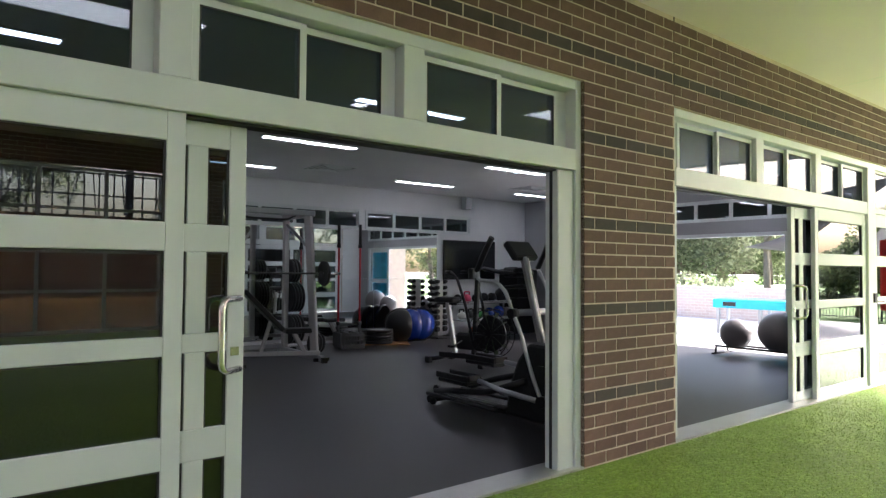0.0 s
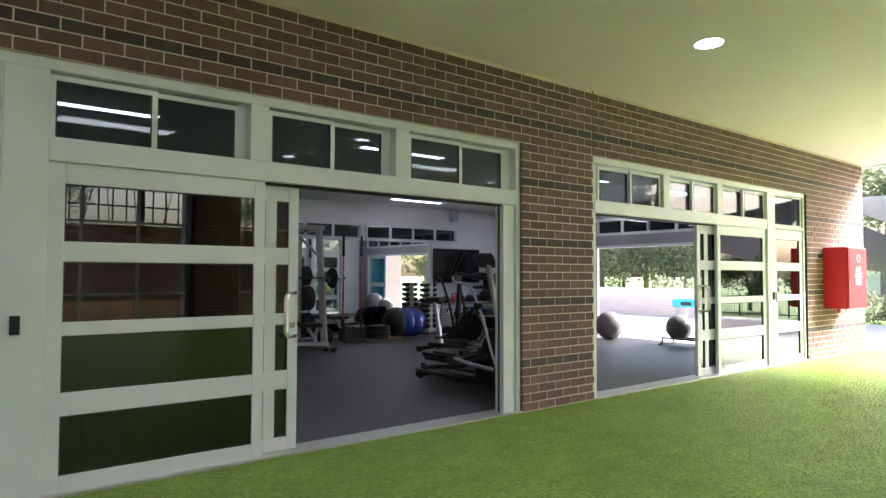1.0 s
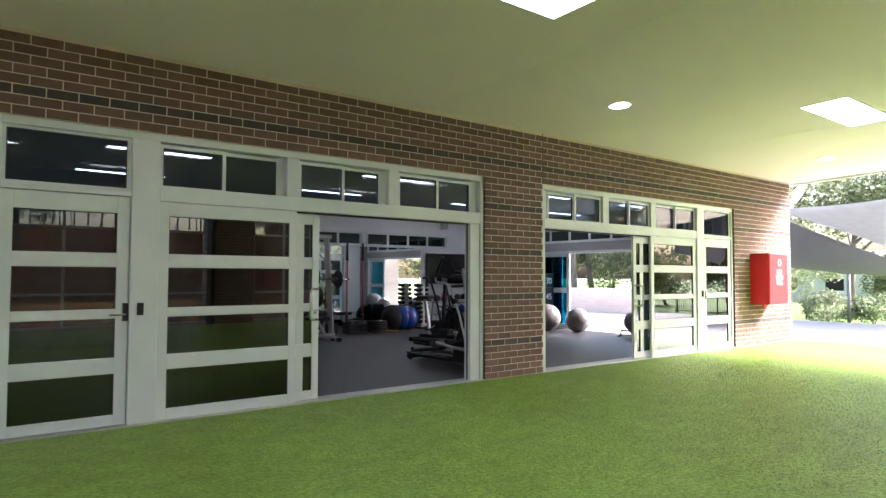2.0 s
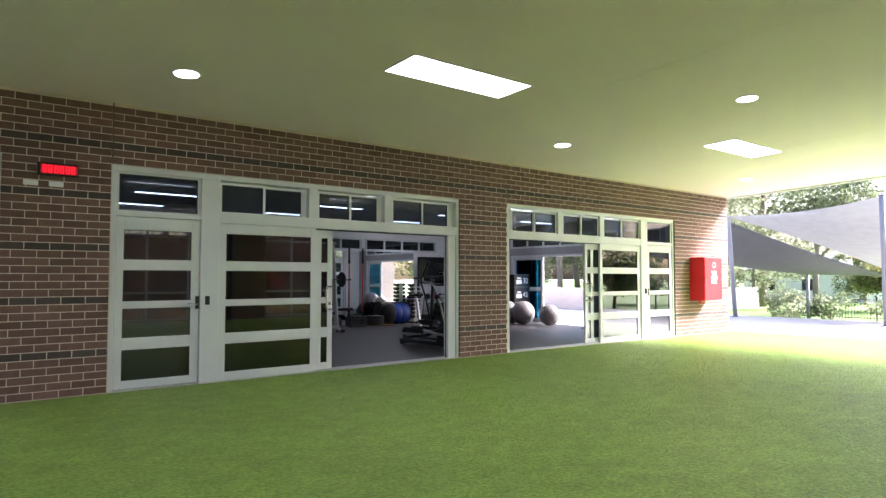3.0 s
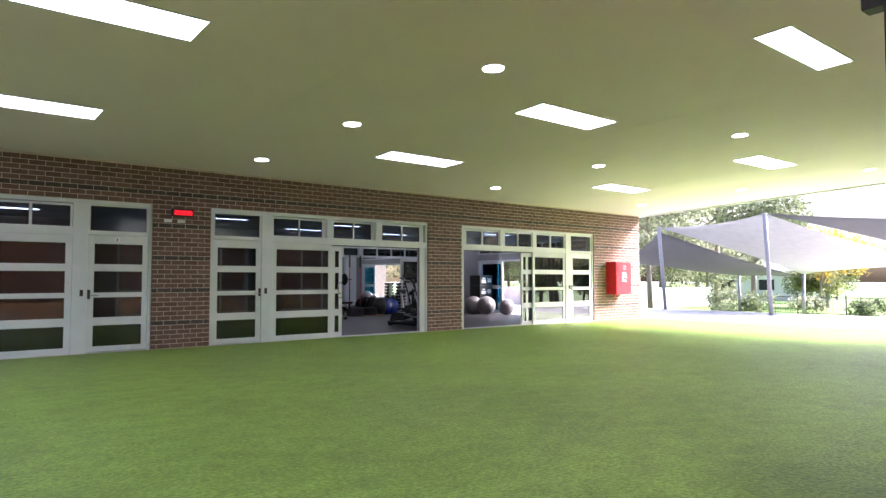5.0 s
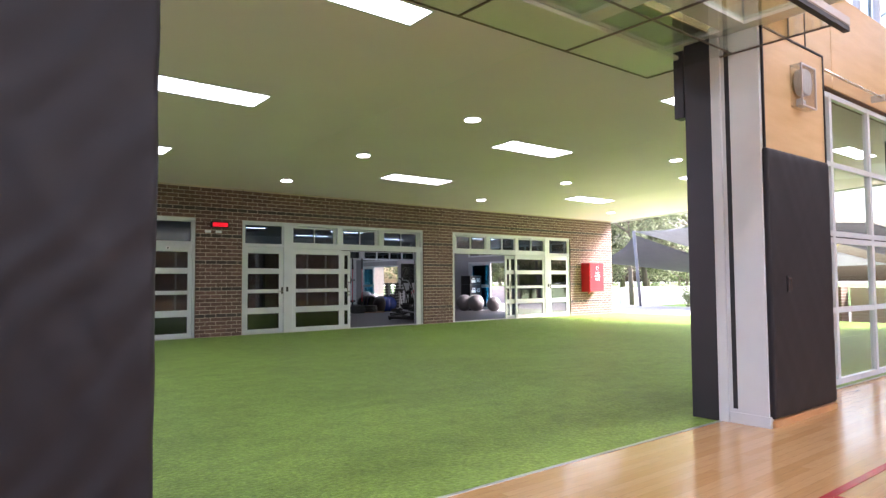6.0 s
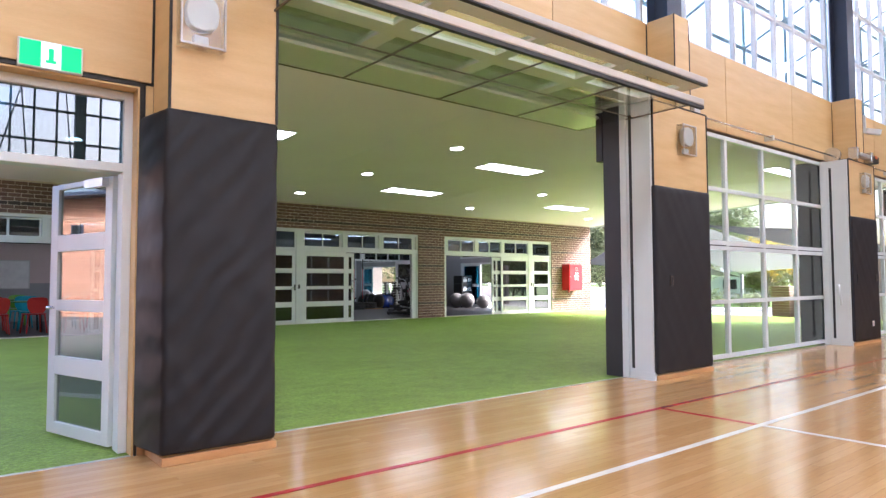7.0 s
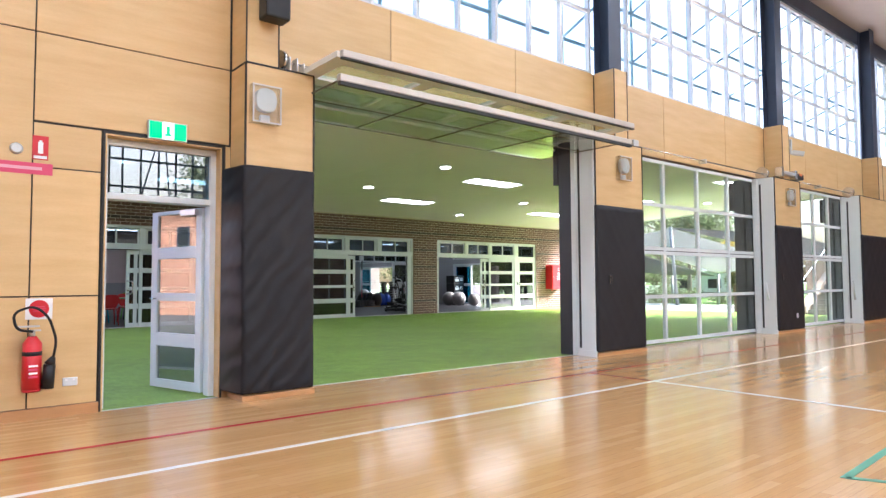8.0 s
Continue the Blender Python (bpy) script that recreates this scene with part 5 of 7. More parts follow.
sail([PB, (20.2, -6.6, 3.15), (23.5, -8.5, 2.3), (24.0, -6.8, 1.8)], 0.08, "sail_grey", "dark grey shade sail over the lawn side of the yard")


def fence(x0, y0, x1, y1):
    root = thing("fence", "black steel bar fence along the lawn", "fence")
    a, b = Vector((x0, y0, ground_z(x0) + 0.01)), Vector((x1, y1, ground_z(x1) + 0.01))
    n = int((b - a).length / 0.13)
    bars = bmesh.new()
    for k in range(n + 1):
        p = a.lerp(b, k / n)
        rod(bars, p, p + Vector((0, 0, 1.1)), 0.009, sides=4)
    tagged(part("railing", bars, "fence", root), kind="stuff")
    for k in range(0, n + 1, 18):
        p = a.lerp(b, k / n)
        bm = boxes((p.x - 0.03, p.y - 0.03, p.z, p.x + 0.03, p.y + 0.03, p.z + 1.15))
        part("post", bm, "fence", root)
    for z in (0.15, 1.0):
        bm = bmesh.new()
        rod(bm, a + Vector((0, 0, z)), b + Vector((0, 0, z)), 0.02, sides=6)
        part("rail", bm, "fence", root)


fence(32.6, 7.3, 32.4, -14.0)


def outdoor_stairs(x, y0, y1):
    """Concrete flight rising away from the court, brick cheek walls and a pale handrail."""
    root = thing("outdoor_stairs", "concrete steps between brick cheek walls with a pale handrail", "stairs", pose(x, 0, -0.065))
    for k in range(7):
        part("step", softened(boxes((k * 0.3, y0, 0, k * 0.3 + 0.32, y1, 0.17 * (k + 1))), 0.008, 1), "concrete", root)
        part("nosing", boxes((k * 0.3 - 0.002, y0, 0.17 * (k + 1) - 0.035, k * 0.3 + 0.05, y1, 0.17 * (k + 1) + 0.002)), "steel_grey", root, "dark step edge")
    for y in (y0 - 0.24, y1 + 0.005):
        bm = bmesh.new()
        a = [bm.verts.new((p, y, z)) for p, z in ((-0.1, 0), (2.3, 0), (2.3, 1.5), (-0.1, 0.3))]
        b = [bm.verts.new((p, y + 0.23, z)) for p, z in ((-0.1, 0), (2.3, 0), (2.3, 1.5), (-0.1, 0.3))]
        bm.faces.new(a)
        bm.faces.new(b[::-1])
        for k in range(4):
            bm.faces.new((a[k], b[k], b[(k + 1) % 4], a[(k + 1) % 4]))
        part("cheek_wall", bm, "brick_pale_bond", root)
        frame = bmesh.new()
        tube(frame, rounded([(-0.05, y + 0.11, 0.3), (-0.05, y + 0.11, 1.2), (2.25, y + 0.11, 2.4), (2.25, y + 0.11, 1.5)], 0.08), 0.024, 8)
        part("handrail", frame, "white_frame", root, "pale tubular handrail")


outdoor_stairs(15.4, -10.5, -9.1)
structure("wall_landing", boxes((17.75, -13.0, -0.07, 18.0, -8.2, 2.0)), "brick_pale_bond", "pale brick wall behind the outdoor steps", "wall")
structure("wall_retaining", boxes((15.55, -8.8, -0.07, 15.78, -7.36, 0.93)), "brick_pale_bond", "low pale brick wall between the pier and the steps", "wall")
single("brick_pier", softened(boxes((-0.28, -0.28, 0, 0.28, 0.28, 1.03)), 0.006, 1), "brick_brown_bond", "short square brick pier at the edge of the court", "pier", pose(15.2, -7.05, -0.065))


# ---- gym equipment ----
M["silver"] = mat("silver_paint", (0.42, 0.40, 0.39), 0.35, metal=0.3, base2=(0.36, 0.345, 0.335), scale=4)
M["screen"] = mat("dark_screen", (0.012, 0.013, 0.016), 0.12, scale=3)
def frame_tubes(name, root, lines, r, material, label="", sides=8, soft=0.0):
    for k, pts in enumerate(lines):
        bm = bmesh.new()
        tube(bm, rounded(pts, soft, 4) if soft and len(pts) > 2 else pts, r, sides)
        part(name, bm, material, root, label)


def beam(root, name, a, b, w, material, label=""):
    """A square steel section from a to b."""
    a, b = Vector(a), Vector(b)
    bm = boxes((-w / 2, -w / 2, 0, w / 2, w / 2, (b - a).length))
    softened(bm, w * 0.12, 1)
    q = (b - a).to_track_quat("Z", "Y").to_matrix().to_4x4()
    part(name, bm, material, root, label, Matrix.Translation(a) @ q)


def plate_mesh(r=0.225, t=0.045):
    bm = bmesh.new()
    disc(bm, (0, 0, 0), (1, 0, 0), r, t * 0.7, 28)
    disc(bm, (0, 0, 0), (1, 0, 0), r * 0.35, t, 20)
    ring = bmesh.new()
    tube(bm, [(0, math.cos(k * math.tau / 28) * (r - 0.012), math.sin(k * math.tau / 28) * (r - 0.012)) for k in range(29)], t * 0.5, 6)
    ring.free()
    return mesh_of("plate", bm, "black_iron")


PLATES = {r: plate_mesh(r) for r in (0.225, 0.18, 0.14)}


def power_rack():
    root = thing("power_rack", "silver grey power rack loaded with black weight plates and a barbell", "weight rack", pose(5.67, 6.35, 0))
    for x in (-0.62, 0.62):
        for y in (-0.55, 0.5):
            lean = 0.09 if y < 0 else 0.0
            beam(root, "upright", (x, y, 0.06), (x - lean * (1 if x > 0 else -1), y + lean, 2.15), 0.105 if y < 0 else 0.085, "silver")
        beam(root, "base_rail", (x, -0.78, 0.04), (x, 0.7, 0.04), 0.08, "steel_grey")
        beam(root, "top_rail", (x * 0.93, -0.52, 2.15), (x * 0.93, 0.52, 2.15), 0.09, "silver")
        for z in (0.36, 0.87, 1.3):
            bm = bmesh.new()
            rod(bm, (x, 0.5, z), (x + 0.3 * (1 if x > 0 else -1), 0.5, z), 0.024)
            part("peg", bm, "steel", root)
        for k, (z, r) in enumerate(((0.36, 0.225), (0.87, 0.225), (1.3, 0.18))):
            for j in range(4 if k < 2 else 3):
                part("plate", PLATES[r], None, root, m=pose(x + (0.07 + j * 0.052) * (1 if x > 0 else -1), 0.5, z))
        frame_tubes("brace", root, [[(x, -0.5, 1.55), (x, 0.5, 2.05)]], 0.025, "steel_grey")
        beam(root, "foot", (x - 0.12, -0.76, 0.02), (x + 0.12, -0.76, 0.02), 0.05, "black_iron")
        bm = boxes((x - 0.03, -0.72, 1.2, x + 0.03, -0.58, 1.24), (x - 0.03, -0.72, 1.24, x + 0.03, -0.70, 1.3))
        part("hook", bm, "black", root)
    beam(root, "cross_beam", (-0.6, 0.5, 2.15), (0.6, 0.5, 2.15), 0.08, "steel_grey")
    beam(root, "cross_beam", (-0.6, -0.5, 2.15), (0.6, -0.5, 2.15), 0.08, "steel_grey")
    beam(root, "cross_beam", (-0.6, 0.55, 0.1), (0.6, 0.55, 0.1), 0.07, "steel_grey")
    frame_tubes("pull_up_bar", root, [[(-0.55, -0.1, 2.17), (-0.3, -0.25, 2.06), (0.3, -0.25, 2.06), (0.55, -0.1, 2.17)]], 0.018, "black", soft=0.08)
    bar = thing("barbell", "black barbell with plates resting in the rack", "barbell", pose(5.67, 5.73, 1.265))
    bm = bmesh.new()
    rod(bm, (-0.66, 0, 0), (0.66, 0, 0), 0.0145)
    part("shaft", bm, "black_iron", bar)
    for s in (-1, 1):
        bm = bmesh.new()
        rod(bm, (s * 0.66, 0, 0), (s * 0.98, 0, 0), 0.025)
        part("sleeve", bm, "steel", bar)
        for j in range(1):
            part("plate", PLATES[0.18], None, bar, m=pose(s * (0.72 + j * 0.05), 0, 0))
    for k in range(4):
        pl = thing("weight_plate", "black iron weight plate leaning on the rack foot", "weight plate", pose(6.62 + k * 0.05, 6.55, 0.14, 0, 6, 0), "loose weight plates")
        part("plate", PLATES[0.14], None, pl)


def bench(x, y, rz, incline, label):
    root = thing("weight_bench", label, "bench", pose(x, y, 0, 0, 0, rz), "weight benches")
    part("seat", softened(boxes((-0.14, -0.35, 0.42, 0.14, 0.02, 0.49)), 0.02, 2), "black", root)
    back_pad = softened(boxes((-0.14, 0.0, -0.035, 0.14, 0.78, 0.035)), 0.022, 2)
    part("backrest", back_pad, "black", root, m=pose(0, 0.05, 0.47, incline, 0, 0))
    beam(root, "spine", (0, -0.5, 0.12), (0, 0.7, 0.16), 0.06, "silver")
    beam(root, "leg", (0, -0.3, 0.1), (0, -0.12, 0.42), 0.06, "silver")
    beam(root, "leg", (0, 0.35, 0.14), (0, 0.2, 0.62 if incline > 20 else 0.44), 0.05, "silver")
    for yy, w in ((-0.5, 0.22), (0.7, 0.3)):
        beam(root, "foot", (-w, yy, 0.04), (w, yy, 0.04), 0.06, "silver")
        for s in (-w, w):
            part("cap", boxes((s - 0.035, yy - 0.04, 0.0, s + 0.035, yy + 0.04, 0.075)), "black", root)


power_rack()
bench(5.78, 5.7, 80, 46, "black padded bench with its back raised, in front of the rack")
bench(7.12, 7.12, 90, 4, "flat black padded bench near the mirror")


M["crate"] = mat("dark_grey_plastic", (0.035, 0.035, 0.038), 0.45, scale=6)


def bar_crate():
    root = thing("bar_holder", "black slotted crate used to hold upright bars", "crate", pose(7.40, 6.73, 0, 0, 0, -10))
    w, d, h, t = 0.40, 0.42, 0.27, 0.02
    part("base", boxes((-w / 2, -d / 2, 0.0, w / 2, d / 2, 0.03)), "crate", root)
    for s in (-1, 1):
        part("side", boxes((s * w / 2 - t, -d / 2, 0.03, s * w / 2, d / 2, h)), "crate", root)
        y = s * d / 2
        lo, hi = min(y, y - s * t), max(y, y - s * t)
        bm = boxes((-w / 2 + t, lo, 0.03, w / 2 - t, hi, 0.08), (-w / 2 + t, lo, 0.13, w / 2 - t, hi, 0.155), (-w / 2 + t, lo, 0.21, w / 2 - t, hi, h),
                   *[(-w / 2 + t + k * 0.0566, lo, z0, -w / 2 + t + k * 0.0566 + 0.02, hi, z1) for k in range(7) for z0, z1 in ((0.08, 0.13), (0.155, 0.21))])
        part("slotted_side", bm, "crate", root)
    for k in range(2):
        for j in range(2):
            bm = bmesh.new()
            disc(bm, (-0.1 + k * 0.17, -0.1 + j * 0.18, h - 0.005), (0, 0, 1), 0.05, 0.03, 16)
            part("socket", bm, "black_iron", root)
    for x, y in ((7.235, 6.82), (7.55, 6.65)):
        b = thing("upright_bar", "red training bar with black sleeves standing upright", "barbell", pose(x, y, 0.03), "upright bars")
        bm = bmesh.new()
        rod(bm, (0, 0, 0.42), (0, 0, 1.66), 0.0165)
        part("shaft", bm, "bar", b)
        for z0, z1 in ((0.0, 0.36), (1.72, 2.06)):
            bm = bmesh.new()
            rod(bm, (0, 0, z0), (0, 0, z1), 0.026)
            part("sleeve", bm, "black_iron", b)
        for z in (0.39, 1.69):
            bm = bmesh.new()
            disc(bm, (0, 0, z), (0, 0, 1), 0.036, 0.06, 14)
            part("collar", bm, "black_iron", b)


bar_crate()


def bosu(x, y, z, rz, tilt, material, label):
    root = thing("balance_dome", label, "balance trainer", pose(x, y, z) @ pose(0, 0, 0, 0, 0, rz) @ pose(0, 0, 0, tilt, 0, 0), "balance domes by the mirror")
    bm = bmesh.new()
    res = bmesh.ops.create_uvsphere(bm, u_segments=30, v_segments=18, radius=0.29)
    bmesh.ops.bisect_plane(bm, geom=bm.verts[:] + bm.edges[:] + bm.faces[:], plane_co=(0, 0, -0.002), plane_no=(0, 0, -1), clear_outer=True)
    bmesh.ops.holes_fill(bm, edges=[e for e in bm.edges if e.is_boundary])
    for f in bm.faces:
        f.smooth = len(f.verts) < 5
    part("dome", bm, material, root)
    bm = bmesh.new()
    rod(bm, (0, 0, -0.05), (0, 0, -0.004), 0.29, 0.315, 30)
    part("platform", bm, "black", root, "flat black platform ring")


for k, (mt, lab) in enumerate((("blue_ball", "glossy blue balance dome with a black base, stood on edge"),) * 2 + (("black_ball", "black balance dome stood on edge"),)):
    bosu(8.98 - k * 0.19, 6.88 + k * 0.03, 0.315, -30, 82, mt, lab)


def step_stack(x, y):
    for k in range(5):
        root = thing("aerobic_disc", "black round cushion in a low stack by the mirror", "cushion disc", pose(x + 0.02 * (k % 2), y - 0.015 * (k % 3), 0.02 + k * 0.05, 0, 0, k * 17), "stacked discs")
        bm = bmesh.new()
        disc(bm, (0, 0, 0.024), (0, 0, 1), 0.27, 0.046, 28)
        part("disc", bm, "black_ball", root)
    single("exercise_mat", softened(boxes((-0.45, -0.22, 0, 0.45, 0.22, 0.018)), 0.006, 1), "orange_mat", "thin tan exercise mat under the stacked discs", "mat", pose(x + 0.1, y - 0.05, 0.001, 0, 0, -30))


M["orange_mat"] = mat("tan_mat", (0.45, 0.23, 0.09), 0.7, scale=5)
step_stack(8.1, 6.95)
step_stack(7.75, 7.15)


def dumbbell_tower(x, y, rz):
    root = thing("dumbbell_tower", "silver tower rack with rows of small black dumbbells", "dumbbell rack", pose(x, y, 0, 0, 0, rz), "dumbbell towers")
    part("column", softened(boxes((-0.07, -0.09, 0.04, 0.07, 0.09, 1.14)), 0.012, 2), "alu", root, "silver upright")
    part("base", softened(boxes((-0.22, -0.24, 0.0, 0.22, 0.24, 0.04)), 0.01, 1), "black_iron", root)
    for k in range(9):
        z = 0.16 + k * 0.115
        for s in (-1, 1):
            bm = boxes((s * 0.07, -0.1, z - 0.03, s * 0.13, 0.1, z - 0.018), (s * 0.125, -0.1, z - 0.03, s * 0.13, 0.1, z + 0.02))
            part("cradle", bm, "black", root)
            single_d = part("dumbbell", DUMBBELL[min(2, k // 3)], None, None, "small black hexagonal dumbbell in the tower rack", pose(x, y, 0, 0, 0, rz) @ pose(s * 0.105, 0, z + 0.02))
            tagged(single_d, category="dumbbell", group="dumbbells in the tower")


def dumbbell_mesh(r):
    bm = bmesh.new()
    rod(bm, (0, -0.06, 0), (0, 0.06, 0), 0.014, sides=8)
    for s in (-1, 1):
        rod(bm, (0, s * 0.06, 0), (0, s * 0.14, 0), r, r * 0.9, 6)
    return mesh_of("dumbbell", bm, "black_iron")


DUMBBELL = [dumbbell_mesh(r) for r in (0.055, 0.047, 0.04)]
dumbbell_tower(9.62, 7.18, 8)

tv = thing("television", "large black wall television, switched off", "television", pose(10.71, GY - 0.05, 1.535))
tv_case = part("case", softened(boxes((-0.70, -0.04, -0.405, 0.70, 0.02, 0.405)), 0.008, 1), "black", tv)
part("screen", boxes((-0.685, -0.044, -0.385, 0.685, -0.041, 0.392)), "screen", tv_case, "dark glossy screen")
part("bracket", boxes((-0.2, 0.02, -0.15, 0.2, 0.05, 0.15)), "black_iron", tv)


def ball_rack():
    root = thing("ball_rack", "grey two-tier rack for kettlebells and medicine balls", "rack", pose(10.75, 7.15, 0))
    for x in (-0.72, 0.72):
        frame_tubes("leg", root, [[(x, 0.16, 0.0), (x * 0.97, 0.06, 0.75)]], 0.025, "steel_grey")
        frame_tubes("foot", root, [[(x, -0.28, 0.025), (x, 0.22, 0.025)]], 0.025, "steel_grey")
    for z, y in ((0.34, -0.1), (0.66, 0.02)):
        part("shelf", softened(boxes((-0.72, y - 0.16, z - 0.02, 0.72, y + 0.16, z)), 0.006, 1), "steel_grey", root)
        frame_tubes("rail", root, [[(-0.72, y - 0.17, z + 0.03), (0.72, y - 0.17, z + 0.03)]], 0.012, "steel_grey")

    def kettlebell(x, y, z, r, mt, col):
        k = thing("kettlebell", col + " kettlebell on the rack", "kettlebell", pose(10.75 + x, 7.15 + y, z), "kettlebells on the rack")
        bm = bmesh.new()
        ball(bm, (0, 0, r * 0.92), r, 1.0, 20, 12)
        part("bell", bm, mt, k)
        bm = bmesh.new()
        tube(bm, rounded([(-r * 0.6, 0, r * 1.5), (-r * 0.75, 0, r * 2.4), (r * 0.75, 0, r * 2.4), (r * 0.6, 0, r * 1.5)], 0.03), 0.015, 8)
        part("handle", bm, mt if mt == "pink" else "black_iron", k)

    def med(x, y, z, r, mt, col):
        single("medicine_ball", _ball(r), mt, col + " medicine ball on the rack", "ball", pose(10.75 + x, 7.15 + y, z + r), "medicine balls")

    kettlebell(-0.4, 0.0, 0.66, 0.095, "pink", "pink")
    kettlebell(-0.62, -0.1, 0.34, 0.085, "white_ball", "white")
    kettlebell(-0.38, -0.1, 0.34, 0.085, "black_iron", "black")
    kettlebell(-0.14, -0.1, 0.34, 0.085, "green_plastic", "green")
    for x in (-0.62, -0.14, 0.08, 0.3):
        med(x, 0.02, 0.66, 0.09 if x < 0 else 0.1, "black_ball", "black")
    med(0.58, 0.02, 0.66, 0.15, "black_ball", "large black")
    med(0.12, -0.1, 0.34, 0.11, "blue_ball", "blue")
    med(0.38, -0.1, 0.34, 0.125, "blue_ball", "blue")
    med(0.62, -0.1, 0.34, 0.11, "grey_ball", "grey")
    single("medicine_ball", _ball(0.105), "orange", "orange medicine ball on the floor under the rack", "ball", pose(10.35, 6.9, 0.105))


def _ball(r):
    bm = bmesh.new()
    ball(bm, (0, 0, 0), r)
    return bm


ball_rack()


def air_bike():
    root = thing("air_bike", "black air bike with a large caged fan wheel", "exercise bike", pose(7.83, 4.15, 0, 0, 0, -78))
    for x, w in ((-0.5, 0.26), (0.42, 0.23)):
        frame_tubes("foot", root, [[(x, -w, 0.05), (x, w, 0.05)]], 0.032, "black")
        for s in (-1, 1):
            part("cap", softened(boxes((x - 0.045, s * w - 0.04, 0.0, x + 0.045, s * w + 0.04, 0.09)), 0.012, 1), "black", root)
    beam(root, "main_beam", (-0.5, 0, 0.1), (0.42, 0, 0.12), 0.075, "black")
    beam(root, "seat_post", (-0.22, 0, 0.14), (-0.36, 0, 0.86), 0.06, "alu", "silver seat post")
    part("saddle", softened(boxes((-0.52, -0.11, 0.86, -0.20, 0.11, 0.94)), 0.035, 2), "black", root)
    frame_tubes("seat_slide", root, [[(-0.56, 0, 0.84), (-0.2, 0, 0.84)]], 0.02, "black")
    beam(root, "mast", (0.12, 0, 0.14), (0.18, 0, 1.2), 0.065, "black")
    part("console", softened(boxes((0.08, -0.1, 1.2, 0.16, 0.1, 1.36)), 0.015, 1), "black", root)
    for s in (-1, 1):
        frame_tubes("arm", root, [[(0.22, s * 0.17, 0.36), (0.12, s * 0.2, 0.85), (-0.02, s * 0.22, 1.22), (-0.14, s * 0.2, 1.3)]], 0.02, "black", soft=0.12)
        bm = bmesh.new()
        rod(bm, (-0.14, s * 0.2, 1.3), (-0.26, s * 0.17, 1.3), 0.024)
        part("grip", bm, "black_ball", root)
        frame_tubes("crank", root, [[(0.0, s * 0.1, 0.34), (0.13 * s, s * 0.13, 0.26)]], 0.014, "steel")
        part("pedal", boxes((0.13 * s - 0.05, s * 0.13, 0.24, 0.13 * s + 0.05, s * 0.13 + s * 0.09, 0.27) if s > 0 else (0.13 * s - 0.05, s * 0.22, 0.24, 0.13 * s + 0.05, s * 0.13, 0.27)), "black", root)
    for s in (-1, 1):
        bm = bmesh.new()
        c = Vector((0.42, s * 0.08, 0.46))
        for r in (0.33, 0.25, 0.17, 0.09):
            tube(bm, [c + Vector((math.cos(k * math.tau / 28) * r, 0, math.sin(k * math.tau / 28) * r)) for k in range(29)], 0.006, 5)
        for k in range(16):
            d = Vector((math.cos(k * math.tau / 16), 0, math.sin(k * math.tau / 16)))
            rod(bm, c + d * 0.05, c + d * 0.33, 0.004, sides=4)
        tagged(part("fan_guard", bm, "black", root, "round wire fan guard"), kind="stuff")
    bm = bmesh.new()
    for k in range(10):
        a = k * math.tau / 10
        d = Vector((math.cos(a), 0, math.sin(a)))
        q = Matrix.Rotation(a, 4, "Y")
        v = [bm.verts.new(Vector((0.42, 0, 0.46)) + d * r + Vector((0, y, 0))) for r, y in ((0.07, -0.03), (0.3, -0.05), (0.3, 0.05), (0.07, 0.03))]
        bm.faces.new(v)
    bmesh.ops.solidify(bm, geom=bm.faces[:], thickness=0.006)
    part("fan", bm, "fan_green", root, "dark green fan blades")
    bm = bmesh.new()
    disc(bm, (0.42, 0, 0.46), (0, 1, 0), 0.24, 0.03, 28)
    part("fan_disc", bm, "black", root)
    part("chain_cover", softened(boxes((-0.18, -0.05, 0.2, 0.3, 0.05, 0.44)), 0.04, 2), "black", root)


M["fan_green"] = mat("fan_green", (0.05, 0.08, 0.03), 0.5, scale=6)
air_bike()


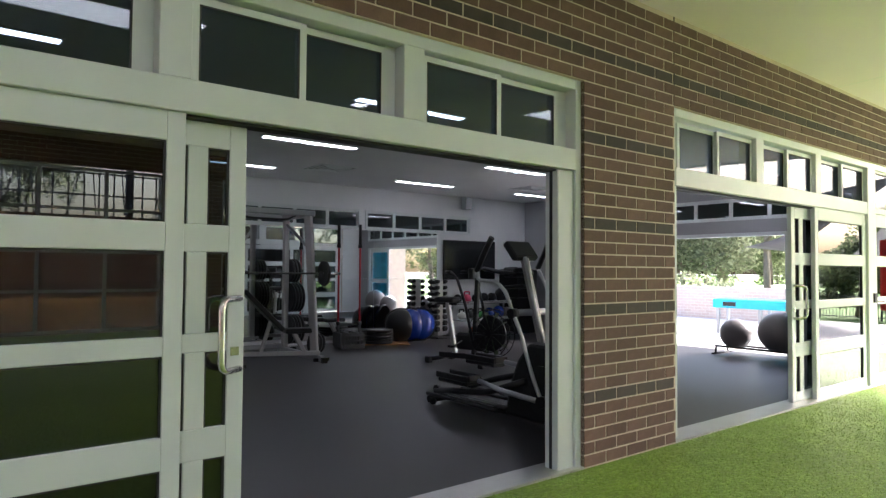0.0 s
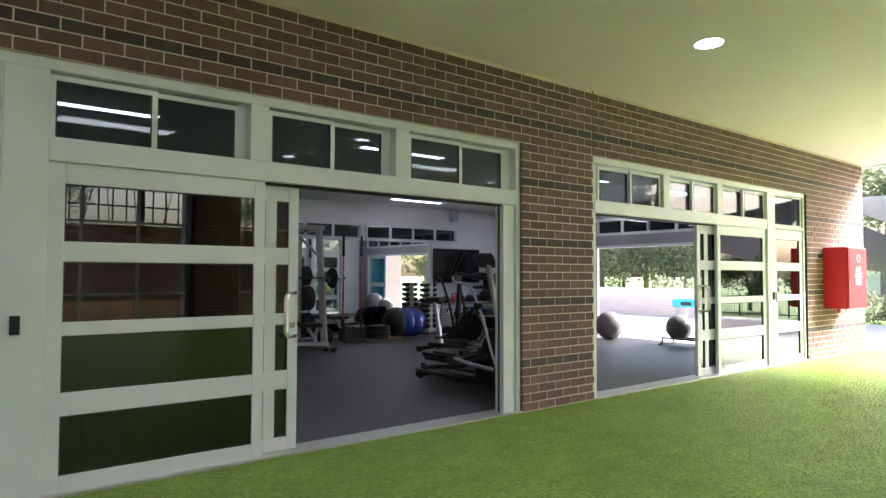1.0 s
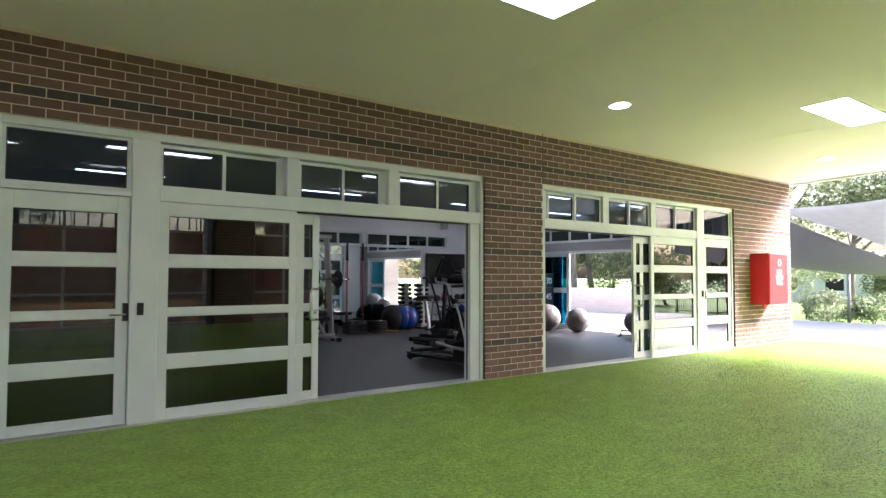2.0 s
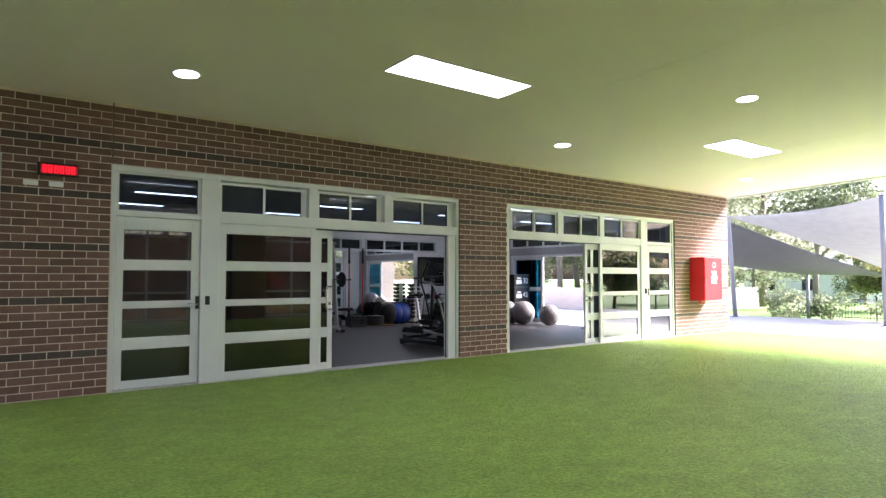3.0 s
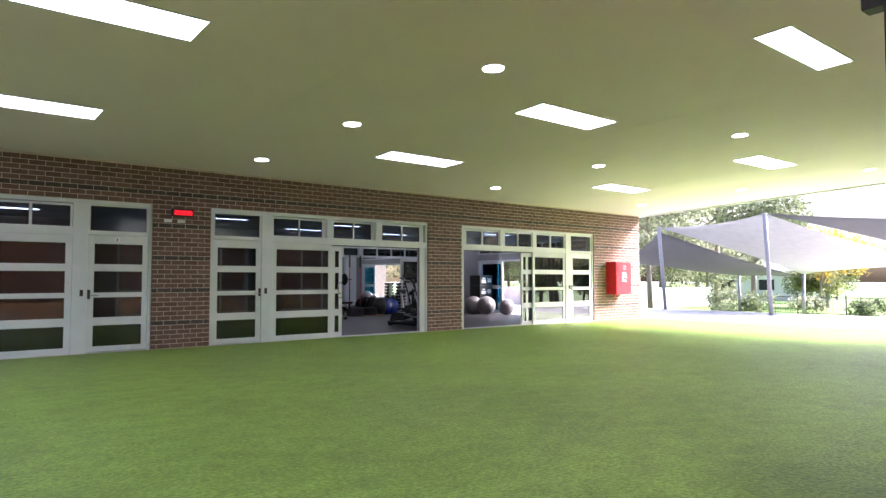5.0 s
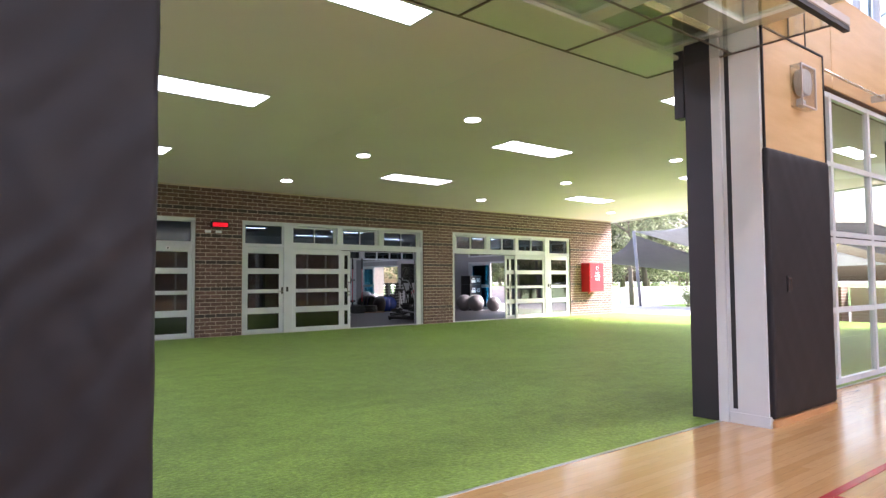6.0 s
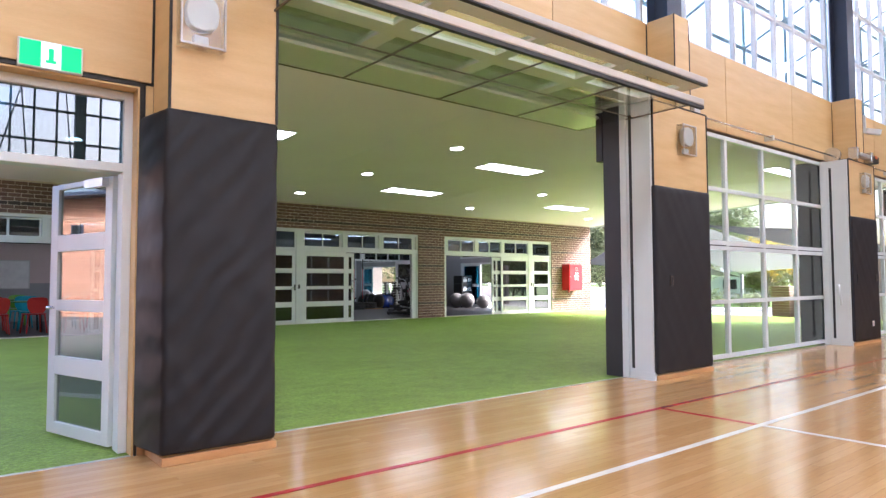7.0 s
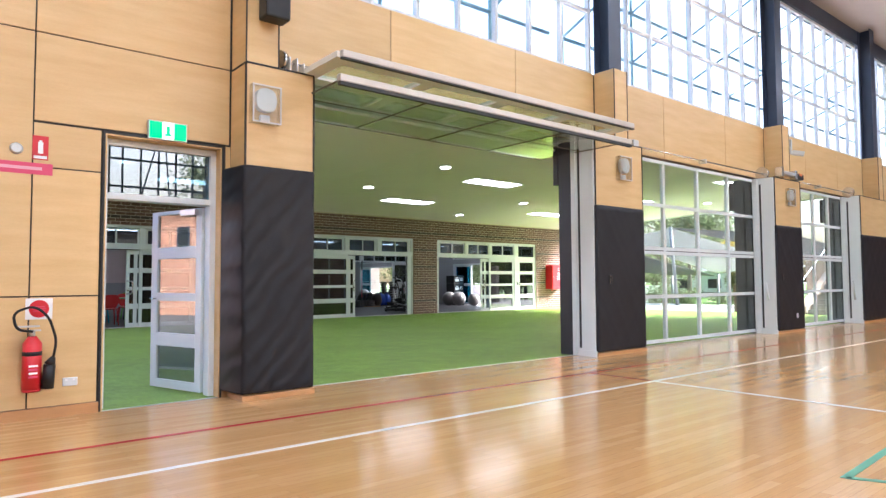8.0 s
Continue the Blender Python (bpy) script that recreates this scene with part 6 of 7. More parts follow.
def elliptical(x, y, label):
    """Silver and black elliptical trainer; its pedals point to +y."""
    root = thing("elliptical_trainer", label, "elliptical trainer", pose(x, y, 0))
    # base
    beam(root, "base_beam", (0, -0.9, 0.07), (0, 0.78, 0.07), 0.08, "black")
    for yy, w in ((-0.9, 0.28), (0.8, 0.26)):
        frame_tubes("foot", root, [[(-w, yy, 0.06), (w, yy, 0.06)]], 0.036, "black")
        for s in (-1, 1):
            bm = bmesh.new()
            disc(bm, (s * (w - 0.05), yy, 0.04), (1, 0, 0), 0.04, 0.03, 16)
            part("foot_wheel", bm, "black", root)
    # flywheel housing
    bm = bmesh.new()
    outline = [(-0.95, 0.06), (-0.98, 0.35), (-0.9, 0.6), (-0.72, 0.72), (-0.44, 0.72), (-0.3, 0.56), (-0.2, 0.33), (-0.14, 0.06)]
    prism(bm, outline, -0.14, 0.14)
    softened(bm, 0.035, 2)
    part("housing", bm, "black", root, "black flywheel housing", pose(0, 0, 0, 0, 0, 90) @ Matrix.Diagonal((1, -1, 1, 1)))
    for s in (-1, 1):
        bm = bmesh.new()
        disc(bm, (s * 0.148, -0.6, 0.34), (1, 0, 0), 0.2, 0.016, 32)
        part("crank_cover", bm, "black_iron", root)
    # mast and console
    beam(root, "mast", (0, -0.5, 0.6), (0, -0.25, 1.46), 0.06, "silver", "silver mast")
    frame_tubes("mast_trim", root, [[(-0.035, -0.54, 0.62), (-0.035, -0.29, 1.45)]], 0.018, "alu", "bright rounded mast edge")
    head = part("console", softened(boxes((-0.15, -0.035, -0.08, 0.15, 0.03, 0.12)), 0.022, 2), "black", root, "black console", pose(0, -0.22, 1.49, -42, 0, 0))
    part("display", boxes((-0.11, 0.031, -0.03, 0.11, 0.034, 0.09)), "screen", head)
    part("bezel", boxes((-0.13, 0.031, 0.096, 0.13, 0.035, 0.104), (-0.13, 0.031, -0.07, 0.13, 0.035, -0.058)), "alu", head, "thin silver console trim")
    frame_tubes("cross_bar", root, [[(-0.28, -0.36, 0.97), (0.28, -0.36, 0.97)]], 0.03, "alu")
    frame_tubes("fixed_handle", root, [[(-0.05, -0.28, 1.3), (-0.18, -0.18, 1.31), (-0.2, 0.08, 1.35), (-0.12, 0.13, 1.34)], [(0.05, -0.28, 1.3), (0.18, -0.18, 1.31), (0.2, 0.08, 1.35), (0.12, 0.13, 1.34)]], 0.019, "black", soft=0.08)
    frame_tubes("lower_handle", root, [[(-0.04, -0.3, 1.2), (-0.14, -0.12, 1.18), (0.14, -0.12, 1.18), (0.04, -0.3, 1.2)]], 0.016, "black", soft=0.06)
    part("bottle_shelf", softened(boxes((-0.12, -0.26, 1.27, 0.12, -0.08, 1.36)), 0.03, 2), "black", root)
    arms = (
        (-0.28, [(0.06, 1.33), (0.05, 1.245), (-0.2, 1.23), (-0.31, 1.15), (-0.40, 0.97), (-0.5, 0.8), (-0.56, 0.63), (-0.65, 0.42), (-0.73, 0.28)], [(-0.13, 1.62), (-0.03, 1.49), (0.07, 1.32)]),
        (0.28, [(-0.15, 1.36), (-0.2, 1.27), (-0.28, 1.15), (-0.33, 0.97), (-0.3, 0.76), (-0.26, 0.58), (-0.2, 0.40)], [(-0.3, 1.62), (-0.24, 1.5), (-0.15, 1.35)]))
    for x, tubes, grip in arms:
        frame_tubes("arm", root, [[(x, a, b) for a, b in tubes]], 0.0165, "alu", "bent silver tube", soft=0.1, sides=10)
        frame_tubes("grip", root, [[(x, a, b) for a, b in grip]], 0.026, "black_ball", "black foam grip", soft=0.08)
        bm = bmesh.new()
        disc(bm, (x, tubes[4][0] if x < 0 else -0.33, 0.97), (1, 0, 0), 0.042, 0.07, 18)
        part("pivot", bm, "black", root)
        y0, z0 = tubes[-1]
        bm = bmesh.new()
        disc(bm, (x, y0, z0), (1, 0, 0), 0.045, 0.06, 18)
        part("joint", bm, "black", root)
    for s, dz, dy in ((-1, 0.0, 0.0), (1, 0.12, 0.12)):
        x = s * 0.22
        frame_tubes("link", root, [[(s * 0.28, tubes_y, tubes_z), (s * 0.27, -0.25 + dy, 0.30 + dz), (x, 0.1 + dy, 0.33 + dz)] for tubes_y, tubes_z in ((-0.73, 0.28) if s < 0 else (-0.2, 0.40),)], 0.024, "steel_grey", soft=0.12)
        frame_tubes("pedal_arm", root, [[(s * 0.17, -0.45, 0.4 + dz), (x, 0.0, 0.24 + dz), (x, 0.35, 0.2 + dz * 0.6), (x, 0.74, 0.15)]], 0.03, "black", soft=0.1)
        y = 0.18 + dy
        z = 0.27 + dz
        part("pedal", softened(boxes((x - 0.085, y, z, x + 0.085, y + 0.42, z + 0.045)), 0.012, 1), "black", root, "black foot pedal")
        part("pedal_rim", softened(boxes((x - 0.095, y - 0.02, z + 0.04, x - 0.07, y + 0.44, z + 0.095), (x + 0.07, y - 0.02, z + 0.04, x + 0.095, y + 0.44, z + 0.095), (x - 0.07, y - 0.02, z + 0.04, x + 0.07, y + 0.005, z + 0.1)), 0.006, 1), "black", root)
        part("pedal_tread", boxes((x - 0.06, y + 0.03, z + 0.046, x + 0.06, y + 0.4, z + 0.052)), "steel_grey", root, "grey ribbed tread")
        for w in (-0.06, 0.06):
            frame_tubes("rail", root, [[(x + w, -0.2, 0.12), (x + w, 0.8, 0.12)]], 0.017, "black_iron")
        part("rail_strip", boxes((x - 0.02, -0.1, 0.128, x + 0.02, 0.76, 0.134)), "steel", root, "bright steel running strip")
        bm = bmesh.new()
        disc(bm, (x, 0.72, 0.165), (1, 0, 0), 0.04, 0.035, 18)
        part("roller", bm, "black", root)
    return root


elliptical(6.0, 1.46, "silver and black elliptical trainer just inside the doorway")


# ---- by the side bay ----
def gym_ball(x, y, r, label):
    single("gym_ball", _ball(r), "grey_ball", label, "gym ball", pose(x, y, r * 0.985), "grey gym balls")


gym_ball(11.42, 5.12, 0.33, "large grey gym ball beside the plyometric boxes")
gym_ball(11.66, 4.70, 0.33, "large grey gym ball beside the plyometric boxes")
gym_ball(11.95, 3.98, 0.29, "grey gym ball lying on the floor by the open bay")

stand = thing("ball_stand", "low black tubular stand carrying grey balls", "ball stand", pose(12.05, 2.08, 0))
for s in (-1, 1):
    frame_tubes("rail", stand, [[(s * 0.17, -0.85, 0.13), (s * 0.17, 0.62, 0.13)]], 0.018, "black")
for y in (-0.82, 0.6):
    frame_tubes("leg", stand, [[(-0.17, y, 0.13), (-0.2, y, 0.015), (0.2, y, 0.015), (0.17, y, 0.13)]], 0.016, "black", soft=0.03)
    frame_tubes("foot", stand, [[(-0.3, y, 0.014), (0.3, y, 0.014)]], 0.014, "black")
for y, r in ((0.36, 0.245), (-0.33, 0.31)):
    single("gym_ball", _ball(r), "grey_ball", "grey gym ball resting on the low stand", "gym ball", pose(12.05, 2.08 + y, 0.14 + math.sqrt(r * r - 0.15 ** 2)), "grey gym balls")


def plyo(x, y, z, w, h, number, rz):
    root = thing("plyo_box", "black foam plyometric box with white printing", "plyo box", pose(x, y, z, 0, 0, rz), "stacked plyo boxes")
    part("block", softened(boxes((-w / 2, -0.28, 0, w / 2, 0.28, h)), 0.015, 2), "black", root)
    if number:
        t = bpy.data.curves.new("number", "FONT")
        t.body, t.size, t.extrude = number, 0.22, 0.001
        t.align_x = "CENTER"
        ob = new("number", t)
        ob.parent = root
        ob.matrix_basis = pose(0.13, -0.283, h / 2 - 0.08, 90, 0, 0)
        t.materials.append(M["white"])
        part("print", boxes((-0.24, -0.284, h / 2 - 0.1, -0.02, -0.281, h / 2 + 0.02)), "white", root, "white printed patch")
        part("print", boxes((-0.2, -0.284, h / 2 + 0.05, -0.05, -0.281, h / 2 + 0.09)), "white", root, "white printed patch")


plyo(12.05, 5.4, 0.0, 0.64, 0.6, "60", 0)
plyo(12.05, 5.4, 0.6, 0.64, 0.45, "45", 0)
plyo(12.05, 5.4, 1.05, 0.64, 0.36, "30", 0)
plyo(11.75, 7.1, 0.0, 0.6, 0.75, "", 0)
plyo(11.75, 7.1, 0.75, 0.6, 0.6, "", 0)

# ---- ceiling and wall fittings of the gym ----
for x, y in ((6.55, 5.85), (10.6, 5.6), (2.6, 5.6)):
    root = thing("air_vent", "square white louvred ceiling air vent", "air vent", pose(x, y, GZ), "ceiling vents")
    for k in range(4):
        a = 0.3 - k * 0.07
        bm = boxes((-a, -a, -0.012 - 0.004 * k, a, -a + 0.03, -0.004 * k), (-a, a - 0.03, -0.012 - 0.004 * k, a, a, -0.004 * k), (-a, -a + 0.03, -0.012 - 0.004 * k, -a + 0.03, a - 0.03, -0.004 * k), (a - 0.03, -a + 0.03, -0.012 - 0.004 * k, a, a - 0.03, -0.004 * k))
        part("ring", bm, "white_frame", root)
    part("backing", boxes((-0.28, -0.28, -0.004, 0.28, 0.28, -0.001)), "black", root)
sp = thing("wall_speaker", "small white loudspeaker high on the back wall", "loudspeaker", pose(10.6, GY - 0.08, 2.72))
part("case", softened(boxes((-0.09, -0.08, -0.13, 0.09, 0.06, 0.13)), 0.012, 2), "white_frame", sp)
part("grille", boxes((-0.075, -0.084, -0.115, 0.075, -0.081, 0.115)), "steel_grey", sp)
part("bracket", boxes((-0.03, 0.06, -0.04, 0.03, 0.08, 0.04)), "white_frame", sp)
det = thing("smoke_detector", "small round white smoke detector on the gym ceiling", "smoke detector", pose(8.9, 4.3, GZ))
bm = bmesh.new()
rod(bm, (0, 0, -0.045), (0, 0, 0), 0.045, 0.06, 18)
part("body", bm, "white_frame", det)

# ---- classroom furniture ----
def chair(x, y, rz, material, colour):
    root = thing("school_chair", colour + " moulded plastic school chair on slim legs", "chair", pose(x, y, 0, 0, 0, rz), "classroom chairs")
    seat = softened(boxes((-0.2, -0.2, 0.43, 0.2, 0.2, 0.455)), 0.01, 1)
    part("seat", seat, material, root)
    bk = bmesh.new()
    prism(bk, [(-0.13, 0.0), (0.13, 0.0), (0.19, 0.1), (0.215, 0.25), (0.19, 0.33), (0.12, 0.36), (-0.12, 0.36), (-0.19, 0.33), (-0.215, 0.25), (-0.19, 0.1)], -0.012, 0.012)
    for v in bk.verts:
        v.co.y += 0.18 * (v.co.x ** 2) * 2
    part("backrest", bk, material, root, "", pose(0, -0.2, 0.47, 8, 0, 0))
    for sx in (-1, 1):
        for sy in (-1, 1):
            frame_tubes("leg", root, [[(sx * 0.17, sy * 0.16, 0.43), (sx * 0.21, sy * 0.21, 0.0)]], 0.017, material, sides=6)
    return root


def table(x, y, rz):
    root = thing("school_table", "green-topped classroom table on slim black legs", "table", pose(x, y, 0, 0, 0, rz), "classroom tables")
    part("tabletop", softened(boxes((-0.6, -0.35, 0.70, 0.6, 0.35, 0.73)), 0.006, 1), "green_top", root)
    for sx in (-1, 1):
        for sy in (-1, 1):
            frame_tubes("leg", root, [[(sx * 0.52, sy * 0.28, 0.70), (sx * 0.55, sy * 0.31, 0.0)]], 0.018, "black", sides=8)


M["lime_plastic"] = mat("lime_plastic", (0.16, 0.42, 0.05), 0.4, scale=5)
M["green_top"] = mat("green_laminate", (0.07, 0.26, 0.08), 0.4, scale=4)
for k, (x, y) in enumerate(((-5.2, 2.0), (-3.7, 2.0), (-5.2, 4.2), (-2.4, 3.9))):
    table(x, y, 8 * k)
    for j, (dx, dy, rz) in enumerate(((-0.35, -0.62, 0), (0.35, -0.62, 10), (-0.3, 0.65, 180), (0.4, 0.65, 170))):
        hue = ("red red red cyan", "red green cyan red", "green cyan red green", "red green green cyan")[k].split()[j]
        chair(x + dx, y + dy, rz, {"red": "red_plastic", "green": "lime_plastic", "cyan": "cyan"}[hue], hue)
wb = thing("whiteboard", "pale framed whiteboard on the classroom wall", "whiteboard", pose(-5.5, 6.78, 1.41))
part("board", boxes((-1.2, -0.03, -0.4, 1.2, -0.002, 0.4)), "white", wb)
part("rim", boxes((-1.23, -0.04, -0.43, 1.23, -0.002, -0.4), (-1.23, -0.04, 0.4, 1.23, -0.002, 0.43), (1.2, -0.04, -0.4, 1.23, -0.002, 0.4), (-1.23, -0.04, -0.4, -1.2, -0.002, 0.4)), "alu", wb)


# ---- fittings of the covered court ----
M["cover"] = glass("clear_plastic", (0.92, 0.92, 0.91), 0.05, 0.2)
M["led_dim"] = glow("led_dim", (0.5, 0.003, 0.010), 0.014)
M["pink_pale"] = mat("pale_pink_print", (0.7, 0.35, 0.42), 0.5)
def lettering(root, text, size, m, material="white", name="lettering"):
    t = bpy.data.curves.new(name, "FONT")
    t.body, t.size, t.extrude = text, size, 0.0008
    t.align_x = "CENTER"
    ob = new(name, t)
    ob.parent = root
    ob.matrix_basis = m
    t.materials.append(M[material])
    return ob


cab = thing("hose_cabinet", "bright red enamelled hose cabinet with white lettering on brickwork", "fire cabinet", pose(12.38, 0, 0.80))
part("body", softened(boxes((0, -0.36, 0, 0.78, -0.002, 1.0)), 0.006, 1), "red", cab)
cab_door = part("door", softened(boxes((0.012, -0.378, 0.012, 0.768, -0.361, 0.988)), 0.004, 1), "red", cab)
for k, w in enumerate(("FIRE", "HOSE", "REEL")):
    lettering(cab_door, w, 0.12, pose(0.42, -0.3795, 0.60 - k * 0.105, 90, 0, 0))
bm = bmesh.new()
tube(bm, [(0.42 + math.cos(a * math.tau / 16) * 0.06, -0.38, 0.82 + math.sin(a * math.tau / 16) * 0.06) for a in range(17)], 0.006, 5)
part("emblem", bm, "white", cab_door, "thin round printed ring")
part("latch", softened(boxes((0.05, -0.392, 0.47, 0.08, -0.379, 0.53)), 0.003, 1), "steel", cab_door)
bm = bmesh.new()
tube(bm, rounded([(0.2, -0.15, 0.0), (0.2, -0.15, -0.06), (0.28, -0.15, -0.06)], 0.03), 0.02)
part("pipe", bm, "red", cab)

clock = thing("led_clock", "black wall clock with glowing red digits on the brickwork", "clock", pose(-0.47, 0, 2.51))
part("case", softened(boxes((-0.2, -0.06, -0.07, 0.2, -0.002, 0.07)), 0.006, 1), "black", clock)
for k in range(6):
    x = -0.13 + k * 0.052 + (k // 2) * 0.006
    part("digit", boxes((x - 0.019, -0.0625, -0.04, x - 0.011, -0.0605, 0.04), (x + 0.011, -0.0625, -0.04, x + 0.019, -0.0605, 0.04), (x - 0.011, -0.0625, 0.03, x + 0.011, -0.0605, 0.04), (x - 0.011, -0.0625, -0.005, x + 0.011, -0.0605, 0.005), (x - 0.011, -0.0625, -0.04, x + 0.011, -0.0605, -0.03)), "led", clock, "glowing red digit bars")
part("window", boxes((-0.17, -0.0603, -0.052, 0.19, -0.0601, 0.052)), "led_dim", clock, "dim red display window")
for x, mt in ((-0.76, "white"), (-0.52, "white")):
    single("wall_label", boxes((-0.07, -0.004, -0.028, 0.07, 0.0, 0.028)), mt, "small printed plate under the clock on the brickwork", "sign", pose(x + 0.04, -0.001 if mt == "white" else -0.006, 2.352), "labels under the clock")
plate = thing("door_plate", "small white plate above the glazed door", "sign", pose(-1.56, 0.045, 1.965))
part("plate", boxes((-0.045, -0.004, -0.035, 0.045, 0.0, 0.035)), "white", plate)
part("mark", boxes((-0.012, -0.0055, -0.02, 0.012, -0.0042, 0.02)), "black", plate, "dark printed bar")

# ---- fittings of the hall wall ----
before = set(scene.objects)
ex = thing("exit_sign", "lit green and white exit sign over the door", "exit sign", pose(-6.52, HALL_IN, 2.615))
part("case", softened(boxes((-0.18, -0.04, -0.09, 0.18, -0.002, 0.09)), 0.004, 1), "white_frame", ex)
part("legend", boxes((-0.17, -0.043, -0.08, -0.055, -0.041, 0.08)), "exit_green", ex, "lit green field")
part("legend", boxes((0.055, -0.043, -0.08, 0.17, -0.041, 0.08)), "exit_green", ex, "lit green field")
part("legend", boxes((-0.055, -0.043, -0.08, 0.055, -0.041, 0.08)), "exit_white", ex, "lit white field")
bm = boxes((-0.03, -0.045, -0.05, 0.03, -0.0435, -0.03), (-0.015, -0.045, -0.03, 0.015, -0.0435, 0.045))
part("arrow", bm, "exit_green", ex)

fe = thing("fire_extinguisher", "red fire extinguisher with black hose and horn hung on the plywood", "fire extinguisher", pose(-7.60, HALL_IN - 0.1, 0.25))
bm = bmesh.new()
rod(bm, (0, 0, 0.02), (0, 0, 0.40), 0.072, sides=24)
rod(bm, (0, 0, 0.40), (0, 0, 0.46), 0.072, 0.03, sides=24, cap=False)
rod(bm, (0, 0, 0.0), (0, 0, 0.02), 0.066, 0.072, sides=24)
tank = part("cylinder", bm, "red", fe)
bm = bmesh.new()
rod(bm, (0, 0, 0.30), (0, 0, 0.335), 0.0735, sides=24)
part("band", bm, "black", tank, "black band")
for k in range(4):
    part("label", boxes((-0.03, -0.0745, 0.12 + k * 0.03, 0.035, -0.0705, 0.135 + k * 0.03)), "white" if k % 2 else "pink", tank, "printed label bar")
bm = bmesh.new()
rod(bm, (0, 0, 0.46), (0, 0, 0.51), 0.02, sides=14)
box(bm, -0.09, -0.012, 0.50, 0.06, 0.012, 0.515)
box(bm, -0.12, -0.012, 0.535, 0.05, 0.012, 0.55)
part("valve", bm, "alu", fe, "silver valve and lever")
bm = bmesh.new()
tube(bm, rounded([(0, -0.02, 0.50), (-0.12, -0.04, 0.52), (-0.15, -0.05, 0.66), (0.0, -0.06, 0.72), (0.11, -0.06, 0.62), (0.17, -0.05, 0.42), (0.15, -0.04, 0.28)], 0.08), 0.011, 8)
part("hose", bm, "black", fe, "black hose")
bm = bmesh.new()
rod(bm, (0.15, -0.04, 0.28), (0.125, -0.03, 0.22), 0.018, 0.045, 14)
rod(bm, (0.125, -0.03, 0.22), (0.11, -0.03, 0.02), 0.045, 0.05, 14)
part("horn", bm, "black", fe, "black discharge horn")
part("hook", boxes((-0.02, 0.03, 0.46, 0.02, 0.099, 0.5)), "steel", fe)

sg = thing("extinguisher_sign", "red sign with a white extinguisher shape on the plywood", "sign", pose(-7.565, HALL_IN, 2.325))
part("plate", boxes((-0.06, -0.004, -0.105, 0.06, -0.0005, 0.105)), "red", sg)
part("symbol", boxes((-0.018, -0.006, -0.05, 0.02, -0.0045, 0.05), (-0.01, -0.006, 0.05, 0.012, -0.0045, 0.065)), "white", sg)
part("caption", boxes((-0.05, -0.006, -0.095, 0.05, -0.0045, -0.07)), "white", sg, "white caption bar")
st = thing("notice_strip", "pink printed strip stuck across the panel joint", "notice", pose(-7.67, HALL_IN, 2.14))
part("strip", boxes((-0.25, -0.003, -0.05, 0.2, -0.0005, 0.05)), "pink", st)
part("print", boxes((-0.2, -0.0045, -0.012, 0.12, -0.0035, 0.015)), "pink_pale", st, "pale printed bar")
rs = thing("round_sign", "red disc sign on a white square above the extinguisher", "sign", pose(-7.545, HALL_IN, 0.935))
part("plate", boxes((-0.1, -0.003, -0.09, 0.1, -0.0005, 0.09)), "white", rs)
bm = bmesh.new()
disc(bm, (0, -0.0045, 0), (0, 1, 0), 0.075, 0.002, 32)
part("disc", bm, "red", rs)
part("print", boxes((-0.045, -0.0068, 0.015, 0.045, -0.006, 0.022), (-0.05, -0.0068, -0.003, 0.05, -0.006, 0.004), (-0.045, -0.0068, -0.022, 0.045, -0.006, -0.015)), "pink", rs, "faint printed bars")
bu = thing("wall_sensor", "round white sensor on the plywood wall", "sensor", pose(-7.74, HALL_IN, 2.3))
bm = bmesh.new()
rod(bm, (0, -0.03, 0), (0, -0.001, 0), 0.035, 0.05, 20)
part("body", bm, "white_frame", bu)
so = thing("power_outlet", "white double power outlet low on the plywood", "power outlet", pose(-7.30, HALL_IN, 0.293))
part("plate", softened(boxes((-0.058, -0.01, -0.036, 0.058, -0.001, 0.036)), 0.003, 1), "white_frame", so)
for x in (-0.03, 0.03):
    part("switch", boxes((x - 0.01, -0.0125, 0.008, x + 0.01, -0.0105, 0.024)), "white", so)


M["clear_edge"] = mat("cloudy_plastic", (0.55, 0.52, 0.48), 0.3, scale=8)


def siren(x, z):
    root = thing("caged_siren", "white siren behind a clear protective box on the column", "siren", pose(x, PADY + 0.03, z), "caged sirens on the columns")
    w, h, d = 0.15, 0.19, 0.1
    cover = part("cover", boxes((-w, -d, -h, w, -d + 0.006, h), (-w, -d + 0.006, -h, -w + 0.006, -0.002, h), (w - 0.006, -d + 0.006, -h, w, -0.002, h), (-w + 0.006, -d + 0.006, h - 0.006, w - 0.006, -0.002, h), (-w + 0.006, -d + 0.006, -h, w - 0.006, -0.002, -h + 0.006)), "cover", root, "clear plastic guard")
    bm = bmesh.new()
    ring = [k * math.tau / 28 for k in range(28)]
    bend = lambda c: math.copysign(abs(c) ** 0.72, c)
    prism(bm, [(0.108 * bend(math.cos(a)), 0.045 + 0.118 * bend(math.sin(a))) for a in ring], -0.085, -0.01)
    softened(bm, 0.012, 2)
    part("horn", bm, "white_frame", root, "white rounded sounder")
    part("rim", boxes((-w, -d - 0.002, -h, -w + 0.012, -d + 0.012, h), (w - 0.012, -d - 0.002, -h, w, -d + 0.012, h), (-w + 0.012, -d - 0.002, h - 0.012, w - 0.012, -d + 0.012, h), (-w + 0.012, -d - 0.002, -h, w - 0.012, -d + 0.012, -h + 0.012)), "clear_edge", root, "cloudy edge of the clear box")
    part("base_box", softened(boxes((-0.05, -0.05, -0.17, 0.05, -0.003, -0.1)), 0.006, 1), "white_frame", root)


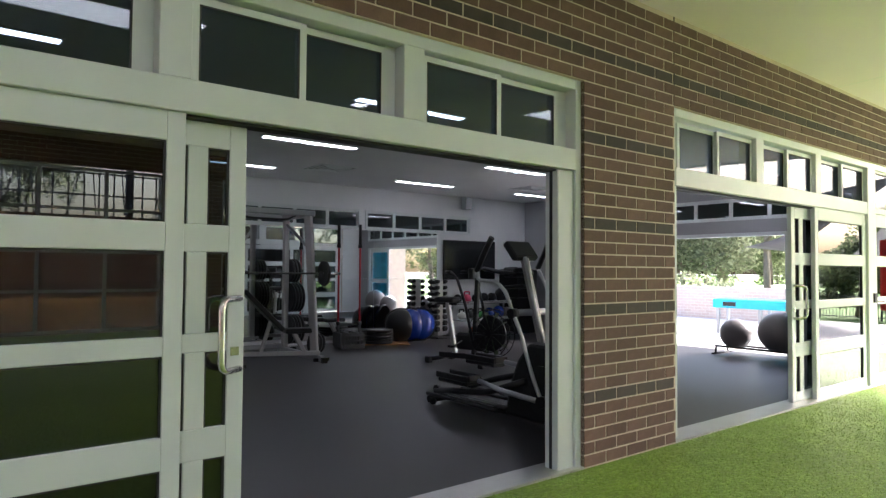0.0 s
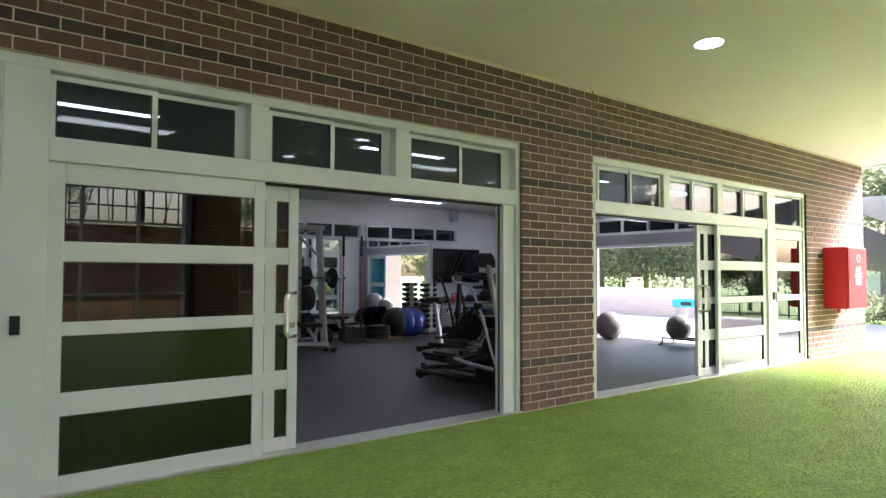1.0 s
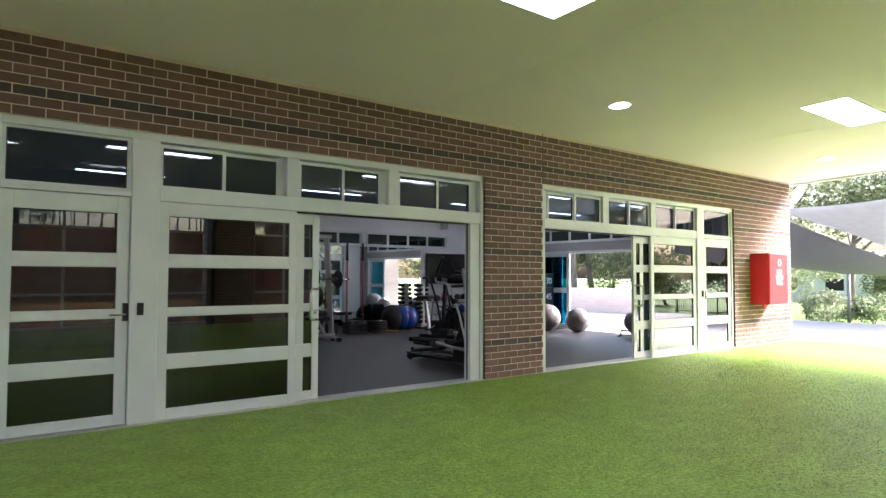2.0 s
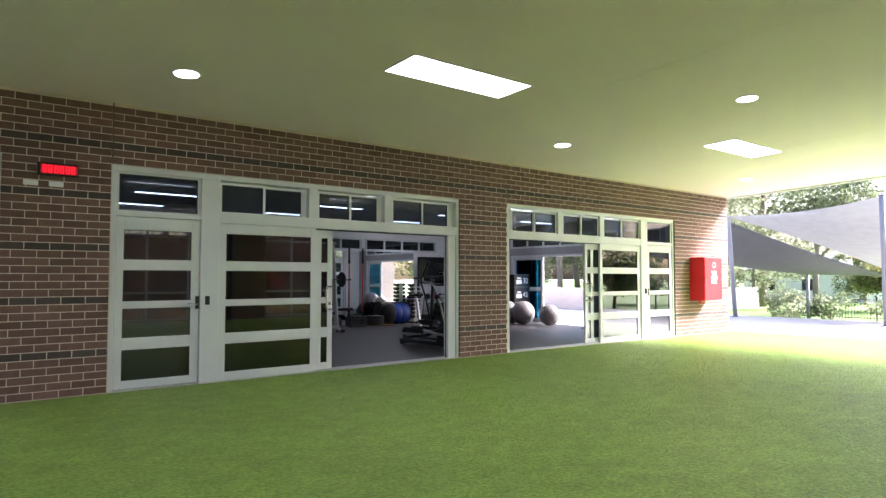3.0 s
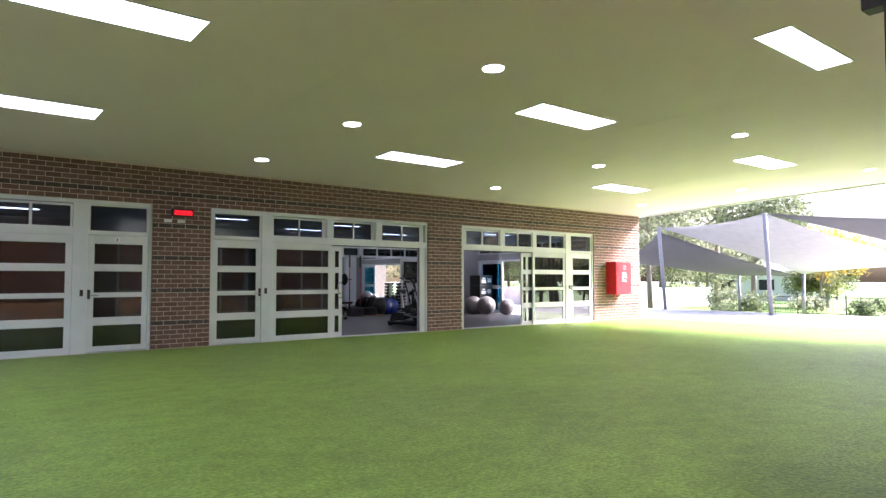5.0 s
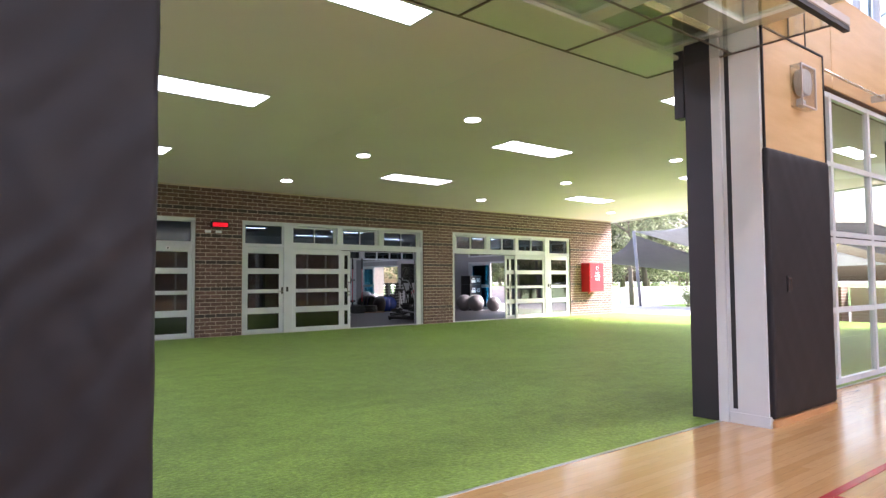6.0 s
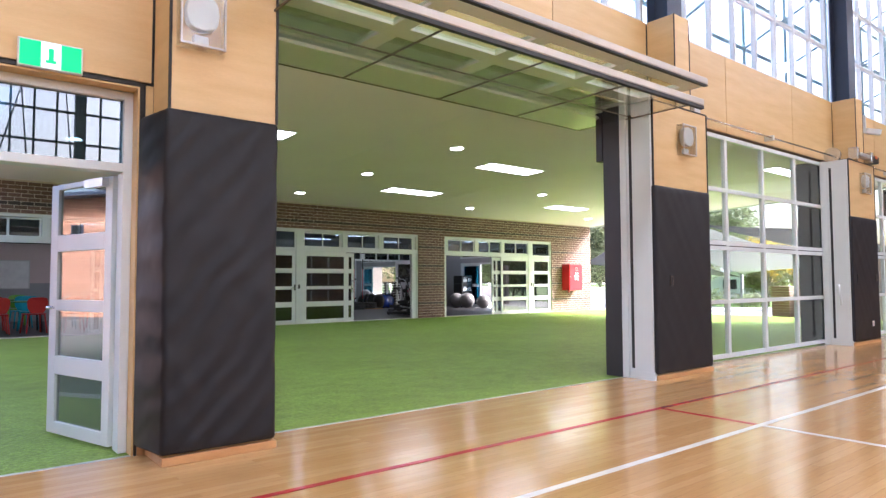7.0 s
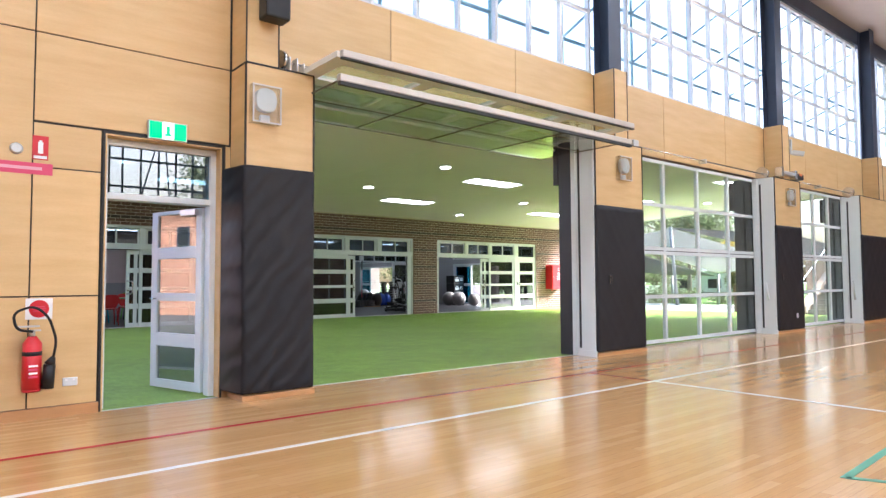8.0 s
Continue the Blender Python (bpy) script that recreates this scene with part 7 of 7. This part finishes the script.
siren(-5.71, 2.92)
siren(0.30, 2.92)
siren(6.42, 2.94)
spk = thing("loudspeaker", "black loudspeaker on a bracket high on the column", "loudspeaker", pose(-5.66, PADY - 0.08, 3.9))
part("case", softened(boxes((-0.13, -0.13, -0.14, 0.13, 0.07, 0.16)), 0.02, 2), "black", spk)
part("bracket", boxes((-0.03, 0.07, -0.03, 0.03, 0.11, 0.03)), "black_iron", spk)
gear = thing("door_gear", "grey steel pulleys and brackets of the lift-up door", "door gear", pose(-5.4, PADY + 0.1, 3.345))
bm = bmesh.new()
disc(bm, (-0.1, 0.0, 0.11), (0.9, 0.3, 0), 0.1, 0.05, 24)
part("drum", bm, "steel", gear)
for x in (-0.02, 0.06, 0.14):
    part("bracket", boxes((x, -0.06, 0.0, x + 0.012, 0.06, 0.15 if x < 0.1 else 0.11)), "alu", gear)
bm = bmesh.new()
rod(bm, (-0.15, 0, 0.1), (0.22, 0, 0.1), 0.012)
part("shaft", bm, "steel", gear)
for k, z in enumerate((0.13, 0.02)):
    bm = bmesh.new()
    rod(bm, (0.18, 0.0, 0.06), (0.34, -0.35, z), 0.014)
    part("arm", bm, "alu", gear)


def lift_shaft(x0, x1, y=HALL_IN - 0.12, z=3.44):
    root = thing("lift_shaft", "thin steel lifting shaft on brackets over a closed door", "door gear", pose(0, y, z), "lifting shafts")
    bm = bmesh.new()
    rod(bm, (x0, 0, 0), (x1, 0, 0), 0.014)
    part("shaft", bm, "steel", root)
    part("bracket", softened(boxes((x0 - 0.09, -0.07, -0.09, x0 + 0.06, 0.115, 0.09)), 0.008, 1), "alu", root)
    part("bearing", boxes(((x0 + x1) / 2 - 0.02, -0.03, -0.04, (x0 + x1) / 2 + 0.02, 0.115, 0.04)), "alu", root)
    bm = bmesh.new()
    disc(bm, (x1 + 0.02, -0.02, 0), (1, 0, 0), 0.14, 0.06, 24)
    part("drum", bm, "steel", root)
    bm = bmesh.new()
    rod(bm, (x1 + 0.03, -0.1, -2.85), (x1 - 0.2, -0.12, -2.35), 0.026)
    rod(bm, (x1 + 0.03, -0.1, -2.8), (x1 + 0.03, -0.1, -3.12), 0.026)
    part("arm", bm, "white_frame", root)


lift_shaft(1.05, 5.75)
lift_shaft(7.1, 10.7)
mo = thing("door_motor", "grey and orange electric motor of the lift-up door", "motor", pose(6.35, PADY - 0.02, 3.43))
part("gearbox", softened(boxes((-0.42, -0.05, -0.02, 0.25, 0.06, 0.06)), 0.012, 1), "alu", mo)
part("bracket", softened(boxes((-0.5, -0.08, -0.085, -0.42, 0.08, 0.12)), 0.008, 1), "steel", mo)
part("flange", softened(boxes((0.18, -0.085, -0.085, 0.25, 0.1, 0.1)), 0.008, 1), "steel", mo)
part("motor", softened(boxes((0.25, -0.07, -0.07, 0.62, 0.1, 0.06)), 0.02, 2), "black", mo)
part("cap", softened(boxes((0.38, -0.075, 0.0, 0.52, 0.05, 0.068)), 0.01, 1), "orange", mo, "orange cap")
cc = thing("security_camera", "small white security camera on the upper column", "camera", pose(6.62, PADY - 0.04, 3.95))
part("body", softened(boxes((-0.05, -0.2, -0.05, 0.05, 0.04, 0.05)), 0.01, 1), "white_frame", cc, "", pose(0, 0, 0, 12, 0, 30))
part("mount", boxes((-0.06, 0.03, -0.03, -0.02, 0.07, 0.3)), "white_frame", cc)
for x, z in ((-0.08, 1.17), (5.95, 1.2), (6.85, 1.2)):
    lk = thing("pad_latch", "small black recessed latch in the column padding", "latch", pose(x, PADY, z), "pad latches")
    part("plate", softened(boxes((-0.035, -0.012, -0.07, 0.035, 0.01, 0.07)), 0.004, 1), "black_iron", lk)
    part("rim", boxes((-0.026, -0.016, -0.055, -0.019, -0.0125, 0.05), (0.019, -0.016, -0.055, 0.026, -0.0125, 0.05), (-0.019, -0.016, 0.04, 0.019, -0.0125, 0.05)), "steel", lk, "thin bright rim")
    part("recess", boxes((-0.018, -0.015, -0.045, 0.018, -0.0125, 0.02)), "black", lk)

ps = thing("power_outlet", "small white power outlet low on the dark column padding", "power outlet", pose(6.62, PADY, 0.36))
part("plate", softened(boxes((-0.035, -0.014, -0.05, 0.035, 0.012, 0.05)), 0.004, 1), "white", ps)
part("switch", boxes((-0.012, -0.018, 0.0, 0.012, -0.0145, 0.025)), "white_frame", ps)

swing(before)

# ---- by the yard ----
tub = thing("storage_tub", "bright cyan bench tub standing in the yard", "storage tub", pose(16.1, 4.3, -0.065))
part("body", softened(boxes((-0.3, -1.4, 0.58, 0.3, 0.65, 0.78)), 0.03, 2), "cyan", tub)
for y in (-1.3, -0.4, 0.55):
    part("leg", boxes((-0.25, y - 0.03, 0.0, -0.19, y + 0.03, 0.58)), "steel_grey", tub)
    part("leg", boxes((0.19, y - 0.03, 0.0, 0.25, y + 0.03, 0.58)), "steel_grey", tub)
part("label", boxes((-0.303, 0.1, 0.63, -0.3005, 0.4, 0.72)), "black", tub, "black label patch")



lay_bricks()
